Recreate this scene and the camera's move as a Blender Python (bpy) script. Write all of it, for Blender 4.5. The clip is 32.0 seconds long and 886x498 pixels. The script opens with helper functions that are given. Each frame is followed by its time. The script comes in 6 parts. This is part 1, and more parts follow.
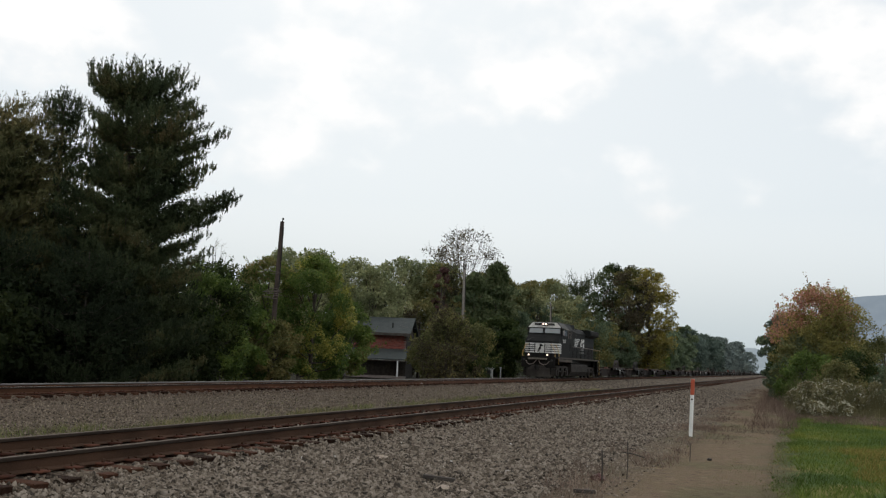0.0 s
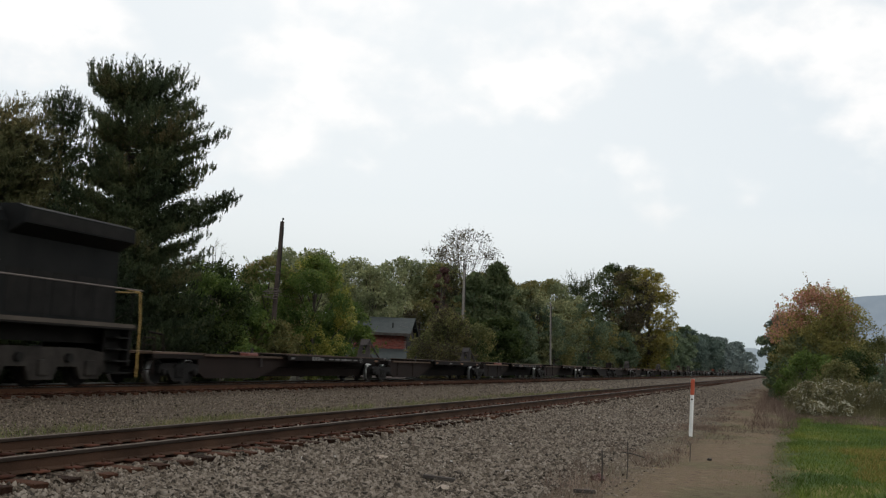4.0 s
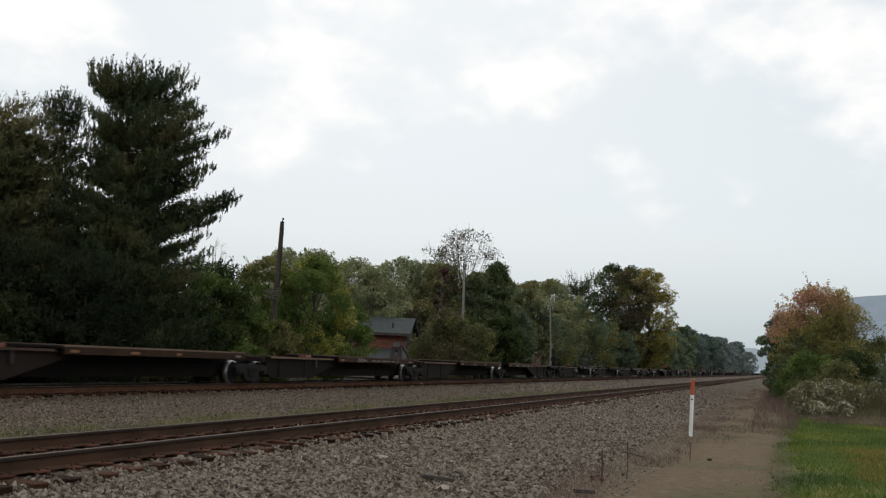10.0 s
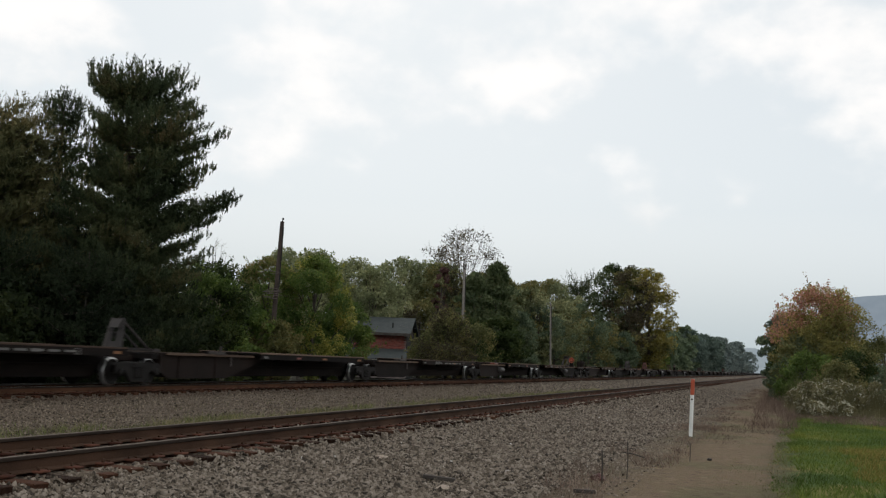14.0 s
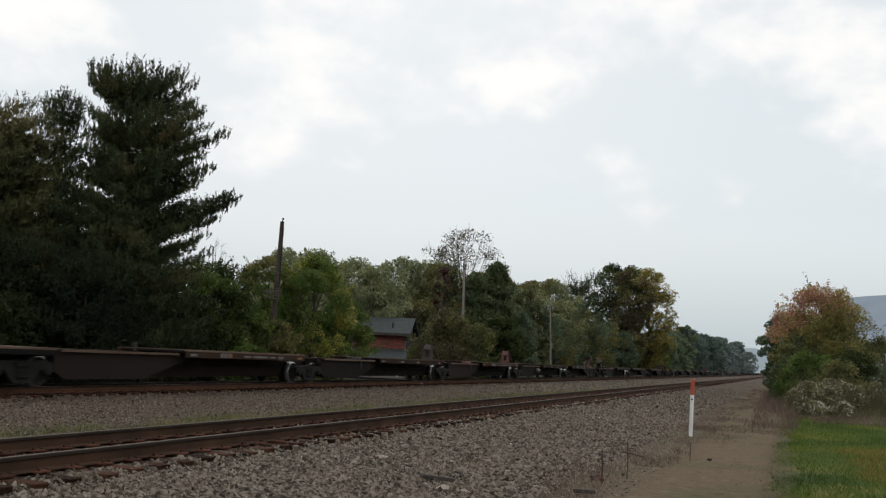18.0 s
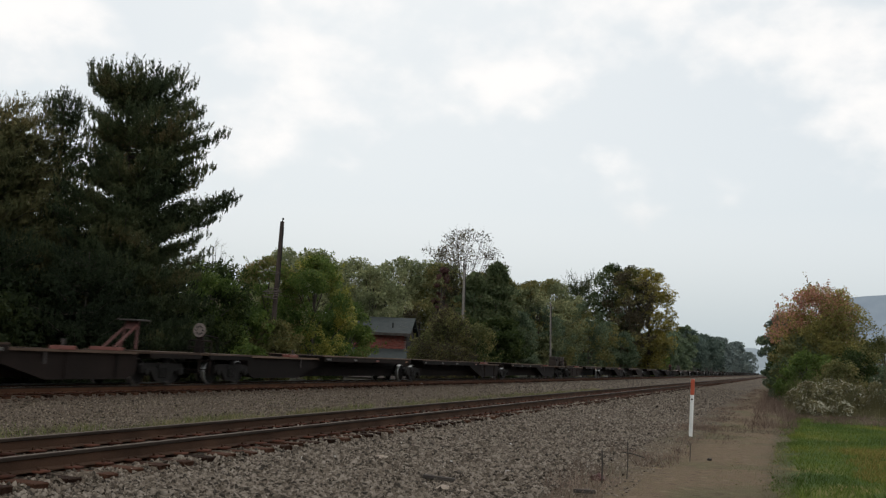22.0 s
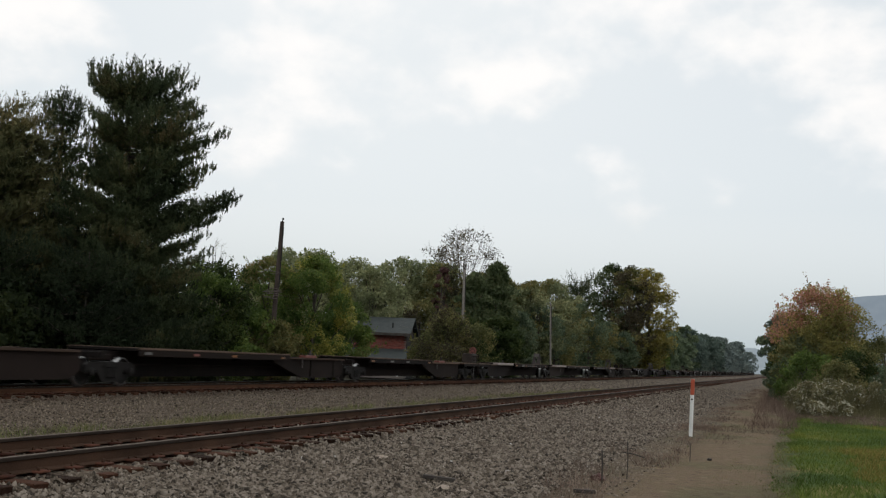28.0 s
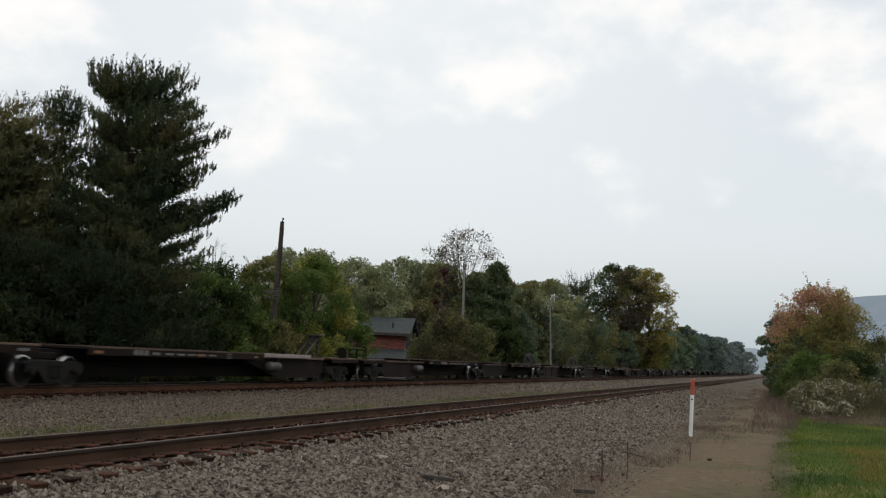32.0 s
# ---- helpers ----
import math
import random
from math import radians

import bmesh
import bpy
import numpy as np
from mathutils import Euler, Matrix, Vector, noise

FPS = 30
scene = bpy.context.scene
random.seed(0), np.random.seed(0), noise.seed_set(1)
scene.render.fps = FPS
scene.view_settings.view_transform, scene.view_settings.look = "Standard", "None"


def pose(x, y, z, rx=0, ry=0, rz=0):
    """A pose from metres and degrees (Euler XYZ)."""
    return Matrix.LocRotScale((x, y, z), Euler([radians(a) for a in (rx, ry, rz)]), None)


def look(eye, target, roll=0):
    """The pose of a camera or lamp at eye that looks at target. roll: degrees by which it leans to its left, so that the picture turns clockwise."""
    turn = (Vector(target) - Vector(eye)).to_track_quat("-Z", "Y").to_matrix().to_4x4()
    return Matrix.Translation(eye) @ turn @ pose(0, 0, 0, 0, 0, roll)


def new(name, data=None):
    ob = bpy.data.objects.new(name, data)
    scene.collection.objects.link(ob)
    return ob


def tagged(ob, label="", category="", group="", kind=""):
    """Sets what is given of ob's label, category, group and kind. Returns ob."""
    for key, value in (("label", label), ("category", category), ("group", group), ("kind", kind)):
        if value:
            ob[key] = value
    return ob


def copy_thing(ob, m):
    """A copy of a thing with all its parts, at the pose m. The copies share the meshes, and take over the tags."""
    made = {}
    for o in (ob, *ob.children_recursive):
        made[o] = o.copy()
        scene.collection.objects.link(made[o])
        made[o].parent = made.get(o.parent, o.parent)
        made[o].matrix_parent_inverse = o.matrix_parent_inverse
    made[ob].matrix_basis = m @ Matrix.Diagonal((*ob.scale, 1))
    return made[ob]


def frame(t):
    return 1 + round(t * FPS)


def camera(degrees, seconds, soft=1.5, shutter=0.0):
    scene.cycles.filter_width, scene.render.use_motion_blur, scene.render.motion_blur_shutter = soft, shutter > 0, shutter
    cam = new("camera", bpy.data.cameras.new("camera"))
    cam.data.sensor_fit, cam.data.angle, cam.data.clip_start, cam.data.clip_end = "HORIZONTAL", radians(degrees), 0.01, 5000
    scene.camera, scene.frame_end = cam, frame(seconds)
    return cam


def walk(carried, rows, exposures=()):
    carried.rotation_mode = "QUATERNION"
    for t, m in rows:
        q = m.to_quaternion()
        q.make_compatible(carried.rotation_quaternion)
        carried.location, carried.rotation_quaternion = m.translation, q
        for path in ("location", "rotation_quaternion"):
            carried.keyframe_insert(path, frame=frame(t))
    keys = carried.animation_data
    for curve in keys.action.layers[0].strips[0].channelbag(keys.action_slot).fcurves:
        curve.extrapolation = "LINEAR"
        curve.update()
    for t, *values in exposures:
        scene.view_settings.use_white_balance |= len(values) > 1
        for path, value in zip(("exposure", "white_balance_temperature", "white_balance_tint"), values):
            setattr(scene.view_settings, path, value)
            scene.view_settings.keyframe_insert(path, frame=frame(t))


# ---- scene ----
# Plan: x across the tracks, y along them, z = 0 at the top of the rails.
cam = camera(48.617, 32.0, soft=1.25, shutter=0.25)
EYE = (0.0, 0.0, 1.2185)
AIM = Matrix.Rotation(radians(19.4176), 4, "Z") @ Matrix.Rotation(radians(90 + 6.377), 4, "X") @ Matrix.Rotation(radians(2.6527), 4, "Z")
STAND = Matrix.Translation(EYE) @ AIM
walk(cam, [(0.0, STAND), (32.0, STAND)], exposures=[(0.0, 0.05), (8.0, 0.035), (13.0, 0.0), (22.0, -0.025), (32.0, -0.035)])

# ---------------------------------------------------------------- light
SUN_EL, SUN_AZ = radians(42), radians(-25)
world = bpy.data.worlds.new("overcast_sky")
scene.world = world
world.use_nodes = True
wn, wl = world.node_tree.nodes, world.node_tree.links
wn.clear()
w_out = wn.new("ShaderNodeOutputWorld")
w_bg = wn.new("ShaderNodeBackground")
w_sky = wn.new("ShaderNodeTexSky")
w_sky.sky_type, w_sky.sun_disc = "NISHITA", False
w_sky.sun_elevation, w_sky.sun_rotation = SUN_EL, radians(-25)
w_sky.air_density, w_sky.dust_density = 1.0, 3.0
w_scale = wn.new("ShaderNodeVectorMath")
w_scale.operation = "SCALE"
w_scale.inputs["Scale"].default_value = 0.1
w_mix = wn.new("ShaderNodeMixRGB")
w_mix.inputs[0].default_value = 0.86
w_mix.inputs[2].default_value = (0.71, 0.785, 0.83, 1)
wl.new(w_sky.outputs[0], w_scale.inputs[0])
wl.new(w_scale.outputs[0], w_mix.inputs[1])
wl.new(w_mix.outputs[0], w_bg.inputs[0])
wl.new(w_bg.outputs[0], w_out.inputs[0])
w_bg.inputs[1].default_value = 1.0

sun = new("sun", bpy.data.lights.new("sun", "SUN"))
sun.data.energy, sun.data.angle, sun.data.color = 0.6, radians(25), (1.0, 0.96, 0.9)
sun.matrix_world = look((0, 0, 0), (-math.sin(SUN_AZ) * math.cos(SUN_EL), -math.cos(SUN_AZ) * math.cos(SUN_EL), -math.sin(SUN_EL)))


# ---------------------------------------------------------------- materials
def nodes_of(name):
    m = bpy.data.materials.new(name)
    m.use_nodes = True
    t = m.node_tree
    return m, t.nodes, t.links, t.nodes["Principled BSDF"]


def ramp_of(n, stops):
    r = n.new("ShaderNodeValToRGB")
    while len(r.color_ramp.elements) < len(stops):
        r.color_ramp.elements.new(0.5)
    for e, (p, c) in zip(r.color_ramp.elements, stops):
        e.position, e.color = p, (*c, 1)
    return r


def surf(name, a, b, rough=0.7, metal=0.0, scale=3.0, fine=40.0, bump=0.3, per="", spec=0.5, c=None):
    """A weathered surface between two colours: broad stains, fine grain, relief. per: 'object' or 'island' adds a shade by piece."""
    m, n, l, bsdf = nodes_of(name)
    geo = n.new("ShaderNodeTexCoord")
    n1, n2 = n.new("ShaderNodeTexNoise"), n.new("ShaderNodeTexNoise")
    n1.inputs["Scale"].default_value, n2.inputs["Scale"].default_value = scale, fine
    n1.inputs["Detail"].default_value, n2.inputs["Detail"].default_value = 4, 3
    l.new(geo.outputs["Object"], n1.inputs["Vector"])
    l.new(geo.outputs["Object"], n2.inputs["Vector"])
    add = n.new("ShaderNodeMath")
    add.operation = "MULTIPLY_ADD"
    add.inputs[1].default_value = 0.35
    l.new(n2.outputs["Fac"], add.inputs[0])
    l.new(n1.outputs["Fac"], add.inputs[2])
    last = add
    if per:
        if per == "object":
            src = n.new("ShaderNodeObjectInfo").outputs["Random"]
        else:
            src = n.new("ShaderNodeNewGeometry").outputs["Random Per Island"]
        shade = n.new("ShaderNodeMath")
        shade.operation = "MULTIPLY_ADD"
        shade.inputs[1].default_value = 0.65
        l.new(src, shade.inputs[0])
        off = n.new("ShaderNodeMath")
        off.operation = "SUBTRACT"
        off.inputs[1].default_value = 0.32
        l.new(add.outputs[0], off.inputs[0])
        l.new(off.outputs[0], shade.inputs[2])
        last = shade
    stops = [(0.42, a), (0.95, b)] if c is None else [(0.36, a), (0.68, b), (1.0, c)]
    r = ramp_of(n, stops)
    l.new(last.outputs[0], r.inputs[0])
    l.new(r.outputs[0], bsdf.inputs["Base Color"])
    bsdf.inputs["Roughness"].default_value, bsdf.inputs["Metallic"].default_value = rough, metal
    bsdf.inputs["Specular IOR Level"].default_value = spec
    if bump:
        bp = n.new("ShaderNodeBump")
        bp.inputs["Strength"].default_value, bp.inputs["Distance"].default_value = bump, 0.02
        l.new(n2.outputs["Fac"], bp.inputs["Height"])
        l.new(bp.outputs[0], bsdf.inputs["Normal"])
    return m


def leafy(name, stops, rough=0.65, through_share=0.36, patch=0.35, each=0.4):
    """Foliage: each leaf takes its own shade, and the crown varies in broad patches."""
    m, n, l, bsdf = nodes_of(name)
    g = n.new("ShaderNodeNewGeometry")
    tc = n.new("ShaderNodeTexCoord")
    nz = n.new("ShaderNodeTexNoise")
    nz.inputs["Scale"].default_value, nz.inputs["Detail"].default_value = patch, 2
    l.new(tc.outputs["Object"], nz.inputs["Vector"])
    a = n.new("ShaderNodeMath")
    a.operation = "MULTIPLY_ADD"
    a.inputs[1].default_value = each
    l.new(g.outputs["Random Per Island"], a.inputs[0])
    s = n.new("ShaderNodeMath")
    s.operation = "MULTIPLY_ADD"
    s.inputs[1].default_value, s.inputs[2].default_value = 1.6, -0.5
    l.new(nz.outputs["Fac"], s.inputs[0])
    l.new(s.outputs[0], a.inputs[2])
    r = ramp_of(n, stops)
    l.new(a.outputs[0], r.inputs[0])
    l.new(r.outputs[0], bsdf.inputs["Base Color"])
    bsdf.inputs["Roughness"].default_value = rough
    bsdf.inputs["Specular IOR Level"].default_value = 0.15
    tr = n.new("ShaderNodeBsdfTranslucent")
    l.new(r.outputs[0], tr.inputs["Color"])
    mix = n.new("ShaderNodeMixShader")
    mix.inputs[0].default_value = through_share
    l.new(bsdf.outputs[0], mix.inputs[1])
    l.new(tr.outputs[0], mix.inputs[2])
    l.new(mix.outputs[0], n["Material Output"].inputs["Surface"])
    return m


def glow(name, color, strength):
    m, n, l, bsdf = nodes_of(name)
    bsdf.inputs["Base Color"].default_value = (*color, 1)
    bsdf.inputs["Emission Color"].default_value = (*color, 1)
    bsdf.inputs["Emission Strength"].default_value = strength
    return m


M = dict(
    rail_side=surf("rusty_rail", (0.037, 0.0215, 0.0140), (0.094, 0.052, 0.0330), 0.9, 0.05, 1.2, 60, 0.3, spec=0.15),
    rail_rust=surf("bright_rust_rail", (0.052, 0.0245, 0.0135), (0.128, 0.060, 0.032), 0.9, 0.05, 1.2, 60, 0.3, spec=0.2),
    rail_shine=surf("rubbed_grey_rail_side", (0.13, 0.125, 0.12), (0.24, 0.23, 0.22), 0.5, 0.3, 1.5, 60, 0.05, spec=0.4),
    rusty_stone=surf("rust_stained_stone", (0.036, 0.023, 0.016), (0.105, 0.066, 0.043), 0.95, 0, 8, 60, 0.3, per="island"),
    # darker colour for the sides of the rail head
    rail_dark=surf("dark_rail_head_side", (0.023, 0.0170, 0.0135), (0.056, 0.041, 0.032), 0.8, 0.05, 1.5, 60, 0.15, spec=0.12),
    rail_head=surf("worn_rail_head", (0.100, 0.078, 0.062), (0.175, 0.142, 0.118), 0.8, 0.0, 2, 30, 0.05, spec=0.12),
    rail_bright=surf("polished_rail_head", (0.34, 0.325, 0.305), (0.50, 0.48, 0.455), 0.5, 0.4, 2, 30, 0.03),
    tie=surf("creosoted_tie", (0.022, 0.0112, 0.0070), (0.084, 0.039, 0.0235), 0.95, 0, 3, 35, 0.8, per="object", spec=0.1),
    plate=surf("rusty_tie_plate", (0.050, 0.0205, 0.0135), (0.132, 0.055, 0.036), 0.9, 0.05, 4, 40, 0.4, per="island", spec=0.15),
    stone=surf("ballast_stone", (0.029, 0.0230, 0.0170), (0.140, 0.111, 0.083), 0.95, 0, 16, 60, 0.3, per="island", c=(0.262, 0.222, 0.180), spec=0.25),
    # a darker, browner ballast colour for the strip between the tracks
    stone_brown=surf("darker_brown_ballast", (0.019, 0.0142, 0.0100), (0.104, 0.080, 0.056), 0.95, 0, 12, 60, 0.3, per="island", c=(0.245, 0.200, 0.150), spec=0.25),
    paint_white=surf("white_paint", (0.76, 0.75, 0.73), (0.86, 0.86, 0.85), 0.45, 0, 4, 50, 0.05),
    paint_red=surf("orange_red_paint", (0.36, 0.060, 0.028), (0.50, 0.10, 0.045), 0.45, 0, 4, 50, 0.05),
    loco_black=surf("dusty_black_paint", (0.0088, 0.0094, 0.0096), (0.0190, 0.0188, 0.0180), 0.6, 0, 0.8, 25, 0.05, spec=0.06),
    loco_under=surf("grimy_black_steel", (0.0064, 0.0056, 0.0048), (0.0176, 0.0160, 0.0144), 0.8, 0, 2, 25, 0.2, spec=0.2),
    loco_grey=surf("dusty_grey_steel", (0.024, 0.023, 0.021), (0.052, 0.050, 0.047), 0.75, 0, 2, 25, 0.1, spec=0.25),
    loco_white=surf("dusty_white_stripe", (0.45, 0.44, 0.42), (0.72, 0.71, 0.69), 0.5, 0, 3, 30, 0.03),
    loco_dust=surf("dust_covered_edge", (0.10, 0.088, 0.072), (0.20, 0.18, 0.15), 0.8, 0, 1, 25, 0.1),
    plow_dust=surf("dust_coated_plow_steel", (0.020, 0.0175, 0.0155), (0.058, 0.050, 0.043), 0.85, 0, 1.6, 22, 0.2, spec=0.2),
    truck_dust=surf("dusty_cast_truck_steel", (0.017, 0.0145, 0.0125), (0.050, 0.043, 0.037), 0.85, 0, 2.2, 25, 0.25, spec=0.2),
    sill_tan=surf("tan_dusty_sill", (0.034, 0.0262, 0.0195), (0.096, 0.074, 0.055), 0.8, 0, 0.8, 25, 0.1),
    roof_grey=surf("dusty_dark_roof_paint", (0.024, 0.023, 0.021), (0.062, 0.058, 0.052), 0.75, 0, 1.2, 25, 0.1),
    loco_brow=surf("chalky_pale_dust", (0.58, 0.56, 0.52), (0.78, 0.76, 0.72), 0.7, 0, 2, 30, 0.1),
    grab=surf("yellow_handrail", (0.45, 0.27, 0.07), (0.60, 0.40, 0.13), 0.5, 0, 4, 40, 0.05),
    rubber=surf("black_rubber", (0.012, 0.012, 0.012), (0.03, 0.03, 0.03), 0.75, 0, 4, 60, 0.1),
    hose=surf("grey_air_hose", (0.1200, 0.0930, 0.0812), (0.2250, 0.1798, 0.1566), 0.6, 0, 4, 60, 0.1),
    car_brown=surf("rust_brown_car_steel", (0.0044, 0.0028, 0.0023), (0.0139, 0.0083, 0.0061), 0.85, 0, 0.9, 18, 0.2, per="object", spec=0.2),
    car_lip=surf("rusted_brown_deck_side", (0.0165, 0.0092, 0.0056), (0.058, 0.032, 0.0190), 0.85, 0, 0.9, 18, 0.2, per="object", spec=0.15),
    car_edge=surf("worn_deck_edge", (0.0516, 0.0300, 0.0198), (0.1492, 0.0964, 0.0665), 0.75, 0, 0.7, 20, 0.15, per="object", spec=0.3),
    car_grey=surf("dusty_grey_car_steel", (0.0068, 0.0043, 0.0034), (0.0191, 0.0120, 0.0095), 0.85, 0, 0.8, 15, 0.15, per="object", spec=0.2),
    gear_brown=surf("dusty_brown_machinery", (0.022, 0.017, 0.0145), (0.055, 0.043, 0.036), 0.8, 0, 2, 30, 0.2, spec=0.2),
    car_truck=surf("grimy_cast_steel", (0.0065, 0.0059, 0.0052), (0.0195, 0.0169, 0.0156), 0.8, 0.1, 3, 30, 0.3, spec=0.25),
    wheel_tread=surf("polished_wheel_tread", (0.30, 0.30, 0.30), (0.48, 0.48, 0.47), 0.32, 0.75, 3, 30, 0.02),
    hitch_red=surf("faded_red_steel", (0.0480, 0.0149, 0.0119), (0.1056, 0.0357, 0.0288), 0.7, 0, 3, 30, 0.1, per="object"),
    hitch_grey=surf("grey_hitch_steel", (0.0210, 0.0161, 0.0145), (0.0540, 0.0421, 0.0375), 0.7, 0, 3, 30, 0.1, per="object"),
    tab_yellow=surf("amber_reflector_tape", (0.150, 0.060, 0.018), (0.240, 0.100, 0.030), 0.4, 0, 3, 40, 0.0),
    tab_white=surf("grey_white_stencil", (0.0840, 0.0780, 0.0720), (0.1680, 0.1620, 0.1530), 0.6, 0, 3, 40, 0.0),
    tab_red=surf("faded_red_reflector", (0.130, 0.036, 0.026), (0.225, 0.070, 0.050), 0.5, 0, 3, 40, 0.0),
    pad_pale=surf("faded_pinkish_white_deck", (0.20, 0.155, 0.14), (0.42, 0.35, 0.33), 0.7, 0, 0.8, 25, 0.05),
    tank_white=surf("dirty_air_reservoir", (0.032, 0.029, 0.027), (0.080, 0.074, 0.069), 0.65, 0, 2, 30, 0.1),
    bark=surf("grey_brown_bark", (0.035, 0.028, 0.022), (0.10, 0.083, 0.068), 0.95, 0, 2, 20, 1.0),
    pole=surf("weathered_pole_wood", (0.0434, 0.0303, 0.0259), (0.1054, 0.0770, 0.0660), 0.9, 0, 1.5, 25, 0.5),
    pole_light=surf("pale_weathered_pole_wood", (0.17, 0.15, 0.13), (0.30, 0.27, 0.24), 0.9, 0, 1.5, 25, 0.4),
    brick=surf("red_brick", (0.20, 0.052, 0.040), (0.33, 0.105, 0.078), 0.9, 0, 3, 40, 0.4, per="object"),
    mortar=surf("grey_mortar", (0.16, 0.13, 0.12), (0.26, 0.22, 0.20), 0.95, 0, 3, 40, 0.4),
    shingle=surf("grey_green_roof_shingle", (0.0220, 0.0275, 0.0275), (0.0440, 0.0528, 0.0517), 0.9, 0, 2, 30, 0.4, per="object"),
    siding=surf("dark_brown_siding", (0.009, 0.0075, 0.007), (0.024, 0.019, 0.017), 0.9, 0, 2, 30, 0.3),
    shed=surf("pale_grey_metal_cabinet", (0.30, 0.31, 0.30), (0.48, 0.49, 0.48), 0.5, 0.2, 2, 30, 0.05),
    timber=surf("dark_scrap_timber", (0.03, 0.024, 0.02), (0.09, 0.075, 0.065), 0.9, 0, 4, 40, 0.6),
    chip=surf("pale_quartz", (0.30, 0.27, 0.24), (0.62, 0.60, 0.56), 0.7, 0, 3, 40, 0.2, per="island"),
    pale_stone=surf("pale_sandstone", (0.22, 0.17, 0.13), (0.42, 0.35, 0.28), 0.9, 0, 5, 40, 0.4),
    needle=leafy("pine_needles", [(0.1, (0.029, 0.043, 0.022)), (0.4, (0.062, 0.080, 0.038)), (0.6, (0.100, 0.110, 0.050)), (0.8, (0.150, 0.118, 0.057))], 0.8, 0.1, 0.55, 0.25),
    # young needles: the shade under the tall pines is put into the colour
    needle_shaded=leafy("shade_darkened_young_needles", [(0.1, (0.009, 0.0145, 0.0072)), (0.5, (0.020, 0.030, 0.0136)), (1.0, (0.046, 0.057, 0.025))], 0.85, 0.15, 0.5, 0.25),
    needle_brown=leafy("older_brownish_pine_needles", [(0.1, (0.062, 0.074, 0.034)), (0.5, (0.145, 0.138, 0.062)), (0.9, (0.26, 0.19, 0.084))], 0.8, 0.1, 0.5, 0.25),
    leaf_green=leafy("green_leaves", [(0.05, (0.045, 0.076, 0.022)), (0.5, (0.115, 0.170, 0.042)), (0.9, (0.235, 0.275, 0.064)), (1.0, (0.39, 0.330, 0.085))]),
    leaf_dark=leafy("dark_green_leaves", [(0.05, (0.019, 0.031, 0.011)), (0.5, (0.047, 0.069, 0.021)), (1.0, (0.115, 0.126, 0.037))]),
    # undergrowth leaves with the gloom below the pines painted in
    leaf_shaded=leafy("shade_darkened_undergrowth", [(0.05, (0.0095, 0.0165, 0.0065)), (0.5, (0.023, 0.035, 0.0115)), (1.0, (0.054, 0.062, 0.020))]),
    leaf_grey=leafy("grey_green_leaves", [(0.05, (0.1074, 0.1315, 0.0737)), (0.5, (0.2310, 0.2559, 0.1297)), (1.0, (0.4521, 0.4196, 0.2210))]),
    leaf_brown=leafy("brownish_autumn_leaves", [(0.05, (0.072, 0.084, 0.034)), (0.5, (0.175, 0.172, 0.066)), (1.0, (0.36, 0.275, 0.105))]),
    leaf_yellow=leafy("yellowing_leaves", [(0.05, (0.1144, 0.1430, 0.0433)), (0.5, (0.3163, 0.3149, 0.0740)), (1.0, (0.6565, 0.4997, 0.1110))]),
    leaf_olive=leafy("olive_gold_leaves", [(0.05, (0.115, 0.115, 0.042)), (0.5, (0.265, 0.235, 0.076)), (1.0, (0.52, 0.40, 0.125))]),
    leaf_gold=leafy("golden_autumn_leaves", [(0.05, (0.125, 0.112, 0.034)), (0.5, (0.275, 0.235, 0.062)), (1.0, (0.47, 0.365, 0.095))]),
    leaf_drab=leafy("drab_withered_leaves", [(0.05, (0.044, 0.040, 0.026)), (0.5, (0.092, 0.079, 0.049)), (1.0, (0.160, 0.130, 0.076))]),
    # the haze before the farthest trees is painted into this leaf colour
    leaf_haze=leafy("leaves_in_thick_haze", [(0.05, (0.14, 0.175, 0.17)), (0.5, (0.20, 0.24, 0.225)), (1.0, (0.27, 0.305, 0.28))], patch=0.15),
    leaf_red=leafy("orange_red_autumn_leaves", [(0.05, (0.23, 0.14, 0.085)), (0.5, (0.43, 0.22, 0.15)), (1.0, (0.64, 0.33, 0.255))]),
    leaf_maroon=leafy("maroon_vine_leaves", [(0.05, (0.055, 0.034, 0.033)), (0.5, (0.13, 0.070, 0.064)), (1.0, (0.21, 0.115, 0.10))]),
    leaf_conifer=leafy("dark_spruce_foliage", [(0.05, (0.0439, 0.0634, 0.0328)), (0.5, (0.0970, 0.1269, 0.0595)), (1.0, (0.1908, 0.2079, 0.0981))]),
    # distance haze is mixed into leaf_far and, more weakly, into leaf_mid
    leaf_far=leafy("haze_tinted_tree_leaves", [(0.05, (0.066, 0.094, 0.083)), (0.5, (0.122, 0.162, 0.134)), (1.0, (0.20, 0.235, 0.180))], patch=0.15),
    leaf_mid=leafy("dull_haze_tinted_leaves", [(0.05, (0.0567, 0.0808, 0.0506)), (0.5, (0.1231, 0.1615, 0.0933)), (1.0, (0.2051, 0.2422, 0.1332))], patch=0.2),
    grass=leafy("mown_grass", [(0.05, (0.040, 0.069, 0.012)), (0.45, (0.104, 0.156, 0.028)), (0.75, (0.19, 0.21, 0.041)), (0.9, (0.30, 0.215, 0.058)), (1.0, (0.34, 0.22, 0.08))], 0.7, 0.2, 0.33, 0.3),
    grass_dry=leafy("yellowed_grass", [(0.05, (0.10, 0.095, 0.026)), (0.5, (0.22, 0.175, 0.05)), (1.0, (0.34, 0.25, 0.085))], 0.8, 0.2, 0.5),
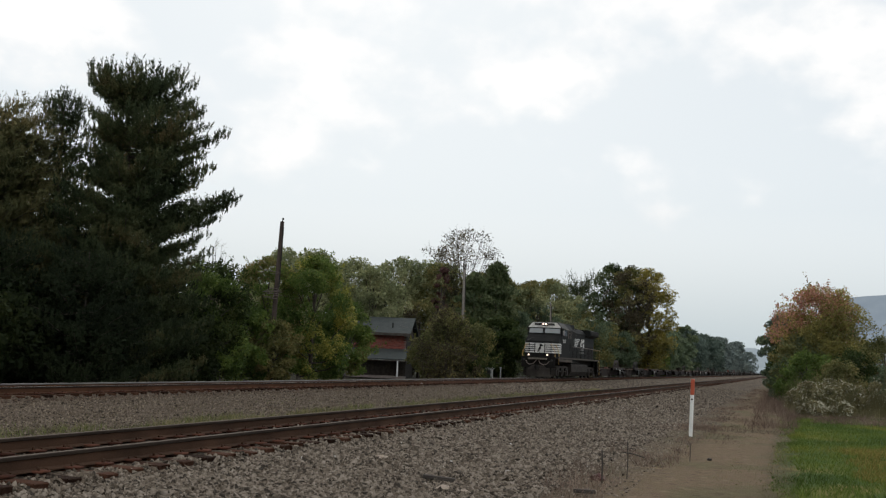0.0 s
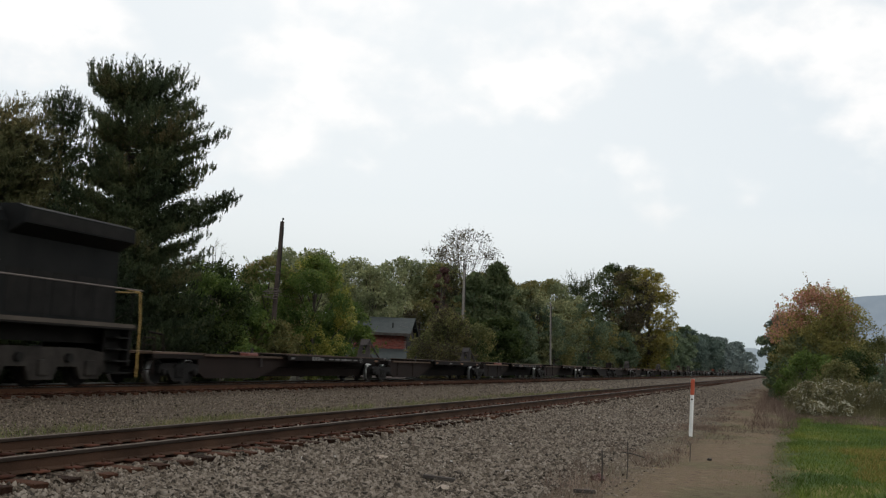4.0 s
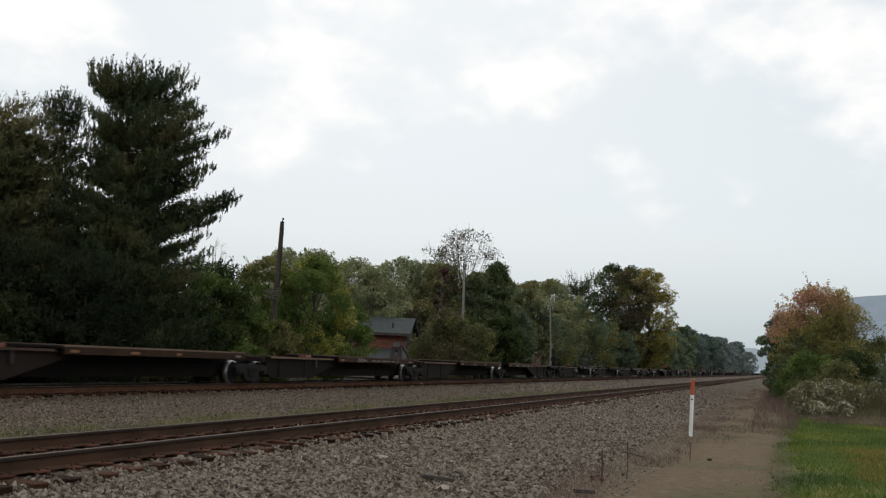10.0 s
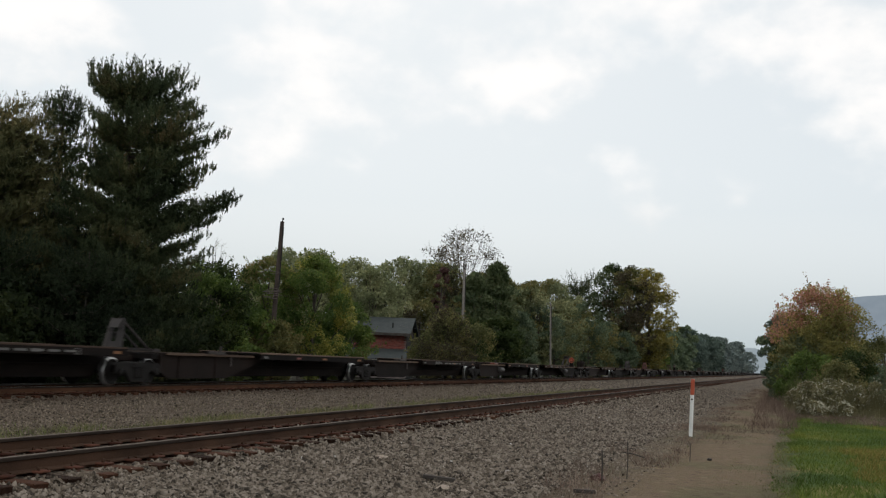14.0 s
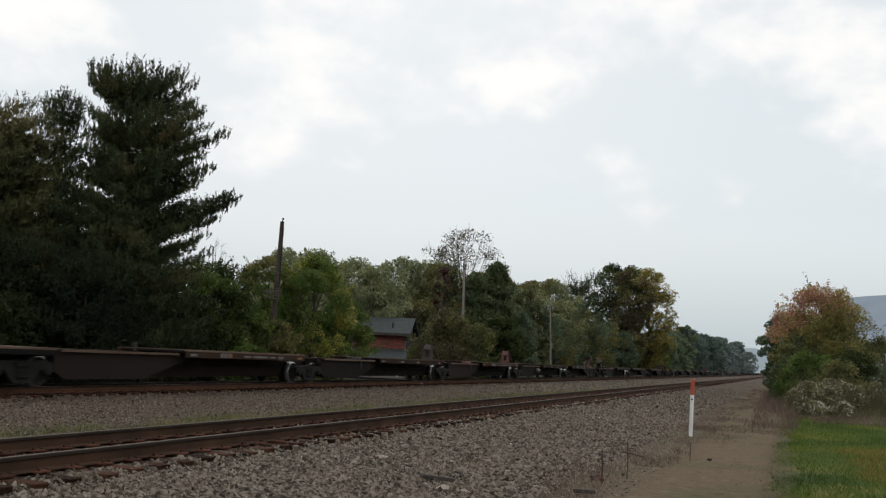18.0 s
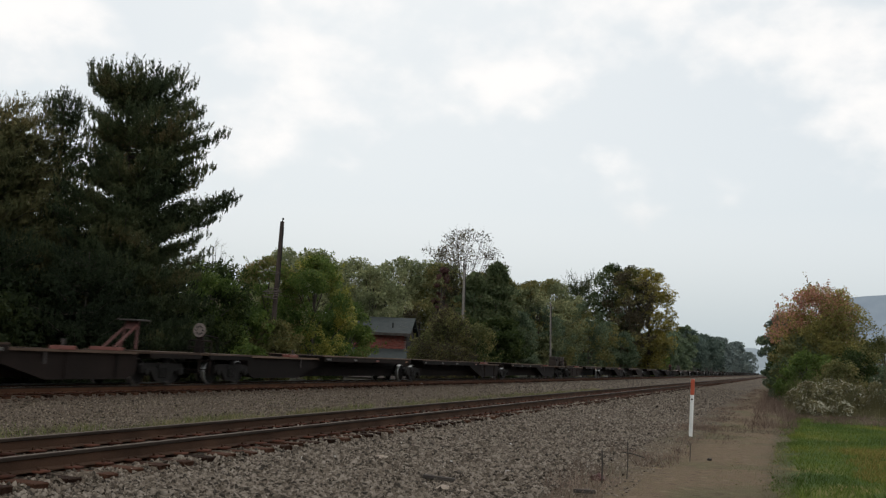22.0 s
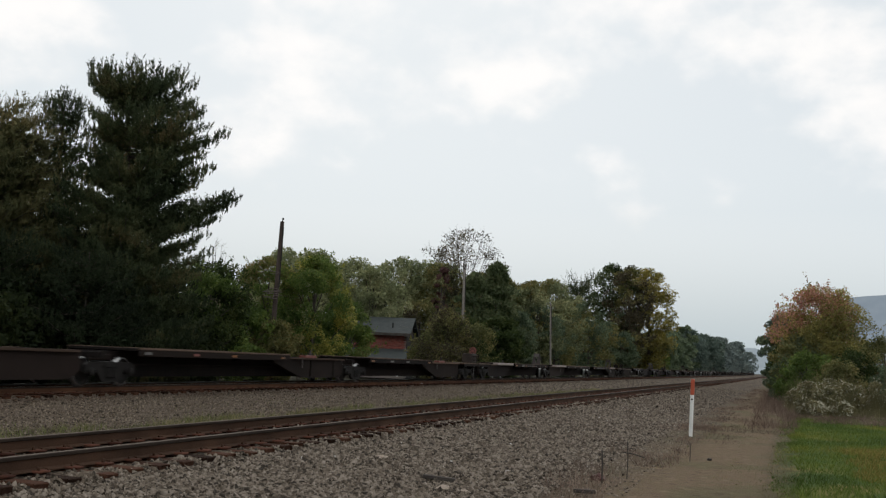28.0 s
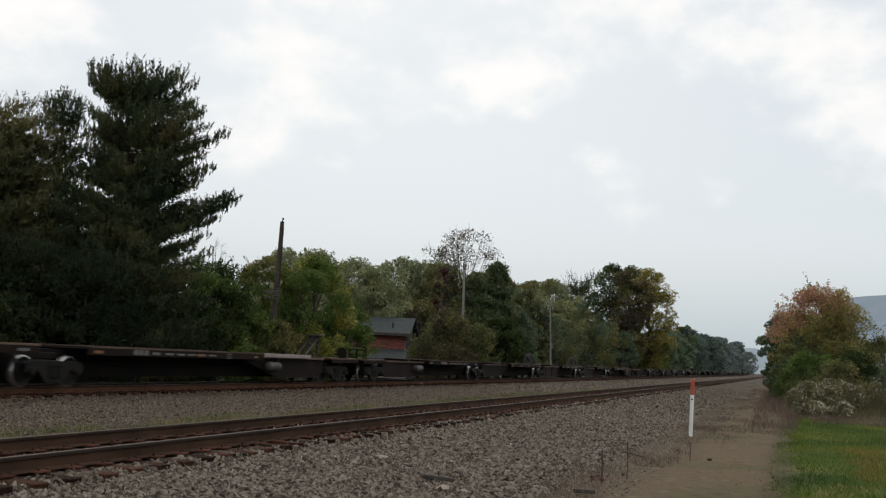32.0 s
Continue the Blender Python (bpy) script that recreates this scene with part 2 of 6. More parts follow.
    weed_green=leafy("dull_green_weeds", [(0.05, (0.0630, 0.0796, 0.0307)), (0.5, (0.1411, 0.1531, 0.0602)), (1.0, (0.2984, 0.2522, 0.1204))], 0.8, 0.2, 0.8),
    weed_olive=leafy("olive_brown_weeds", [(0.05, (0.090, 0.090, 0.047)), (0.5, (0.190, 0.172, 0.090)), (1.0, (0.33, 0.28, 0.15))], 0.85, 0.2, 0.8),
    weed_dry=leafy("dry_brown_weeds", [(0.05, (0.0776, 0.0544, 0.0425)), (0.5, (0.1792, 0.1277, 0.0992)), (1.0, (0.3416, 0.2622, 0.2061))], 0.9, 0.1, 0.8),
    flower=leafy("off_white_flowers", [(0.05, (0.3506, 0.3322, 0.2572)), (0.5, (0.5844, 0.5612, 0.4422)), (1.0, (0.8181, 0.7904, 0.6376))], 0.8, 0.2, 0.8),
    wire=surf("dull_wire", (0.09, 0.09, 0.09), (0.17, 0.17, 0.17), 0.6, 0.3, 3, 30, 0),
    headlamp=glow("lit_headlamp", (1.0, 0.76, 0.62), 2.0),
    ditchlamp=glow("lit_ditch_lamp", (1.0, 0.74, 0.58), 1.9),
)


def glass_mat():
    m, n, l, b = nodes_of("tinted_cab_glass")
    b.inputs["Base Color"].default_value = (0.10, 0.13, 0.14, 1)
    b.inputs["Roughness"].default_value = 0.06
    b.inputs["Specular IOR Level"].default_value = 1.0
    b.inputs["Coat Weight"].default_value = 1.0
    return m


M["glass"] = glass_mat()
M["dark_glass"] = surf("dark_open_window", (0.006, 0.007, 0.008), (0.014, 0.015, 0.016), 0.25, 0, 2, 20, 0, spec=0.2)


def ground_mat():
    """Ballast, dirt path and lawn lie side by side across the tracks, with ragged borders."""
    m, n, l, bsdf = nodes_of("ballast_dirt_and_grass")
    pos = n.new("ShaderNodeNewGeometry")
    sep = n.new("ShaderNodeSeparateXYZ")
    l.new(pos.outputs["Position"], sep.inputs[0])

    def noise_of(scale, detail=5):
        t = n.new("ShaderNodeTexNoise")
        t.inputs["Scale"].default_value, t.inputs["Detail"].default_value = scale, detail
        l.new(pos.outputs["Position"], t.inputs["Vector"])
        return t

    def border(lo, hi, wobble, amount):
        a = n.new("ShaderNodeMath")
        a.operation = "MULTIPLY_ADD"
        a.inputs[1].default_value = amount
        l.new(wobble.outputs["Fac"], a.inputs[0])
        l.new(sep.outputs["X"], a.inputs[2])
        r = n.new("ShaderNodeMapRange")
        r.inputs["From Min"].default_value, r.inputs["From Max"].default_value = lo + amount / 2, hi + amount / 2
        l.new(a.outputs[0], r.inputs["Value"])
        return r

    def blend(f, a, b):
        x = n.new("ShaderNodeMixRGB")
        l.new(f, x.inputs[0])
        l.new(a, x.inputs[1])
        l.new(b, x.inputs[2])
        return x.outputs[0]

    big, mid, fine = noise_of(0.5), noise_of(4.0), noise_of(45.0)
    vor = n.new("ShaderNodeTexVoronoi")
    vor.inputs["Scale"].default_value = 30
    l.new(pos.outputs["Position"], vor.inputs["Vector"])
    vsep = n.new("ShaderNodeSeparateXYZ")
    l.new(vor.outputs["Color"], vsep.inputs[0])
    stone = ramp_of(n, [(0.0, (0.032, 0.022, 0.015)), (0.6, (0.092, 0.069, 0.048)), (1.0, (0.18, 0.142, 0.106))])
    l.new(vsep.outputs["X"], stone.inputs[0])
    dirt = ramp_of(n, [(0.28, (0.090, 0.060, 0.036)), (0.43, (0.155, 0.107, 0.067)), (0.55, (0.122, 0.090, 0.050)), (0.64, (0.172, 0.122, 0.078)), (0.8, (0.230, 0.170, 0.115))])
    l.new(mid.outputs["Fac"], dirt.inputs[0])
    trodden = ramp_of(n, [(0.46, (0.0, 0.0, 0.0)), (0.62, (0.75, 0.75, 0.75))])
    l.new(big.outputs["Fac"], trodden.inputs[0])
    thin_grass = ramp_of(n, [(0.35, (0.062, 0.060, 0.026)), (0.7, (0.125, 0.112, 0.055))])
    l.new(mid.outputs["Fac"], thin_grass.inputs[0])
    soil = ramp_of(n, [(0.3, (0.036, 0.027, 0.017)), (0.7, (0.085, 0.062, 0.038))])
    l.new(mid.outputs["Fac"], soil.inputs[0])
    turf = ramp_of(n, [(0.3, (0.026, 0.052, 0.011)), (0.52, (0.055, 0.095, 0.020)), (0.62, (0.14, 0.13, 0.035)), (0.8, (0.20, 0.145, 0.05))])
    l.new(big.outputs["Fac"], turf.inputs[0])
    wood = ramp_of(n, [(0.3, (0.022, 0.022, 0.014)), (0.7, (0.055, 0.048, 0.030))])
    l.new(mid.outputs["Fac"], wood.inputs[0])
    path = blend(trodden.outputs[0], dirt.outputs[0], thin_grass.outputs[0])
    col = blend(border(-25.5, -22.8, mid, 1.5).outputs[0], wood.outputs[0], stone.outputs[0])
    col = blend(border(-3.2, -1.7, mid, 3.0).outputs[0], col, path)
    col = blend(border(-0.40, 0.05, mid, 0.9).outputs[0], col, soil.outputs[0])
    col = blend(border(-0.25, 0.35, mid, 0.9).outputs[0], col, turf.outputs[0])
    l.new(col, bsdf.inputs["Base Color"])
    bsdf.inputs["Roughness"].default_value = 0.95
    bsdf.inputs["Specular IOR Level"].default_value = 0.2
    bp = n.new("ShaderNodeBump")
    bp.inputs["Strength"].default_value, bp.inputs["Distance"].default_value = 0.4, 0.02
    l.new(fine.outputs["Fac"], bp.inputs["Height"])
    bp2 = n.new("ShaderNodeBump")
    bp2.inputs["Strength"].default_value, bp2.inputs["Distance"].default_value = 0.6, 0.03
    l.new(vor.outputs["Distance"], bp2.inputs["Height"])
    l.new(bp.outputs[0], bp2.inputs["Normal"])
    l.new(bp2.outputs[0], bsdf.inputs["Normal"])
    return m


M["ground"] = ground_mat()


def cloud_mat():
    """Thin bright cloud patches that let the pale sky through between them."""
    m, n, l, bsdf = nodes_of("thin_bright_cloud")
    n.remove(bsdf)
    tc = n.new("ShaderNodeTexCoord")
    mp = n.new("ShaderNodeMapping")
    mp.inputs["Scale"].default_value = (1.0, 1.0, 1.5)
    mp.inputs["Location"].default_value = (900, 400, 0)
    l.new(tc.outputs["Object"], mp.inputs[0])
    a, b = n.new("ShaderNodeTexNoise"), n.new("ShaderNodeTexNoise")
    a.inputs["Scale"].default_value, b.inputs["Scale"].default_value = 0.0017, 0.006
    a.inputs["Detail"].default_value, b.inputs["Detail"].default_value = 6, 4
    a.inputs["Roughness"].default_value = 0.5
    l.new(mp.outputs[0], a.inputs["Vector"])
    l.new(mp.outputs[0], b.inputs["Vector"])
    s = n.new("ShaderNodeMath")
    s.operation = "MULTIPLY_ADD"
    s.inputs[1].default_value = 0.36
    l.new(b.outputs["Fac"], s.inputs[0])
    l.new(a.outputs["Fac"], s.inputs[2])
    sep = n.new("ShaderNodeSeparateXYZ")
    l.new(tc.outputs["Object"], sep.inputs[0])
    h = n.new("ShaderNodeMapRange")
    h.inputs["From Min"].default_value, h.inputs["From Max"].default_value = 100, 900
    h.inputs["To Min"].default_value, h.inputs["To Max"].default_value = -0.22, 0.02
    l.new(sep.outputs["Z"], h.inputs["Value"])
    s2 = n.new("ShaderNodeMath")
    l.new(s.outputs[0], s2.inputs[0])
    l.new(h.outputs[0], s2.inputs[1])
    r = n.new("ShaderNodeMapRange")
    r.interpolation_type = "SMOOTHSTEP"
    r.inputs["From Min"].default_value, r.inputs["From Max"].default_value = 0.57, 0.81
    r.inputs["To Min"].default_value, r.inputs["To Max"].default_value = 0.15, 0.92
    l.new(s2.outputs[0], r.inputs["Value"])
    low = n.new("ShaderNodeMapRange")
    low.interpolation_type = "SMOOTHSTEP"
    low.inputs["From Min"].default_value, low.inputs["From Max"].default_value = 60, 620
    l.new(sep.outputs["Z"], low.inputs["Value"])
    tint = n.new("ShaderNodeMixRGB")
    tint.inputs[1].default_value = (0.485, 0.555, 0.585, 1)
    tint.inputs[2].default_value = (1.0, 0.978, 0.960, 1)
    l.new(low.outputs[0], tint.inputs[0])
    veil = n.new("ShaderNodeMapRange")
    veil.inputs["From Min"].default_value, veil.inputs["From Max"].default_value = 0, 560
    veil.inputs["To Min"].default_value, veil.inputs["To Max"].default_value = 0.92, 0.0
    l.new(sep.outputs["Z"], veil.inputs["Value"])
    most = n.new("ShaderNodeMath")
    most.operation = "MAXIMUM"
    l.new(r.outputs[0], most.inputs[0])
    l.new(veil.outputs[0], most.inputs[1])
    em = n.new("ShaderNodeEmission")
    l.new(tint.outputs[0], em.inputs[0])
    em.inputs[1].default_value = 1.055
    tr = n.new("ShaderNodeBsdfTransparent")
    mix = n.new("ShaderNodeMixShader")
    l.new(most.outputs[0], mix.inputs[0])
    l.new(tr.outputs[0], mix.inputs[1])
    l.new(em.outputs[0], mix.inputs[2])
    l.new(mix.outputs[0], n["Material Output"].inputs["Surface"])
    m.cycles.emission_sampling = "NONE"
    return m


M["cloud"] = cloud_mat()


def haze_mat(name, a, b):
    """A far hillside, a glowing backdrop with kilometres of hazy air put into its colour."""
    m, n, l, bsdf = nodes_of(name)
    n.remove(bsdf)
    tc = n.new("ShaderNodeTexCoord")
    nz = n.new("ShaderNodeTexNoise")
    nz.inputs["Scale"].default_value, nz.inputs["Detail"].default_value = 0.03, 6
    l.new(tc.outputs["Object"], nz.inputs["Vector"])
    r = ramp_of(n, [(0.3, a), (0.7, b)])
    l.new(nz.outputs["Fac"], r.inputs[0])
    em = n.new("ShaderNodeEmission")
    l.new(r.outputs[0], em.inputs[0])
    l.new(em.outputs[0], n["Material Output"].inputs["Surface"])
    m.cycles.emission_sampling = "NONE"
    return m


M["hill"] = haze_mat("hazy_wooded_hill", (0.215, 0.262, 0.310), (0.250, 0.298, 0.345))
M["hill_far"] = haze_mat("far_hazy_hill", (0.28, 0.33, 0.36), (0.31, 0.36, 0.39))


# ---------------------------------------------------------------- mesh helpers
def mesh_of(name, bm, mat):
    me = bpy.data.meshes.new(name)
    bm.to_mesh(me)
    bm.free()
    me.materials.append(mat)
    return me


def part(name, bm, mat, parent, label=""):
    """Links a bmesh, or a ready mesh, as one object under a thing."""
    me = bm if isinstance(bm, bpy.types.Mesh) else mesh_of(name, bm, mat)
    ob = new(name, me)
    ob.parent = parent
    if label:
        tagged(ob, label)
    return ob


def arrays(name, verts, faces, mat, smooth=False):
    """A mesh from numpy arrays: (n, 3) places and (m, 3 or 4) corners."""
    me = bpy.data.meshes.new(name)
    verts, faces = np.asarray(verts, np.float32), np.asarray(faces, np.int32)
    k = faces.shape[1]
    me.vertices.add(len(verts))
    me.vertices.foreach_set("co", verts.ravel())
    me.loops.add(faces.size)
    me.loops.foreach_set("vertex_index", faces.ravel())
    me.polygons.add(len(faces))
    me.polygons.foreach_set("loop_start", np.arange(0, faces.size, k, dtype=np.int32))
    if smooth:
        me.polygons.foreach_set("use_smooth", np.ones(len(faces), bool))
    me.update(calc_edges=True)
    me.materials.append(mat)
    return me


def box(bm, x0, x1, y0, y1, z0, z1, bevel=0.0):
    made = bmesh.ops.create_cube(bm, size=1.0)["verts"]
    for v in made:
        v.co = Vector(((x0 + x1) / 2 + v.co.x * (x1 - x0), (y0 + y1) / 2 + v.co.y * (y1 - y0), (z0 + z1) / 2 + v.co.z * (z1 - z0)))
    if bevel:
        edges = list({e for v in made for e in v.link_edges})
        bmesh.ops.bevel(bm, geom=edges, offset=bevel, segments=2, affect="EDGES", profile=0.6)
    return bm


def boxed(*a, **k):
    return box(bmesh.new(), *a, **k)


def rod(bm, a, b, r, seg=8, r2=None):
    a, b = Vector(a), Vector(b)
    d = b - a
    m = Matrix.Translation((a + b) / 2) @ d.to_track_quat("Z", "Y").to_matrix().to_4x4()
    bmesh.ops.create_cone(bm, cap_ends=True, segments=seg, radius1=r, radius2=r if r2 is None else r2, depth=d.length, matrix=m)
    return bm


def pipe(bm, pts, r, seg=6):
    for a, b in zip(pts, pts[1:]):
        rod(bm, a, b, r, seg)
    return bm


def prism(bm, outline, axis, a, b):
    """Extrudes a flat outline along an axis from a to b. For 'x' the outline is in (y, z), for 'y' in (x, z), for 'z' in (x, y)."""
    def put(p, h):
        return {"x": (h, p[0], p[1]), "y": (p[0], h, p[1]), "z": (p[0], p[1], h)}[axis]
    lo = [bm.verts.new(put(p, a)) for p in outline]
    hi = [bm.verts.new(put(p, b)) for p in outline]
    k = len(outline)
    faces = [bm.faces.new(lo), bm.faces.new(hi)]
    for i in range(k):
        faces.append(bm.faces.new((lo[i], lo[(i + 1) % k], hi[(i + 1) % k], hi[i])))
    bmesh.ops.recalc_face_normals(bm, faces=faces)
    return bm


def lathe(bm, profile, seg=24, axis="x", at=(0, 0, 0)):
    """Turns (along, radius) pairs round an axis."""
    rings = []
    for d, r in profile:
        ring = []
        for i in range(seg):
            c, s = r * math.cos(2 * math.pi * i / seg), r * math.sin(2 * math.pi * i / seg)
            p = {"x": (d, c, s), "y": (c, d, s), "z": (c, s, d)}[axis]
            ring.append(bm.verts.new(Vector(p) + Vector(at)))
        rings.append(ring)
    faces = [bm.faces.new(rings[0]), bm.faces.new(rings[-1])]
    for a, b in zip(rings, rings[1:]):
        for i in range(seg):
            faces.append(bm.faces.new((a[i], a[(i + 1) % seg], b[(i + 1) % seg], b[i])))
    bmesh.ops.recalc_face_normals(bm, faces=faces)
    return bm


def lettering(name, text, size, mat, parent, m, label=""):
    cu = bpy.data.curves.new(name, "FONT")
    cu.body, cu.size, cu.extrude, cu.space_character = text, size, 0.004, 1.2
    tmp = bpy.data.objects.new(name, cu)
    scene.collection.objects.link(tmp)
    bpy.context.view_layer.update()
    me = bpy.data.meshes.new_from_object(tmp.evaluated_get(bpy.context.evaluated_depsgraph_get()))
    bpy.data.objects.remove(tmp)
    me.materials.clear()
    me.materials.append(mat)
    ob = part(name, me, mat, parent, label)
    ob.matrix_basis = m
    return ob


def thing(name, label, category, m=None, group="", kind=""):
    ob = tagged(new(name), label, category, group, kind)
    ob.empty_display_size = 0.2
    if m is not None:
        ob.matrix_basis = m
    return ob


def put(name, bm, mat, label, category, group="", kind="", m=None):
    """A thing of one mesh."""
    me = bm if isinstance(bm, bpy.types.Mesh) else mesh_of(name, bm, mat)
    ob = tagged(new(name, me), label, category, group, kind)
    if m is not None:
        ob.matrix_basis = m
    return ob


# ---------------------------------------------------------------- sky and distance
def cloud_sheet():
    bm = bmesh.new()
    bmesh.ops.create_uvsphere(bm, u_segments=64, v_segments=32, radius=3000)
    bmesh.ops.delete(bm, geom=[v for v in bm.verts if v.co.z < -300], context="VERTS")
    for f in bm.faces:
        f.smooth = True
    return put("cloud_backdrop", bm, M["cloud"], "thin white broken cloud drifting over pale sky", "cloud", kind="structure")


CLOUDS = cloud_sheet()


def hill(name, mat, x0, x1, y, ridge, label):
    bm = bmesh.new()
    k = 60
    rows = []
    for d, share in ((-260, 0.0), (-140, 0.45), (-40, 0.9), (0, 1.0), (300, 0.7)):
        row = []
        for i in range(k + 1):
            x = x0 + (x1 - x0) * i / k
            z = ridge(x) * share + (6 * noise.noise((x * 0.012, d * 0.01, 3)) + 3 * noise.noise((x * 0.05, d, 1))) * (share > 0)
            row.append(bm.verts.new((x, y + d, z - 2)))
        rows.append(row)
    for a, b in zip(rows, rows[1:]):
        for i in range(k):
            bm.faces.new((a[i], a[i + 1], b[i + 1], b[i]))
    return put(name, bm, mat, label, "hill", kind="structure")


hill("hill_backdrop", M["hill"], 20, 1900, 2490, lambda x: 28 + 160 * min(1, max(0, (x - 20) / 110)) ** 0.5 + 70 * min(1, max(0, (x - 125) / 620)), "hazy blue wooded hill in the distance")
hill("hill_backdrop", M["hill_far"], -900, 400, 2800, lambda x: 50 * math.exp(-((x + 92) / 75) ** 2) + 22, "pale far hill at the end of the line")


# ---------------------------------------------------------------- ground
PROFILE = [(-3000, -2), (-120, -1.2), (-60, -0.95), (-30, -0.72), (-24, -0.62), (-22.6, -0.45), (-21.1, -0.30), (-21.0, -0.24), (-18.6, -0.24), (-18.45, -0.30), (-17.4, -0.40), (-15.3, -0.55), (-12.4, -0.55),
           (-10.9, -0.42), (-10.1, -0.33), (-9.66, -0.26), (-9.55, -0.21), (-7.1, -0.21), (-6.96, -0.28), (-6.4, -0.33), (-5.3, -0.39), (-3.2, -0.45), (-2.0, -0.47), (-0.2, -0.46), (0.4, -0.42), (3.0, -0.40), (60, -0.4), (3000, -2)]


def ground_z(x):
    return float(np.interp(x, [p[0] for p in PROFILE], [p[1] for p in PROFILE]))


def build_ground():
    xs = sorted({p[0] for p in PROFILE} | {round(-24 + 0.3 * i, 3) for i in range(92)} | {-1000, -300, -40, -20.0, 6, 10, 20, 150, 600})
    ys = [-3000, -500, -100, -30, -5] + [i * 0.5 for i in range(0, 130)] + [65 + 2.5 * i for i in range(60)] + [230, 300, 450, 700, 1200, 2000, 3000]
    xs, ys = np.array(xs), np.array(ys)
    X, Y = np.meshgrid(xs, ys)
    Z = np.interp(X, [p[0] for p in PROFILE], [p[1] for p in PROFILE])
    rng = np.random.default_rng(4)
    near = (X > -18) & (X < 8) & (Y < 70) & (Y > 2)
    Z = Z + near * rng.normal(0, 0.012, Z.shape) * np.where(X > -2.8, 0.35, 1.0)
    v = np.stack([X.ravel(), Y.ravel(), Z.ravel()], 1)
    i, j = np.meshgrid(np.arange(len(xs) - 1), np.arange(len(ys) - 1))
    a = (j * len(xs) + i).ravel()
    f = np.stack([a, a + 1, a + 1 + len(xs), a + len(xs)], 1)
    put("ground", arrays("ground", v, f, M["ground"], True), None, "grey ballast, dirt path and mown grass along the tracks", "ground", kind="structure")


build_ground()


# ---------------------------------------------------------------- tracks
NEAR_C, FAR_C, FAR_DROP = -8.32, -19.765, 0.03
GAUGE_HALF = 0.72
RAIL = [(-0.075, -0.18), (0.075, -0.18), (0.075, -0.168), (0.012, -0.148), (0.009, -0.05), (0.036, -0.038), (0.037, -0.008), (0.028, 0.0), (-0.028, 0.0), (-0.037, -0.008), (-0.036, -0.038), (-0.009, -0.05), (-0.012, -0.148), (-0.075, -0.168)]
TIE_STEP = 0.52


def tie_mesh(seed):
    rnd = random.Random(seed)
    bm = boxed(-1.295, 1.295, -0.115, 0.115, -0.36, -0.185, 0.012)
    for v in bm.verts:
        v.co += Vector((rnd.uniform(-0.025, 0.025) * (abs(v.co.x) > 1.2), rnd.uniform(-0.008, 0.008), rnd.uniform(-0.008, 0.004)))
    return mesh_of("tie", bm, M["tie"])


TIES = [tie_mesh(i) for i in range(5)]


def many_boxes(name, centres, size, mat, jitter, seed):
    """Many small alike boxes in one mesh."""
    rng = np.random.default_rng(seed)
    n = len(centres)
    c = np.array([[-1, -1, -1], [1, -1, -1], [1, 1, -1], [-1, 1, -1], [-1, -1, 1], [1, -1, 1], [1, 1, 1], [-1, 1, 1]]) * 0.5
    v = np.asarray(centres)[:, None] + c[None] * np.asarray(size) * (1 + rng.normal(0, jitter, (n, 1, 3)))
    q = np.array([[0, 3, 2, 1], [4, 5, 6, 7], [0, 1, 5, 4], [1, 2, 6, 5], [2, 3, 7, 6], [3, 0, 4, 7]])
    f = (np.arange(n) * 8)[:, None, None] + q[None]
    return arrays(name, v.reshape(-1, 3), f.reshape(-1, 4), mat)


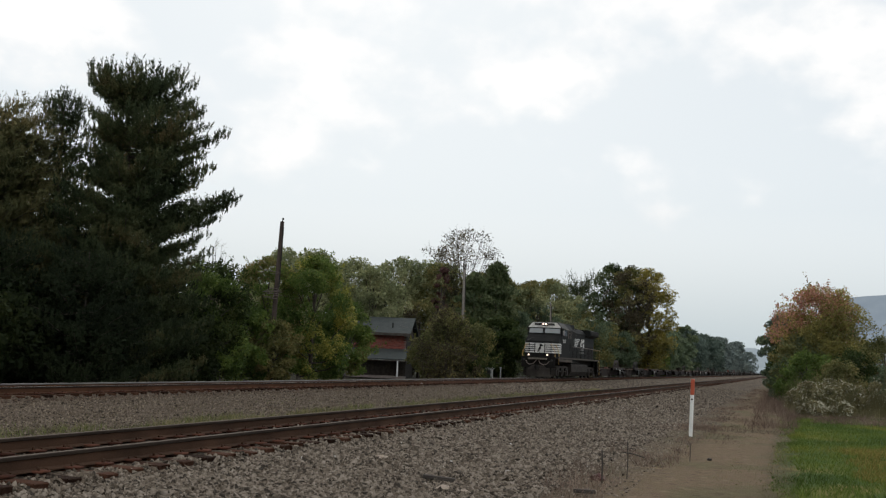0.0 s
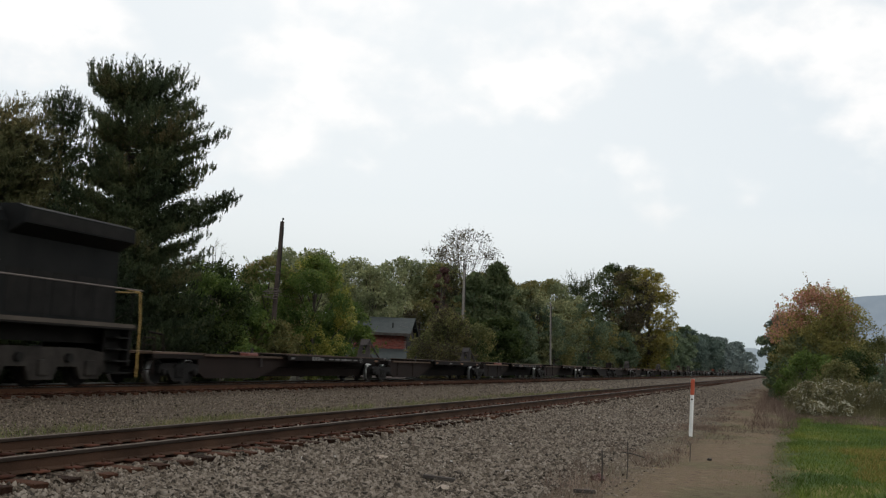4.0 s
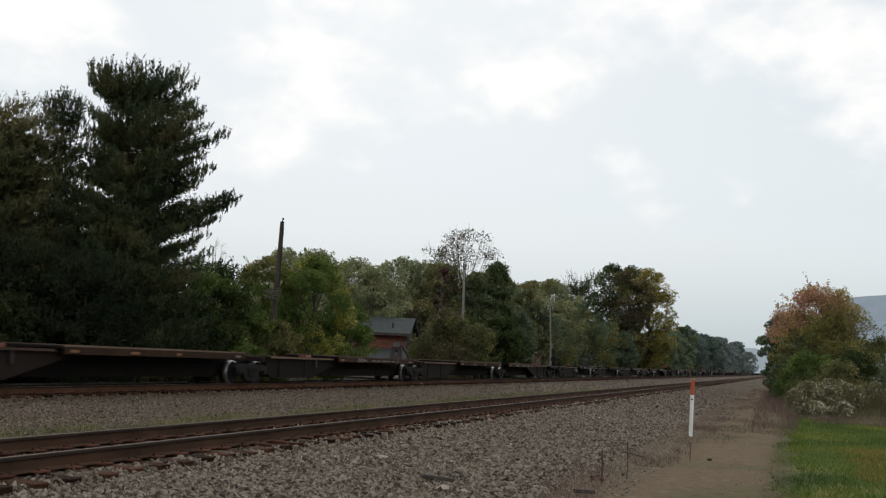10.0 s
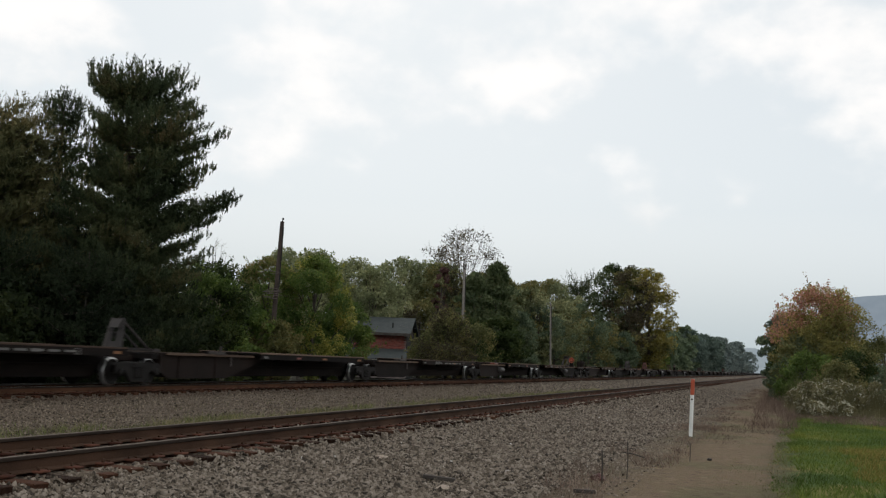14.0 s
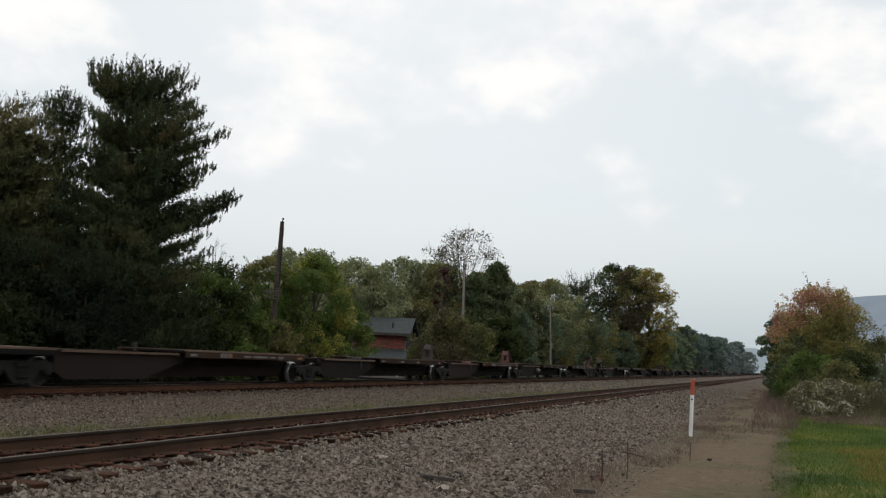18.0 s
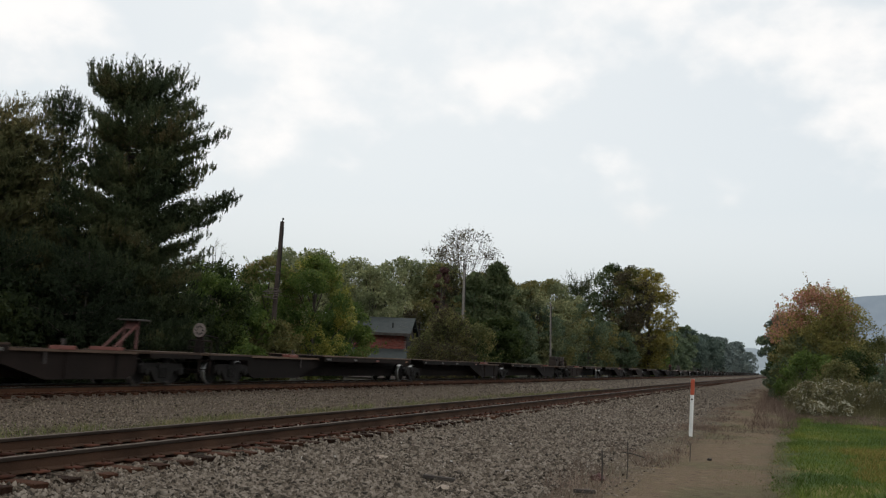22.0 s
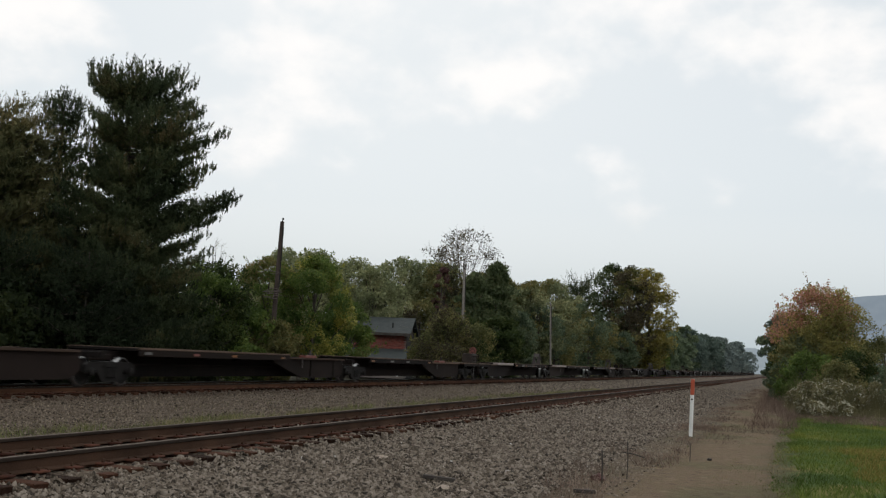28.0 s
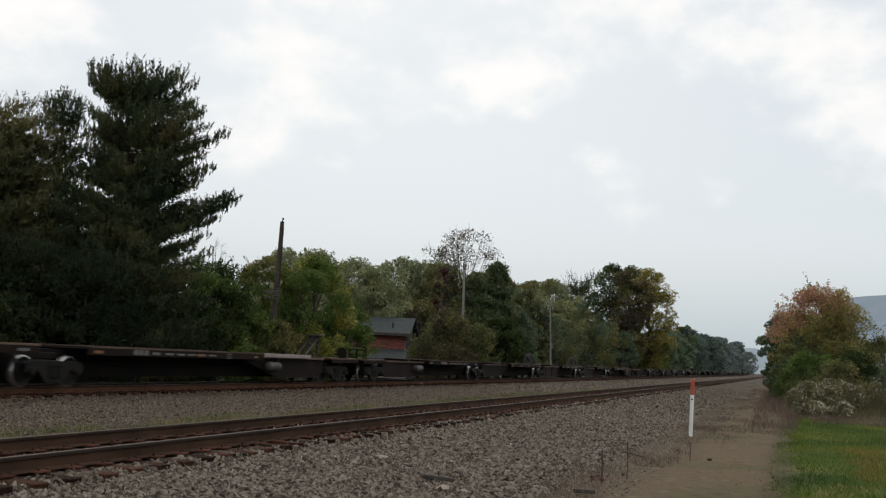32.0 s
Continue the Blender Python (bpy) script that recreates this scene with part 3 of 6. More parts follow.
def track(centre, first, label, seed, head, rust, flank, drop=0.0):
    t = thing("railroad_track", label, "railway track", pose(0, 0, -drop), kind="structure")
    for side in (-1, 1):
        bm = prism(bmesh.new(), [(centre + side * GAUGE_HALF + x, z) for x, z in RAIL], "y", -25, 900)
        for f in bm.faces:
            z = f.calc_center_median().z
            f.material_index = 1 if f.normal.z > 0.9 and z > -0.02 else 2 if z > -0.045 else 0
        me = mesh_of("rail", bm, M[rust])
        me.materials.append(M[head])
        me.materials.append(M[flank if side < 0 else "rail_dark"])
        part("rail", me, None, t, "rust-brown steel rail with a worn bright head")
    rnd = random.Random(seed)
    for i in range(300):
        ob = part("tie", TIES[rnd.randrange(5)], None, t)
        ob.matrix_basis = pose(centre + rnd.uniform(-0.05, 0.05), first + i * TIE_STEP + rnd.uniform(-0.03, 0.03), rnd.uniform(-0.012, 0.008), 0, 0, rnd.uniform(-1.2, 1.2))
    rest = [(centre + rnd.uniform(-0.05, 0.05), first + i * TIE_STEP, -0.27) for i in list(range(-40, 0)) + list(range(300, 900))]
    tagged(part("tie_rest", many_boxes("tie_rest", rest, (2.59, 0.23, 0.17), M["tie"], 0.02, seed), None, t), kind="stuff")
    plates = [(centre + s * GAUGE_HALF + rnd.uniform(-0.01, 0.01), first + i * TIE_STEP + rnd.uniform(-0.02, 0.02), -0.174) for i in range(-20, 420) for s in (-1, 1)]
    tagged(part("tie_plate", many_boxes("tie_plate", plates, (0.36, 0.19, 0.022), M["plate"], 0.03, seed + 1), None, t, "rusty red-brown tie plates"), kind="stuff")
    spikes = [(x + d, y + rnd.uniform(-0.06, 0.06), -0.145) for x, y, _ in plates[:500] for d in (-0.095, 0.095)]
    tagged(part("spike", many_boxes("spike", spikes, (0.024, 0.024, 0.035), M["rail_side"], 0.2, seed + 2), None, t, "rusty rail spikes"), kind="stuff")
    anchors = [(x, y + 0.14, -0.165) for x, y, _ in plates[:500]]
    tagged(part("rail_anchor", many_boxes("rail_anchor", anchors, (0.17, 0.02, 0.035), M["rail_side"], 0.1, seed + 3), None, t, "rusty rail anchors"), kind="stuff")


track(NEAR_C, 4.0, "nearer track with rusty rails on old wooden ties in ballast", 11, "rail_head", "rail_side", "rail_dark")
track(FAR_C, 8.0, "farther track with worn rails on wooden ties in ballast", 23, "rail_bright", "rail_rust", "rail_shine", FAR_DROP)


def stones(name, count, x_range, y_range, size, seed, label, power=1.0, mat="stone", avoid=True):
    rng = np.random.default_rng(seed)
    x = rng.uniform(*x_range, count)
    y = y_range[0] + (y_range[1] - y_range[0]) * rng.uniform(0, 1, count) ** power
    if avoid:
        keep = np.ones(count, bool)
        for c in (NEAR_C, FAR_C):
            for s in (-1, 1):
                keep &= np.abs(x - c - s * GAUGE_HALF) > 0.2
            on_tie = (np.abs(x - c) < 1.33) & (((y - 4.0) % TIE_STEP < 0.13) | ((y - 4.0) % TIE_STEP > TIE_STEP - 0.13))
            keep &= ~(on_tie & (rng.uniform(0, 1, count) < 0.97))
        x, y = x[keep], y[keep]
    n = len(x)
    z = np.interp(x, [p[0] for p in PROFILE], [p[1] for p in PROFILE])
    s = size * np.exp(rng.normal(0, 0.26, n))
    o = np.array([[1, 0, -0.5], [0, 1, -0.5], [-1, 0, -0.5], [0, -1, -0.5], [0.45, 0.1, 0.5], [-0.45, -0.1, 0.55]], float)
    v = o[None] * (0.75 + 0.5 * rng.uniform(0, 1, (n, 6, 1))) + rng.normal(0, 0.2, (n, 6, 3))
    v *= s[:, None, None]
    a = rng.uniform(0, 2 * np.pi, n)
    tilt = rng.normal(0, 0.45, n)
    vy, vz = v[..., 1] * np.cos(tilt)[:, None] - v[..., 2] * np.sin(tilt)[:, None], v[..., 1] * np.sin(tilt)[:, None] + v[..., 2] * np.cos(tilt)[:, None]
    vx = v[..., 0]
    wx, wy = vx * np.cos(a)[:, None] - vy * np.sin(a)[:, None], vx * np.sin(a)[:, None] + vy * np.cos(a)[:, None]
    w = np.stack([wx + x[:, None], wy + y[:, None], vz + (z + s * rng.uniform(0.0, 0.85, n))[:, None]], -1)
    t = np.array([[0, 1, 4], [1, 2, 5], [2, 3, 5], [3, 0, 4], [1, 5, 4], [3, 4, 5]])
    f = (np.arange(n) * 6)[:, None, None] + t[None]
    put(name, arrays(name, w.reshape(-1, 3), f.reshape(-1, 3), M[mat]), None, label, "gravel", kind="stuff")


stones("ballast_gravel", 92000, (-7.1, -2.9), (9.0, 36.0), 0.0258, 1, "grey crushed-stone ballast beside the rails", 1.3)
stones("ballast_gravel", 11000, (-7.1, -4.0), (6.0, 9.3), 0.0225, 8, "grey crushed stone close to the near rail", 1.0)
stones("ballast_gravel", 12000, (-10.0, -7.1), (7.0, 36.0), 0.026, 7, "grey crushed stone between the rails", 1.3)
stones("ballast_gravel", 22000, (-10.0, -3.0), (35.0, 95.0), 0.036, 2, "grey crushed-stone ballast farther down the line", 1.3)
stones("ballast_gravel", 66000, (-18.6, -9.6), (9.0, 62.0), 0.0200, 3, "grey-brown ballast between the two tracks", 1.2, "stone_brown")
stones("ballast_gravel", 9000, (-18.4, -9.8), (60.0, 130.0), 0.045, 13, "grey ballast farther along between the tracks", 1.2)
stones("pale_gravel", 420, (-6.9, -2.9), (9.0, 40.0), 0.019, 9, "pale quartz chips scattered among grey ballast", 1.0, "chip")
stones("rusty_gravel", 5200, (-18.55, -17.9), (8.0, 75.0), 0.024, 12, "rust-stained stones beside the far rail", 1.1, "rusty_stone")
stones("loose_gravel", 3000, (-3.4, -2.0), (9.0, 45.0), 0.017, 5, "loose stones scattered on the dirt edge", 1.2)


# ---------------------------------------------------------------- plants
def leaf_quads(name, pos, size, mat, rng, up=0.3, slim=0.6):
    """Small bent leaves at given places."""
    n = len(pos)
    u = rng.normal(0, 1, (n, 3))
    u /= np.linalg.norm(u, axis=1)[:, None]
    w = rng.normal(0, 1, (n, 3)) + np.array([0, 0, up])
    v = np.cross(u, w)
    v /= np.linalg.norm(v, axis=1)[:, None] + 1e-9
    k = np.cross(u, v)
    s = (size * np.exp(rng.normal(0, 0.3, n)))[:, None]
    a = pos - u * s
    b = pos + v * s * slim + k * s * 0.15
    c = pos + u * s
    d = pos - v * s * slim + k * s * 0.15
    verts = np.stack([a, b, c, d], 1).reshape(-1, 3)
    faces = np.arange(4 * n).reshape(-1, 4)
    return arrays(name, verts, faces, mat)


def limbs_mesh(name, segs, mat, seg=6):
    """Tapered limbs: (from, to, radius, radius)."""
    bm = bmesh.new()
    for a, b, r1, r2 in segs:
        rod(bm, a, b, r1, seg, r2)
    return mesh_of(name, bm, mat)


def crown_points(rng, n, clumps, radius, height, low, lean=(0, 0), droop=1.0, shell=0.55, belly=0.45):
    """Leaf places in clumps, spread over an egg-shaped, uneven crown."""
    th = rng.uniform(0, 2 * np.pi, clumps)
    h = rng.uniform(0, 1, clumps)
    env = np.where(h < belly, 0.55 + 0.45 * np.sin(h / belly * np.pi / 2), np.sqrt(np.clip(1 - ((h - belly) / (1 - belly)) ** 2, 0.02, 1)))
    rr = env * radius * (shell + (1 - shell) * rng.uniform(0, 1, clumps)) * rng.uniform(0.8, 1.12, clumps)
    c = np.stack([rr * np.cos(th) + lean[0] * h, rr * np.sin(th) + lean[1] * h, low + (height - low) * (0.06 + 0.90 * h)], 1)
    cs = radius * rng.uniform(0.12, 0.28, clumps)
    pick = rng.choice(clumps, n, p=cs ** 2 / (cs ** 2).sum())
    d = rng.normal(0, 1, (n, 3))
    d /= np.linalg.norm(d, axis=1)[:, None]
    d *= rng.uniform(0.25, 1.0, (n, 1)) ** 0.5
    d[:, 2] *= 0.75 * droop
    p = c[pick] + d * cs[pick][:, None]
    spray = rng.uniform(0, 1, n) < 0.05
    p[spray] += d[spray] * cs[pick][spray][:, None] * 0.25
    p[:, 2] = np.maximum(p[:, 2], 0.1)
    return p, c


def broadleaf(name, x, y, height, width, mat, label, seed, leaves=9000, leaf=0.11, low=0.25, clumps=70, shell=0.55, lean=(0, 0), second=None, share=0.0, belly=0.45, twigs=0, pick=None, sprays=None, category="tree", deep=1.0):
    """A tree or large shrub: tapered trunk, limbs to the clumps, and a crown of single leaves."""
    rng = np.random.default_rng(seed)
    z0 = ground_z(x) - 0.05
    t = thing(name, label, category, pose(x, y, z0))
    H, R = height - z0, width / 2
    clumps = int(clumps * 1.6)
    p, c = crown_points(rng, leaves, clumps, R, H, low * H, lean, 1.0, shell, belly)
    sprays = (110 if leaf < 0.1 else 0) if sprays is None else sprays
    if sprays:
        rim = c[rng.integers(0, len(c), sprays)]
        out = rim * np.array([1, 1, 0]) / (np.linalg.norm(rim[:, :2], axis=1)[:, None] + 0.1) * 0.5 + np.array([0, 0, 1.0]) + rng.normal(0, 0.4, (sprays, 3))
        far_end = rim + out * (R * rng.uniform(0.14, 0.30, (sprays, 1)))
        k = max(3, leaves // (8 * sprays))
        f = rng.uniform(0, 1, (sprays, k, 1))
        p[:sprays * k] = (rim[:, None] * (1 - f) + far_end[:, None] * f + rng.normal(0, 0.035 * R ** 0.5, (sprays, k, 3))).reshape(-1, 3)
    p[:, 1] *= deep
    c[:, 1] *= deep
    segs = []
    r0 = max(0.05, H * (0.018 if twigs == 0 else 0.010))
    top = Vector((lean[0] * 0.7, lean[1] * 0.7, H * 0.8))
    segs.append(((0, 0, 0), tuple(top * 0.5), r0, r0 * 0.7))
    segs.append((tuple(top * 0.5), tuple(top), r0 * 0.7, r0 * 0.25))
    for i in range(min(clumps, 26 + twigs)):
        e = Vector(c[i])
        s = top * min(0.9, max(0.12, (e.z / H) * 0.75))
        mid = (s + e) / 2 + Vector((0, 0, -0.06 * H * rng.uniform(0, 1)))
        segs.append((tuple(s), tuple(mid), r0 * 0.34, r0 * 0.2))
        segs.append((tuple(mid), tuple(e), r0 * 0.2, r0 * 0.07))
        if i < twigs:
            for _ in range(5):
                o = Vector(rng.normal(0, 1, 3)).normalized() * R * 0.3
                segs.append((tuple(e), tuple(e + Vector((o.x, o.y, abs(o.z)))), r0 * 0.08, r0 * 0.03))
    part("trunk", limbs_mesh("trunk", segs, M["bark"]), None, t)
    if second:
        w = noise_pick(p, seed, share, pick, 0.5 if pick is None else 2.6)
        part("crown", leaf_quads("crown", p[~w], leaf, M[mat], rng), None, t)
        part("crown", leaf_quads("crown", p[w], leaf, M[second], rng), None, t, "turning leaves in patches")
    else:
        part("crown", leaf_quads("crown", p, leaf, M[mat], rng), None, t)
    return t


def noise_pick(p, seed, share, slope=None, grain=0.5):
    """Broad patches of a crown, about that share of it."""
    rng = np.random.default_rng(seed + 77)
    k = rng.normal(0, 1, (5, 3))
    k /= np.linalg.norm(k, axis=1)[:, None]
    f = sum(np.sin(p @ kk * 1.3 + rng.uniform(0, 6)) for kk in k) + rng.normal(0, grain, len(p))
    if slope is not None:
        f = f * 0.8 + p @ np.array(slope)
    return f > np.quantile(f, 1 - share)


def pine(name, x, y, height, shape, label, seed, whorls=26, per=7, tuft=0.20, needles=17, mat="needle", lean=0.0, pads=3, tufts=26, gaps=0.0, inner=26000, coarse=1.0, right=None, left=None, reaching=(), fill=0.08, lift=0.0):
    """A white pine: whorls of boughs that carry flat pads of upright needle tufts. shape: (share of height, reach) pairs; right and left give other reaches across the tracks."""
    rng = np.random.default_rng(seed)
    z0 = ground_z(x) - 0.05
    H = height - z0
    t = thing(name, label, "tree", pose(x, y, z0))
    segs = [((0, 0, 0), (lean * 0.5, 0, H * 0.5), 0.014 * H, 0.010 * H), ((lean * 0.5, 0, H * 0.5), (lean, 0, H * 0.95), 0.010 * H, 0.02)]

    def reach(table, h):
        return float(np.interp(h, [p[0] for p in table], [p[1] for p in table]))
    low = shape[0][0]
    boughs = []
    for i in range(whorls):
        h0 = low + (0.97 - low) * (i + rng.uniform(0, 0.5)) / whorls
        for j in range(per):
            a = 2 * np.pi * (j + rng.uniform(0, 0.8)) / per + i * 1.3
            if rng.uniform() < gaps:
                continue
            h = h0 + rng.normal(0, 0.008)
            L = reach(shape, h)
            side = math.cos(a) * 0.81 + math.sin(a) * 0.59
            if right and side > 0:
                L += (reach(right, h) - L) * side ** 0.7
            if left and side < 0:
                L += (reach(left, h) - L) * (-side) ** 0.7
            boughs.append((h, a, L * rng.uniform(0.72, 1.06), rng.uniform(0.05, 0.28) + 0.35 * max(0, h - 0.75) + lift * max(0, h - 0.5)))
    cen = []
    for h, a, L, rise in boughs + list(reaching):
        s = Vector((lean * h, 0, H * h * 0.95 - 0.1 * L))
        e = s + Vector((L * math.cos(a), L * math.sin(a), L * rise))
        mid = (s + e) / 2 + Vector((0, 0, -0.10 * L))
        segs.append((tuple(s), tuple(mid), 0.035, 0.022))
        segs.append((tuple(mid), tuple(e), 0.022, 0.008))
        k = max(1, round(pads * L / 3.0))
        for q in range(k):
            f = 1.0 - 0.70 * q / max(1, k)
            b = s + (e - s) * f + Vector((0, 0, -0.10 * L * 4 * f * (1 - f)))
            w = rng.uniform(0.30, 0.55) * coarse ** 0.5
            ang = rng.uniform(0, 2 * np.pi, tufts)
            rr = w * np.sqrt(rng.uniform(0, 1, tufts))
            for c, r in zip(ang, rr):
                cen.append((b.x + r * math.cos(c), b.y + r * math.sin(c), b.z + rng.normal(0, 0.07) + 0.35 * r * math.cos(c - a) + 0.05))
    part("trunk", limbs_mesh("trunk", segs, M["bark"], 5), None, t)
    cen = np.array(cen)
    n = len(cen)
    axis = rng.normal(0, 0.22, (n, 3)) + np.array([0, 0, 1.0])
    axis[:, :2] += 0.14 * cen[:, :2] / (np.linalg.norm(cen[:, :2], axis=1)[:, None] + 1e-6)
    axis /= np.linalg.norm(axis, axis=1)[:, None]
    L = tuft * rng.uniform(0.4, 1.3, n) * (1 + 1.1 * np.clip((cen[:, 2] / H - 0.68) / 0.3, 0, 1))
    base = np.repeat(cen, needles, 0)
    ax = np.repeat(axis, needles, 0)
    LL = np.repeat(L, needles)
    f = rng.uniform(-0.25, 1.0, n * needles)
    side = rng.normal(0, 1, (n * needles, 3))
    side -= (side * ax).sum(1)[:, None] * ax
    side /= np.linalg.norm(side, axis=1)[:, None]
    root = base + ax * (f * LL)[:, None]
    d = ax * rng.uniform(0.45, 0.95, (n * needles, 1)) + side * rng.uniform(0.25, 0.75, (n * needles, 1))
    tip = root + d * 0.13 * coarse
    wid = np.cross(d, rng.normal(0, 1, d.shape))
    wid = wid / np.linalg.norm(wid, axis=1)[:, None] * 0.0150 * coarse
    v = np.stack([root - wid, root + wid, tip], 1)
    faces = np.arange(3 * len(v)).reshape(-1, 3)
    part("crown", arrays("crown", v.reshape(-1, 3), faces, M[mat]), None, t)
    pick = rng.integers(0, n, inner)
    inward = rng.uniform(0.30, 0.87, inner)[:, None] ** 0.7
    q = cen[pick] * np.hstack([inward, inward, np.ones_like(inward)]) + rng.normal(0, 0.09, (inner, 3)) - np.array([0, 0, 0.16])
    q = q[q[:, 2] < 0.88 * H]
    q[:, 2] = np.maximum(q[:, 2], 0.1)
    part("inner_needles", leaf_quads("inner_needles", q, fill * coarse, M[mat], rng, 0.3, 0.32), None, t)
    return t


def spruce(name, x, y, height, width, label, seed, sprigs=7000, leaf=0.16, mat="leaf_conifer"):
    rng = np.random.default_rng(seed)
    z0 = ground_z(x) - 0.05
    H, R = height - z0, width / 2
    t = thing(name, label, "tree", pose(x, y, z0))
    part("trunk", limbs_mesh("trunk", [((0, 0, 0), (0, 0, H), 0.16, 0.02)], M["bark"]), None, t)
    h = rng.uniform(0, 1, sprigs) ** 1.2
    layer = np.floor(h * 16) / 16
    r = R * (1 - h) ** 0.4 * (0.35 + 0.65 * rng.uniform(0, 1, sprigs) ** 0.5) * (0.82 + 0.3 * np.sin(layer * 61))
    a = rng.uniform(0, 2 * np.pi, sprigs)
    bough = 0.22 * np.sin(a * 7 + layer * 40)
    r = r * (1 + bough)
    p = np.stack([r * np.cos(a), r * np.sin(a), 0.3 + h * (H - 0.2) - r * 0.22], 1)
    p[:, 2] = np.maximum(p[:, 2], 0.1)
    part("crown", leaf_quads("crown", p, leaf, M[mat], rng, 1.5, 0.35), None, t)
    return t


def moved(src, x, y, scale, turn, label=""):
    ob = copy_thing(src, pose(x, y, ground_z(x) - 0.05, 0, 0, turn) @ Matrix.Diagonal((scale, scale, scale, 1)))
    if label:
        tagged(ob, label)
    return ob


# behind the farther track: pines first
OLD_PINE = [(0.05, 3.2), (0.2, 3.0), (0.36, 2.6), (0.55, 2.9), (0.75, 2.8), (0.9, 2.2), (0.97, 1.7), (1.0, 1.1)]
OLD_RIGHT = [(0.05, 3.4), (0.2, 3.3), (0.36, 3.0), (0.45, 2.9), (0.52, 2.5), (0.57, 2.1), (0.60, 2.4), (0.66, 3.2), (0.70, 3.6), (0.74, 3.7), (0.78, 3.75), (0.82, 3.6), (0.86, 3.0), (0.90, 2.2), (0.94, 1.4), (1.0, 0.7)]
OLD_LEFT = [(0.05, 3.4), (0.4, 3.5), (0.55, 2.8), (0.64, 1.9), (0.70, 1.35), (0.80, 1.2), (0.9, 1.5), (0.97, 1.35), (1.0, 1.0)]
BROAD_PINE = [(0.04, 3.8), (0.3, 4.2), (0.6, 3.8), (0.85, 2.9), (0.95, 1.6), (1.0, 0.5)]
THIN_PINE = [(0.1, 1.6), (0.6, 1.05), (0.85, 0.75), (1.0, 0.5)]
LOW_PINE = [(0.05, 2.8), (0.4, 2.8), (0.8, 1.8), (1.0, 0.6)]
pine("pine_tree", -24.98, 33.24, 13.45, OLD_PINE, "tall dark green white pine with tufted rising boughs", 3, whorls=15, per=14, pads=5, tufts=25, tuft=0.22, lift=0.45, needles=20, inner=100000, lean=-1.0, right=OLD_RIGHT, left=OLD_LEFT,
     fill=0.062, reaching=((0.52, 0.62, 4.0, 0.34), (0.54, 0.52, 3.9, 0.32), (0.55, 0.68, 3.5, 0.28), (0.50, 0.6, 3.4, 0.22), (0.53, 0.58, 4.0, 0.28)))
pine("pine_tree", -31.6, 31.9, 12.1, BROAD_PINE, "brownish green pine crowded beside a taller pine", 8, whorls=24, per=12, pads=4, tufts=17, mat="needle_brown", needles=10, inner=60000, fill=0.12)
pine("pine_tree", -29.9, 34.1, 12.8, THIN_PINE, "slender ragged pine between two larger pines", 14, whorls=20, per=7, inner=9000)
pine("pine_tree", -36.4, 35.4, 12.6, BROAD_PINE, "dark pine at the edge of the wood", 21, whorls=16, per=8, needles=7, tufts=10, inner=8000, coarse=1.2)
# low pines, their needles coloured dark for the shade of the taller ones
pine("young_pine", -24.2, 29.6, 4.8, LOW_PINE, "low dark pine boughs near the track", 31, whorls=10, per=8, needles=12, tufts=20, inner=19000, mat="needle_shaded")
pine("young_pine", -27.6, 28.2, 5.6, LOW_PINE, "dark young pine under tall pines", 33, whorls=11, per=8, needles=12, tufts=20, inner=19000, mat="needle_shaded")
pine("young_pine", -26.6, 36.5, 4.8, LOW_PINE, "low dark pine boughs beneath taller trees", 37, whorls=10, per=8, needles=12, tufts=20, inner=19000, mat="needle_shaded")
pine("pine_tree", -30.7, 36.3, 8.0, LOW_PINE, "dark pine boughs filling the gap between trunks", 39, whorls=12, per=9, needles=10, tufts=18, inner=24000, mat="needle_shaded")
pine("pine_tree", -28.0, 36.0, 7.4, LOW_PINE, "dark lower pine behind a tall pine", 43, whorls=11, per=9, needles=10, tufts=18, inner=22000, mat="needle_shaded")
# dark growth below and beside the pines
# these shrubs carry the shade beneath the pines in their leaf colour
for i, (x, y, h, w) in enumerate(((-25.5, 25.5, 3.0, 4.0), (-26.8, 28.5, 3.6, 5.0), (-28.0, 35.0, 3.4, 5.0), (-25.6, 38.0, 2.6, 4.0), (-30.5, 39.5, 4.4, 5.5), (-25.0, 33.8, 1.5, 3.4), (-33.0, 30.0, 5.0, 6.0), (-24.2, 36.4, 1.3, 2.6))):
    broadleaf("shrub", x, y, h, w, "leaf_shaded", "green undergrowth shrub coloured dark for the shade beneath pines", 100 + i, 6500, 0.085, 0.02, 40, 0.4, category="shrub")
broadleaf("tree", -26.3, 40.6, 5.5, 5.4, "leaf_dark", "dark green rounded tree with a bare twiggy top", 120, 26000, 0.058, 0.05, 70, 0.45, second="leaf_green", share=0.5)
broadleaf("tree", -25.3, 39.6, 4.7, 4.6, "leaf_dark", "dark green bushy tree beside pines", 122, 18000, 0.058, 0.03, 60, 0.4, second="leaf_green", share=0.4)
broadleaf("bare_tree", -29.5, 46.5, 7.2, 2.6, "leaf_brown", "nearly bare twiggy tree among hedges", 121, 150, 0.04, 0.3, 40, 0.5, twigs=26, sprays=0)
# vine-grown thicket round the leaning pole
broadleaf("thicket", -24.4, 48.4, 6.5, 4.6, "leaf_green", "vine-covered green and yellow thicket beside the track", 130, 52000, 0.050, 0.02, 90, 0.72, second="leaf_yellow", share=0.3, category="shrub")
broadleaf("thicket", -26.7, 47.4, 6.4, 4.0, "leaf_green", "tangled green vines climbing an old pole", 131, 30000, 0.050, 0.02, 70, 0.7, second="leaf_brown", share=0.5, category="shrub")
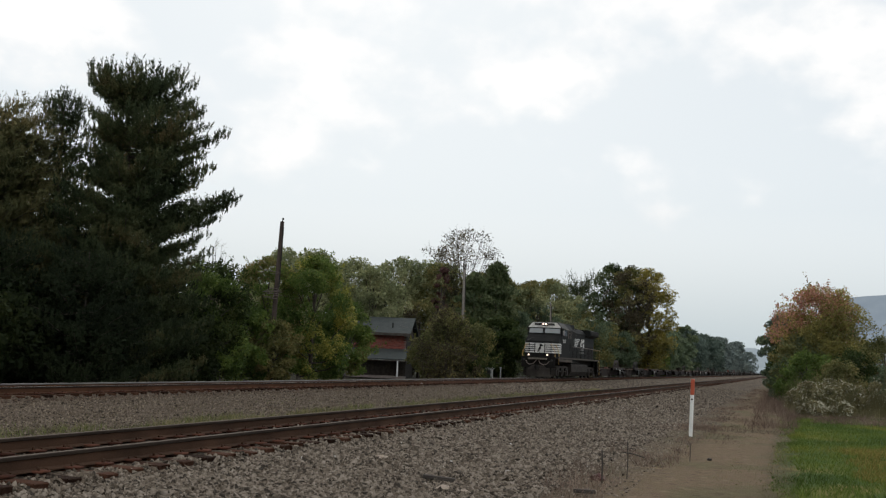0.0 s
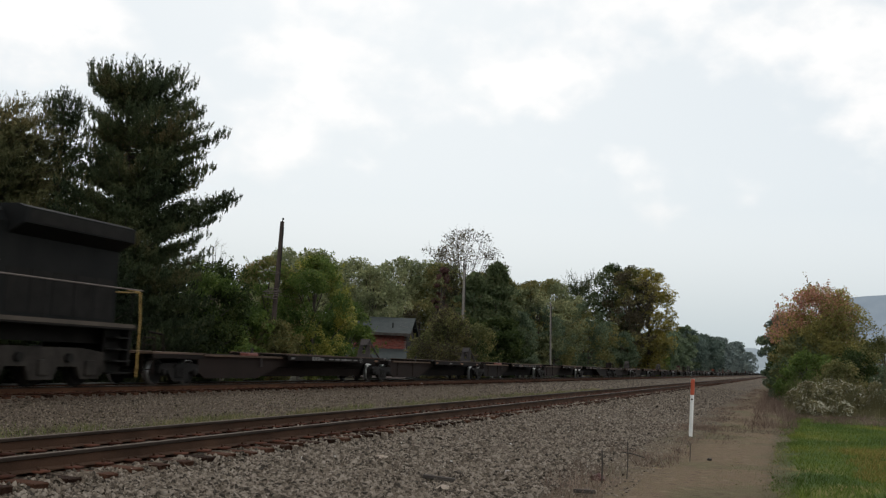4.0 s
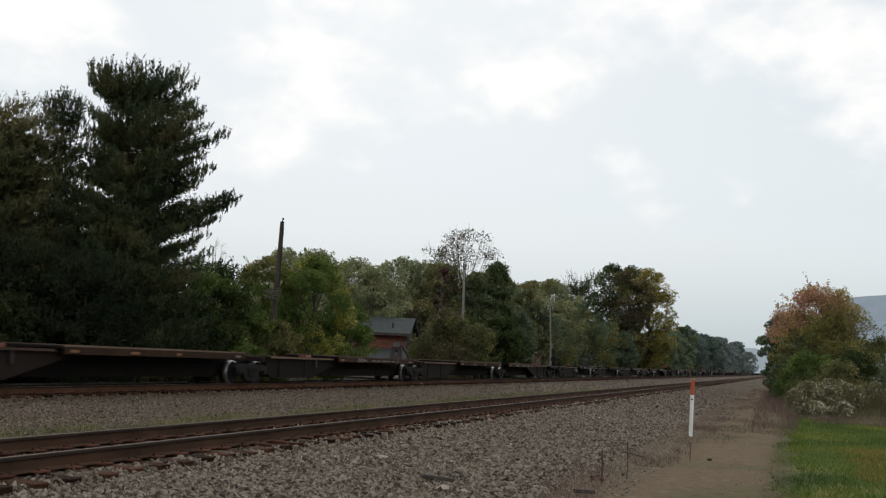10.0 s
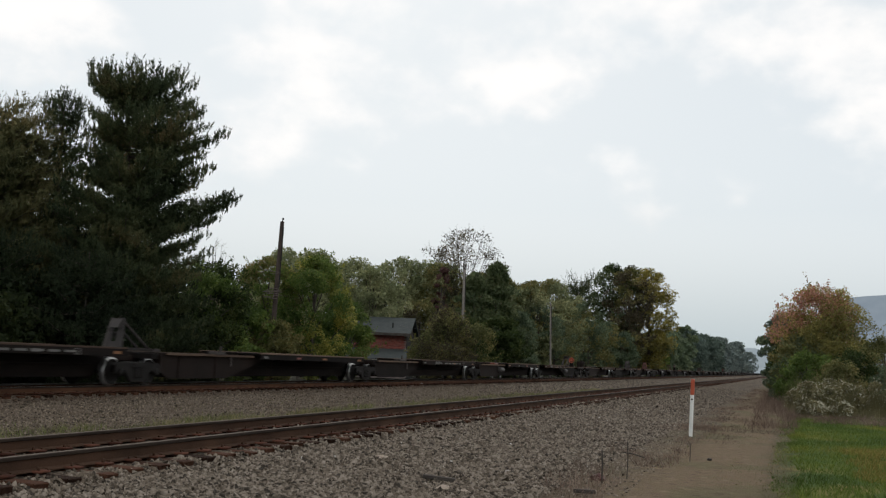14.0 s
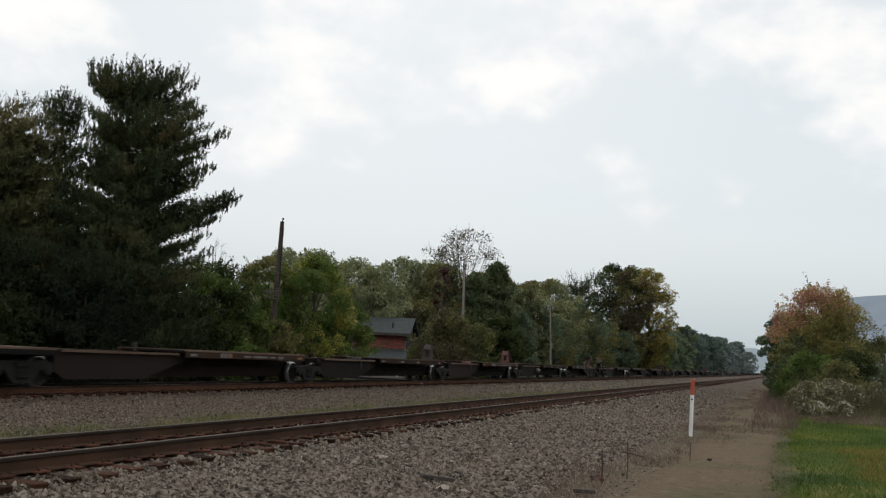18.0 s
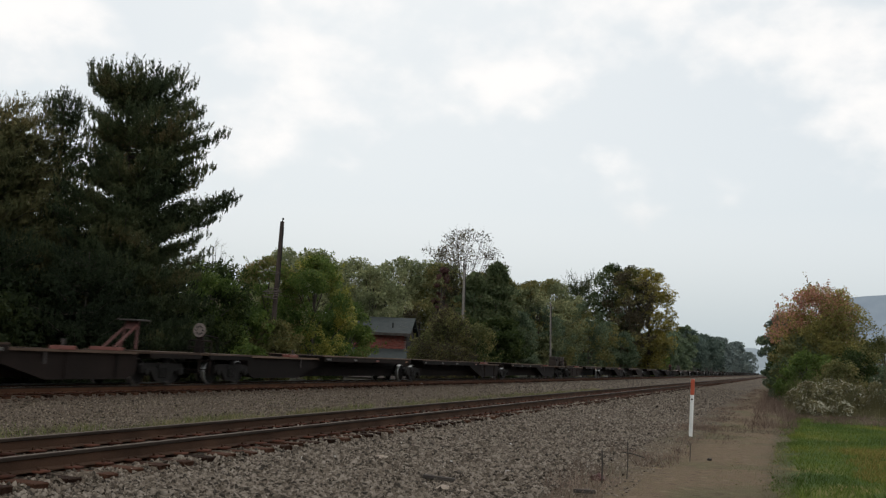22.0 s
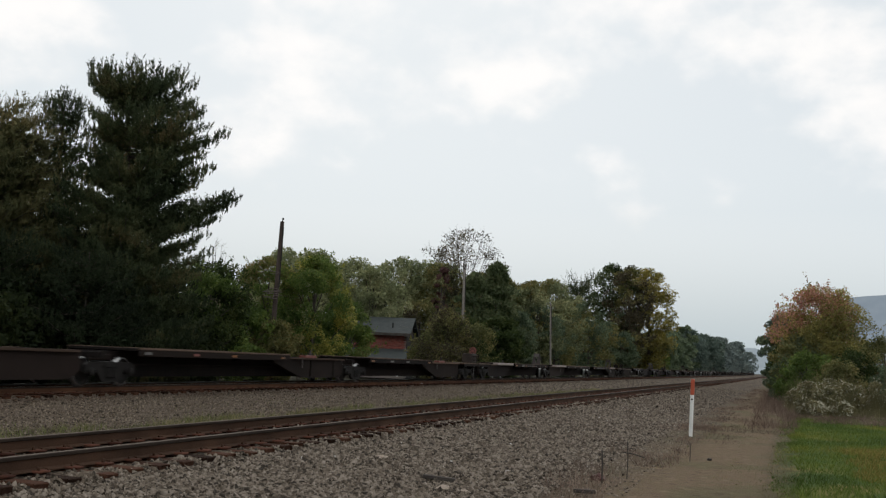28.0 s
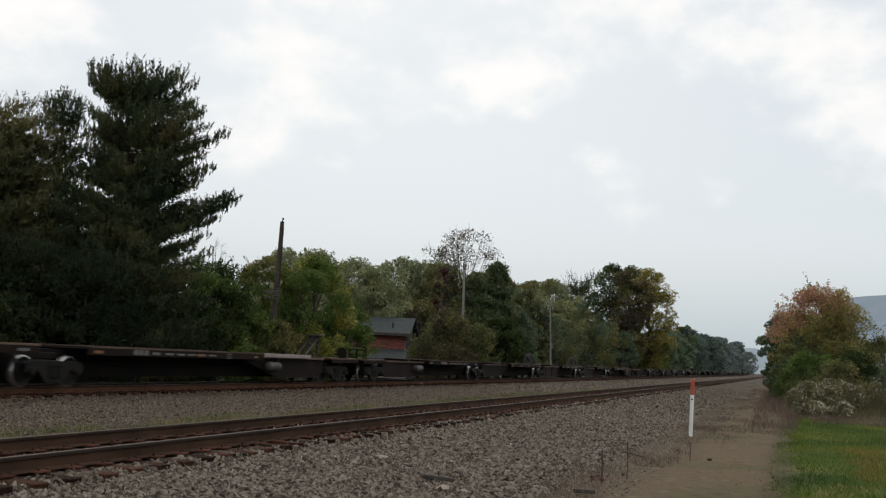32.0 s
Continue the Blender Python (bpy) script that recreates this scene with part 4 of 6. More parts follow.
broadleaf("thicket", -24.25, 52.3, 4.3, 3.5, "leaf_green", "bright green low thicket in front of a brick house", 132, 26000, 0.050, 0.02, 60, 0.7, second="leaf_brown", share=0.25, category="shrub")
broadleaf("shrub", -24.6, 44.6, 2.7, 3.2, "leaf_brown", "brownish green shrub below vines", 133, 8000, 0.07, 0.02, 46, 0.4, category="shrub")
broadleaf("shrub", -25.4, 43.0, 3.4, 3.0, "leaf_green", "dull green shrub below vines", 134, 8000, 0.075, 0.02, 46, 0.4, category="shrub")
# trees round and behind the house
bg = broadleaf("tree", -40.0, 88.0, 10.6, 7.8, "leaf_grey", "pale grey-green broadleaf tree behind a house", 140, 19000, 0.104, 0.08, 80, 0.5)
broadleaf("tree", -38.2, 95.0, 11.9, 8.0, "leaf_grey", "grey-green willow-like tree beyond the house", 141, 20000, 0.108, 0.08, 80, 0.5)
broadleaf("tree", -42.0, 84.0, 10.9, 8.2, "leaf_grey", "pale green broad tree beyond the house", 142, 20000, 0.108, 0.08, 80, 0.5)
moved(bg, -44.5, 71.0, 0.66, 120, "pale grey-green tree in the woods")
moved(bg, -43.5, 80.0, 1.0, 300, "pale grey-green tree beyond the house")
moved(bg, -36.5, 84.5, 0.9, 10, "grey-green tree beside a roof")
moved(bg, -33.5, 64.5, 0.5, 200, "grey-green tree behind a thicket")
moved(bg, -38.5, 63.0, 0.58, 75, "grey-green tree behind a thicket")
moved(bg, -37.5, 103.0, 1.12, 250, "olive green tree in the woods")
broadleaf("bare_tree", -32.7, 99.9, 15.2, 8.8, "leaf_drab", "sparse twiggy tree with only a few small leaves", 143, 6500, 0.085, 0.42, 60, 0.6, twigs=96, sprays=0)
broadleaf("tree", -34.4, 97.0, 11.4, 7.4, "leaf_brown", "olive brown tree behind a house", 144, 15000, 0.10, 0.1, 60, 0.5, second="leaf_grey", share=0.4)
broadleaf("vine_tree", -32.9, 93.5, 11.0, 2.4, "leaf_maroon", "narrow trunk wrapped in dull maroon vines", 148, 3200, 0.12, 0.1, 40, 0.5, second="leaf_brown", share=0.35)
broadleaf("shrub", -23.3, 75.2, 4.0, 4.4, "leaf_brown", "low olive shrub in front of a house", 188, 13000, 0.062, 0.02, 60, 0.35, second="leaf_dark", share=0.4, category="shrub")
broadleaf("shrub", -25.0, 72.8, 5.2, 5.2, "leaf_drab", "brown and green shrub tree in front of a house", 145, 26000, 0.062, 0.02, 90, 0.3, second="leaf_brown", share=0.4, pick=(0, 0, 0.15), belly=0.04, sprays=220, category="shrub")
broadleaf("shrub", -27.0, 76.0, 3.6, 4.6, "leaf_brown", "olive brown shrub beside a house", 146, 9000, 0.095, 0.02, 60, 0.45, category="shrub")
broadleaf("shrub", -25.0, 78.0, 4.9, 4.4, "leaf_dark", "dark green shrub beside the track", 147, 9000, 0.1, 0.02, 60, 0.45, second="leaf_brown", share=0.35, category="shrub")
broadleaf("tree", -33.2, 88.5, 6.8, 6.4, "leaf_brown", "dull olive tree behind the gable of a house", 149, 11000, 0.10, 0.03, 60, 0.4, second="leaf_drab", share=0.5)
spruce("spruce_tree", -27.3, 94.1, 11.0, 7.0, "dark green dense spruce", 150, 13000, 0.2)
spruce("spruce_tree", -28.6, 91.0, 9.6, 6.4, "dark green spruce beside a taller spruce", 151, 9000, 0.2)
broadleaf("tree", -25.2, 88.0, 5.4, 5.2, "leaf_dark", "low dark green tree beside the track", 152, 10000, 0.12, 0.03, 60, 0.45)
broadleaf("tree", -28.0, 111.4, 10.9, 6.8, "leaf_brown", "olive brown tree behind the track", 153, 15000, 0.118, 0.05, 70, 0.5, second="leaf_grey", share=0.5)
mid = broadleaf("tree", -28.4, 125.5, 12.2, 8.4, "leaf_grey", "grey-green tree with a pale upright top", 154, 18750, 0.126, 0.03, 100, 0.3, second="leaf_brown", share=0.25)
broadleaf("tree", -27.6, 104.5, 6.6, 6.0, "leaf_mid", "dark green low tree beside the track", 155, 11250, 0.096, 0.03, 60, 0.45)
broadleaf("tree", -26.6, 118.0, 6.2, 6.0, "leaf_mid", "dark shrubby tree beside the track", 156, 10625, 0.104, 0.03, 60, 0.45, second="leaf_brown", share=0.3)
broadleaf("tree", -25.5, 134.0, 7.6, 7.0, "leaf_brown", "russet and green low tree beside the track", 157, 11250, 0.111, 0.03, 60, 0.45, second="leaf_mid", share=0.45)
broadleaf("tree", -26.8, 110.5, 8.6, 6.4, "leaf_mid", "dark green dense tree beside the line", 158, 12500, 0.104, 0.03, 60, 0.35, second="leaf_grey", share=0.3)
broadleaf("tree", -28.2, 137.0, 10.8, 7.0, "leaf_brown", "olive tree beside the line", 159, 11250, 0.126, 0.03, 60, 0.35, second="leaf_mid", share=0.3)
moved(mid, -32.0, 113.0, 0.92, 150, "grey-green tree in the woods")
moved(mid, -36.0, 118.0, 1.0, 90, "grey-green tree in the woods")
moved(mid, -36.5, 137.0, 1.02, 200, "grey-green tree in the woods")
pine("pine_tree", -30.0, 147.2, 15.8, [(0.45, 1.2), (0.6, 2.6), (0.85, 2.6), (1.0, 1.0)], "distant leaning pine with gaps in its crown", 41, whorls=10, per=6, tuft=0.8, needles=12, inner=4000, coarse=2.0, lean=0.6, pads=3, tufts=12, gaps=0.15)
# the tall group by the bend of the tree line
broadleaf("tall_tree", -28.2, 168.5, 19.0, 9.6, "leaf_mid", "tall dark grey-green tree in a dense group", 160, 24000, 0.148, 0.03, 150, 0.4, belly=0.6, second="leaf_dark", share=0.5)
broadleaf("tall_tree", -22.3, 172.5, 18.6, 9.8, "leaf_brown", "tall tree with yellowing top leaves", 161, 24000, 0.148, 0.03, 150, 0.4, second="leaf_gold", share=0.72, pick=(0.2, 0, 0.2), belly=0.6)
broadleaf("tall_tree", -25.0, 166.5, 18.4, 8.6, "leaf_brown", "tall brown-green tree within a dense group", 162, 20000, 0.148, 0.03, 140, 0.28, belly=0.6, second="leaf_drab", share=0.6)
broadleaf("tree", -27.0, 152.0, 8.4, 7.6, "leaf_brown", "low russet tree before taller trees", 163, 10625, 0.133, 0.03, 60, 0.45, second="leaf_mid", share=0.4)
broadleaf("tree", -24.8, 158.0, 6.8, 6.0, "leaf_mid", "dark low tree before taller trees", 164, 8750, 0.133, 0.03, 60, 0.45)
broadleaf("shrub", -22.8, 185.0, 5.0, 6.4, "leaf_green", "green shrub beyond tall trees", 165, 7500, 0.133, 0.03, 50, 0.45, category="shrub")
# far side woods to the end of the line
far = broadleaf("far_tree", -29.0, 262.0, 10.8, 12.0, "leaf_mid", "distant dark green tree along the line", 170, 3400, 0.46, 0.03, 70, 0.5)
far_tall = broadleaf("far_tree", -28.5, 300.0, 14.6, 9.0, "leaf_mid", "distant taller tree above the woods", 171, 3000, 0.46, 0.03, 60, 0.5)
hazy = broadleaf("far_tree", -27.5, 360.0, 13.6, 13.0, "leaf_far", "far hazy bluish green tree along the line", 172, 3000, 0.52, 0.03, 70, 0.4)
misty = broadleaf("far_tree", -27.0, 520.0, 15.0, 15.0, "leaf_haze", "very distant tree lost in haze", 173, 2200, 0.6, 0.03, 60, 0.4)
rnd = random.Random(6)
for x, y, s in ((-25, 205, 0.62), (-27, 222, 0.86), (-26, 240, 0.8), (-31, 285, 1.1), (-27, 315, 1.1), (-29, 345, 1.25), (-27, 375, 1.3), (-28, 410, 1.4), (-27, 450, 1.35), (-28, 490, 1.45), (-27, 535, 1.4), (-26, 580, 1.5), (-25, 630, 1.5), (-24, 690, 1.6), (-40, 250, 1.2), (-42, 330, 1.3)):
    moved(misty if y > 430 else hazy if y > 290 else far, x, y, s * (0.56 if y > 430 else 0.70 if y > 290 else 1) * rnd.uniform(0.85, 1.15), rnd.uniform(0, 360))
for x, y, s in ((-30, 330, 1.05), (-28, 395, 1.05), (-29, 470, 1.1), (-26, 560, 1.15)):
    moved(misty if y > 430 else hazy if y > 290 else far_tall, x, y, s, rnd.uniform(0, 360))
# woods behind, closing the place
woods = broadleaf("tree", -64.0, 14.0, 9.8, 8.0, "leaf_grey", "tree in the woods beyond the track", 175, 900, 0.55, 0.05, 50, 0.5)
for i in range(16):
    moved(woods, -62 - 6 * (i % 2), 22 + 7.5 * i, rnd.uniform(0.85, 1.05), rnd.uniform(0, 360), "tree in the woods behind the track")
for i in range(9):
    moved(woods, 30 + 5 * (i % 3), -40 + 15 * i, rnd.uniform(0.9, 1.1), rnd.uniform(0, 360), "tree across the meadow")
for i in range(8):
    moved(woods, -60 + 12 * i, -48 - 4 * (i % 2), rnd.uniform(0.9, 1.2), rnd.uniform(0, 360), "tree at the edge of a field")

# right of the line
broadleaf("maple_tree", 2.0, 62.0, 6.4, 6.2, "leaf_olive", "small maple turning orange-red at its crown", 180, 48000, 0.054, 0.1, 130, 0.45, second="leaf_red", share=0.22, belly=0.4, pick=(-0.95, 0, 0.4), sprays=150)
broadleaf("tree", 2.3, 60.4, 4.6, 4.6, "leaf_brown", "olive and yellow tree beside a maple", 182, 20000, 0.058, 0.04, 60, 0.45, second="leaf_olive", share=0.5)
broadleaf("tree", 0.9, 60.2, 3.7, 3.2, "leaf_grey", "green undergrowth tree below a maple", 181, 15000, 0.058, 0.04, 60, 0.45, second="leaf_brown", share=0.3)
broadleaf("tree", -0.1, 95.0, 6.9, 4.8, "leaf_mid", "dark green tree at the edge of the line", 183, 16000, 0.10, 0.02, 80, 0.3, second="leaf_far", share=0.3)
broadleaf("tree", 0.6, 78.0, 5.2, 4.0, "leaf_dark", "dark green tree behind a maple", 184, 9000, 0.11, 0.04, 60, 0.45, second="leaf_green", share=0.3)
broadleaf("tree", 1.0, 120.0, 7.4, 7.0, "leaf_far", "tree tinted haze-blue farther along the line", 185, 8000, 0.18, 0.04, 60, 0.45)
broadleaf("tree", 3.0, 170.0, 8.0, 9.0, "leaf_far", "distant tree tinted haze-blue along the line", 186, 7000, 0.24, 0.04, 60, 0.45)
for i, (x, y, h, w, mt, l) in enumerate(((1.0, 52.5, 2.4, 2.8, "leaf_green", "dull green shrub at the foot of a maple"), (3.4, 53.5, 2.5, 3.2, "leaf_dark", "dark green shrub at the foot of a maple"), (4.9, 56.5, 3.4, 3.6, "leaf_brown", "brownish shrub beside a maple"), (0.2, 57.0, 2.8, 2.4, "leaf_mid", "dull green shrub beside the track bank"), (6.0, 54.0, 2.6, 3.4, "leaf_maroon", "reddish brown shrub by a maple"), (2.3, 50.0, 1.9, 2.6, "leaf_brown", "dull green shrub behind weeds"), (5.0, 49.0, 2.0, 3.0, "leaf_mid", "green shrub behind weeds"))):
    broadleaf("shrub", x, y, h, w, mt, l, 190 + i, 13000, 0.046, 0.02, 46, 0.4, category="shrub", second="leaf_brown" if i % 2 else None, share=0.3)


def stalks(rng, pos, height, spread, width):
    """Thin upright blades, one triangle each."""
    n = len(pos)
    a = rng.uniform(0, 2 * np.pi, n)
    w = np.stack([np.cos(a), np.sin(a), np.zeros(n)], 1) * (width * rng.uniform(0.6, 1.4, n))[:, None]
    h = height * np.exp(rng.normal(0, 0.3, n))
    tip = pos + np.stack([rng.normal(0, spread, n) * h, rng.normal(0, spread, n) * h, h], 1)
    return np.stack([pos - w, pos + w, tip], 1).reshape(-1, 3), np.arange(3 * n).reshape(-1, 3)


def on_ground(rng, n, x_range, y_range, power=1.0):
    x = rng.uniform(*x_range, n)
    y = y_range[0] + (y_range[1] - y_range[0]) * rng.uniform(0, 1, n) ** power
    return np.stack([x, y, np.interp(x, [p[0] for p in PROFILE], [p[1] for p in PROFILE]) - 0.01], 1)


def field(name, n, x_range, y_range, height, spread, width, mat, label, seed, power=1.0, clumped=0.0, ragged=0.0):
    rng = np.random.default_rng(seed)
    p = on_ground(rng, n, x_range, y_range, power)
    if ragged:
        p = p[p[:, 0] - x_range[0] > np.array([ragged * (0.5 + noise.noise((0.3, q[1] * 0.7, seed)) + 0.6 * noise.noise((q[0] * 3, q[1] * 2.3, seed))) for q in p])]
    if clumped:
        f = np.array([noise.noise((q[0] * 0.9, q[1] * 0.35, seed)) for q in p])
        p = p[f > clumped]
    v, f = stalks(rng, p, height, spread, width)
    put(name, arrays(name, v, f, M[mat]), None, label, "grass" if mat.startswith("grass") else "weeds", kind="stuff")


field("lawn_grass", 54000, (0.06, 4.2), (12.5, 44.0), 0.07, 0.5, 0.007, "grass", "short green lawn grass with yellowish patches", 50, 1.2, 0, 0.3)
field("lawn_grass", 16000, (0.2, 4.2), (17.0, 25.0), 0.075, 0.6, 0.008, "grass_dry", "yellowed brown patch of lawn grass", 61, 1.0, 0.08, 0.5)
field("lawn_grass", 7000, (0.0, 0.5), (12.5, 30.0), 0.09, 0.6, 0.008, "grass", "dark uneven tufts along the lawn edge", 62, 1.0, 0.05, 0.3)
field("lawn_grass", 7000, (-0.2, 0.3), (12.5, 38.0), 0.035, 0.9, 0.006, "grass", "ragged grass along the edge of a dirt path", 51, 1.2, -0.12)
field("track_grass", 22000, (-13.8, -11.0), (8.0, 75.0), 0.15, 0.4, 0.008, "weed_green", "sparse grass between the two tracks", 52, 1.2, -0.05)
field("track_grass", 6000, (-16.5, -10.8), (8.0, 75.0), 0.06, 0.5, 0.008, "weed_green", "thin weeds in the ballast", 53, 1.2, 0.1)
field("dry_weeds", 4200, (-2.9, 0.1), (24.0, 36.0), 0.08, 0.8, 0.006, "weed_dry", "sparse low dry weeds at the end of the path", 65, 0.7, 0.08, 0.5)
field("dry_weeds", 24000, (-3.2, 0.3), (29.0, 110.0), 0.10, 0.8, 0.007, "weed_dry", "low dry reddish brown weeds beside the path", 54, 1.0, -0.08, 0.7)
field("dry_weeds", 4200, (-1.3, 0.4), (32.0, 62.0), 0.34, 0.4, 0.008, "weed_dry", "taller dry brown weeds along the lawn", 64, 0.9, -0.05, 0.9)
field("dry_weeds", 9000, (-1.3, 0.9), (43.0, 130.0), 0.55, 0.35, 0.010, "weed_dry", "taller dry weeds at the edge of the bushes", 55, 0.8, -0.1)
field("dry_weeds", 5200, (-3.3, -1.8), (11.0, 31.0), 0.13, 0.5, 0.005, "weed_dry", "short dead stalks at the edge of the ballast", 56, 1.0, 0.05)
field("path_grass", 4200, (-2.2, 0.1), (11.0, 34.0), 0.03, 0.7, 0.006, "weed_green", "thin trodden grass on the dirt path", 57, 1.1, 0.08)
field("lawn_edge_weeds", 2600, (-0.3, 0.3), (12.0, 40.0), 0.05, 0.7, 0.007, "weed_olive", "dull trodden weeds along the lawn edge", 63, 1.1, -0.1)
field("path_litter", 9000, (-2.6, 0.5), (9.0, 40.0), 0.012, 2.2, 0.008, "weed_dry", "dead leaves and straw on the dirt path", 59, 1.2)
field("dry_grass", 7000, (0.1, 5.0), (36.5, 43.0), 0.16, 0.5, 0.008, "weed_dry", "pale dry grass at the end of the lawn", 60, 1.0, -0.3)
field("tall_grass", 12000, (0.15, 6.5), (43.5, 51.0), 0.42, 0.28, 0.009, "weed_olive", "tall uncut grass before the shrubs", 58, 1.0, -0.3)


def flowering_clump(x, y, h, w, seed, bloom):
    rng = np.random.default_rng(seed)
    t = thing("flowering_weeds", "tall weeds with clusters of small off-white flowers", "weeds", pose(x, y, ground_z(x)), group="flowering weeds by the path")
    n = 900
    a, r = rng.uniform(0, 2 * np.pi, n), w / 2 * np.sqrt(rng.uniform(0, 1, n))
    base = np.stack([r * np.cos(a) * 0.7, r * np.sin(a) * 0.7, np.zeros(n)], 1)
    v, f = stalks(rng, base, h * 0.8, 0.25, 0.006)
    part("stalk", arrays("stalk", v, f, M["weed_olive"]), None, t)
    p, c = crown_points(rng, 3200, 34, w / 2, h, 0.15 * h, (0, 0), 1.0, 0.3, 0.5)
    part("foliage", leaf_quads("foliage", p, 0.035, M["weed_olive"], rng), None, t)
    m = int(bloom)
    heads = c[rng.integers(0, len(c), m)] + rng.normal(0, w * 0.06, (m, 3))
    heads[:, 2] = np.maximum(heads[:, 2], 0.25 * h)
    q = np.repeat(heads, 3, 0) + rng.normal(0, 0.025, (3 * m, 3))
    part("flower", leaf_quads("flower", q, 0.027, M["flower"], rng), None, t, "off-white flower clusters")


for i, (x, y, h, w, b) in enumerate(((0.75, 42.0, 0.75, 1.0, 420), (1.25, 41.2, 0.55, 1.0, 560), (1.6, 44.0, 1.2, 1.5, 420), (0.9, 44.5, 1.35, 1.3, 460), (2.1, 41.8, 0.6, 0.9, 500), (2.6, 45.0, 1.35, 1.6, 260), (3.6, 45.5, 1.4, 1.7, 330), (4.6, 45.5, 1.45, 1.7, 300), (0.4, 46.5, 1.0, 1.2, 250), (5.4, 46.5, 1.4, 1.7, 400), (1.9, 46.5, 1.5, 1.6, 400))):
    flowering_clump(x, y, h, w, 300 + i, b)


# ---------------------------------------------------------------- house, poles, wires, small things
def house():
    t = thing("brick_house", "low red brick house with a grey-green shingle roof", "house", pose(-30.55, 79.2, -0.62, 0, 0, 16.0))
    # local x along the front, y to the back; the front faces the track
    bm = boxed(-5.0, -0.3, 0, 7.0, 0, 3.75)
    part("wall", bm, M["mortar"], t)
    brick = mesh_of("brick", boxed(-0.145, 0.145, -0.02, 0.03, -0.045, 0.045), M["brick"])
    for row in range(13):
        for col in range(19):
            x = -4.86 + col * 0.3 + (row % 2) * 0.15
            if x > -0.42:
                continue
            b = part("brick", brick, None, t)
            b.location = (x, -0.003, 2.52 + row * 0.105)
    # wall below the porch roof and gable take the dark timber colour
    part("lower_wall", boxed(-5.0, -0.29, -0.01, 0.05, 0.0, 1.4), M["timber"], t)
    part("gable", prism(bmesh.new(), [(-0.1, 3.75), (7.1, 3.75), (3.5, 5.15)], "x", -0.42, -0.28), M["timber"], t)
    for a, b, z0, z1, name in ((-0.75, 3.5, 3.72, 5.2, "roof_slope"), (3.5, 7.7, 5.2, 3.72, "roof_slope")):
        part(name, prism(bmesh.new(), [(a, z0), (b, z1), (b, z1 + 0.12), (a, z0 + 0.12)], "x", -5.4, 0.1), M["shingle"], t)
    part("fascia", boxed(-5.4, 0.12, -0.8, -0.755, 3.62, 3.84), M["timber"], t)
    part("vent_pipe", rod(bmesh.new(), (-1.6, 0.6, 3.9), (-1.6, 0.6, 4.75), 0.05), M["loco_under"], t)
    part("porch_roof", prism(bmesh.new(), [(-2.3, 1.55), (0.0, 2.42), (0.0, 2.5), (-2.3, 1.63)], "x", -5.3, -0.1), M["shingle"], t, "grey sheet porch roof")
    part("side_wall", boxed(-0.31, -0.272, 0.02, 6.98, 0.0, 3.74), M["siding"], t, "dark brown side wall")
    part("porch_floor", boxed(-5.1, -0.2, -2.2, 0, 0, 0.18), M["mortar"], t)
    for x in (-4.9, -0.75):
        part("porch_post", boxed(x - 0.06, x + 0.06, -2.2, -2.08, 0.18, 1.62, 0.01), M["paint_white"], t, "white porch post")
    part("porch_beam", boxed(-5.2, -0.15, -2.24, -2.1, 1.5, 1.6), M["paint_white"], t)


house()


def pole(name, x, y, top, r, mat, label, dx=0.0, fittings=True):
    z0 = ground_z(x)
    t = thing(name, label, "utility pole", pose(x, y, z0 - 0.05))
    H = top - z0
    part("shaft", rod(bmesh.new(), (0, 0, 0), (dx, 0, H), r, 12, r * 0.75), M[mat], t)
    if fittings:
        part("insulator", rod(rod(bmesh.new(), (dx, 0, H - 0.02), (dx + 0.03, 0, H + 0.14), 0.025), (dx + 0.04, 0, H + 0.1), (dx + 0.04, 0, H + 0.2), 0.05), M["loco_grey"], t)
        part("conduit", rod(bmesh.new(), (dx * 0.6 + r + 0.03, -0.05, H * 0.6), (dx + r * 0.7 + 0.03, -0.05, H - 0.3), 0.03), M["loco_grey"], t)
    return t


pole("utility_pole", -25.3, 45.5, 8.05, 0.14, "pole", "old leaning dark wooden pole in vines", 0.22)
pole("utility_pole", -28.5, 87.5, 9.7, 0.16, "pole_light", "pale weathered wooden utility pole", -0.1)
pole("utility_pole", -24.2, 105.8, 7.85, 0.12, "pole_light", "thin pale utility pole beside the line", -0.25)
pole("marker_post", -25.5, 198.4, 2.9, 0.24, "pole_light", "short pale post by distant trees", 0, False)


def wire(a, b, sag, label, thick=0.014):
    a, b = Vector(a), Vector(b)
    pts = [a.lerp(b, i / 14) - Vector((0, 0, sag * 4 * (i / 14) * (1 - i / 14))) for i in range(15)]
    put("overhead_wire", pipe(bmesh.new(), pts, thick, 5), M["wire"], label, "wire")


wire((-28.5, 87.4, 4.0), (-31.5, 79.0, 3.9), 0.25, "slack service wire from a pole to a house")
wire((-28.5, 87.4, 3.7), (-24.7, 72.0, 3.9), 0.3, "thin slack wire strung along the line")


def vine_loops():
    bm = bmesh.new()
    rnd = random.Random(4)
    for k in range(7):
        z = 4.6 + rnd.uniform(-0.6, 1.0)
        pts = [Vector((-25.3 + 0.12 * rnd.uniform(-1, 1) + 0.16 * i * rnd.choice((-1, 1)), 45.3, z + 0.1 * math.sin(i * 1.1 + k))) for i in range(5)]
        pipe(bm, pts, 0.012, 4)
    put("dead_vine", bm, M["hose"], "dead pale vine stems round an old pole", "vine")


vine_loops()


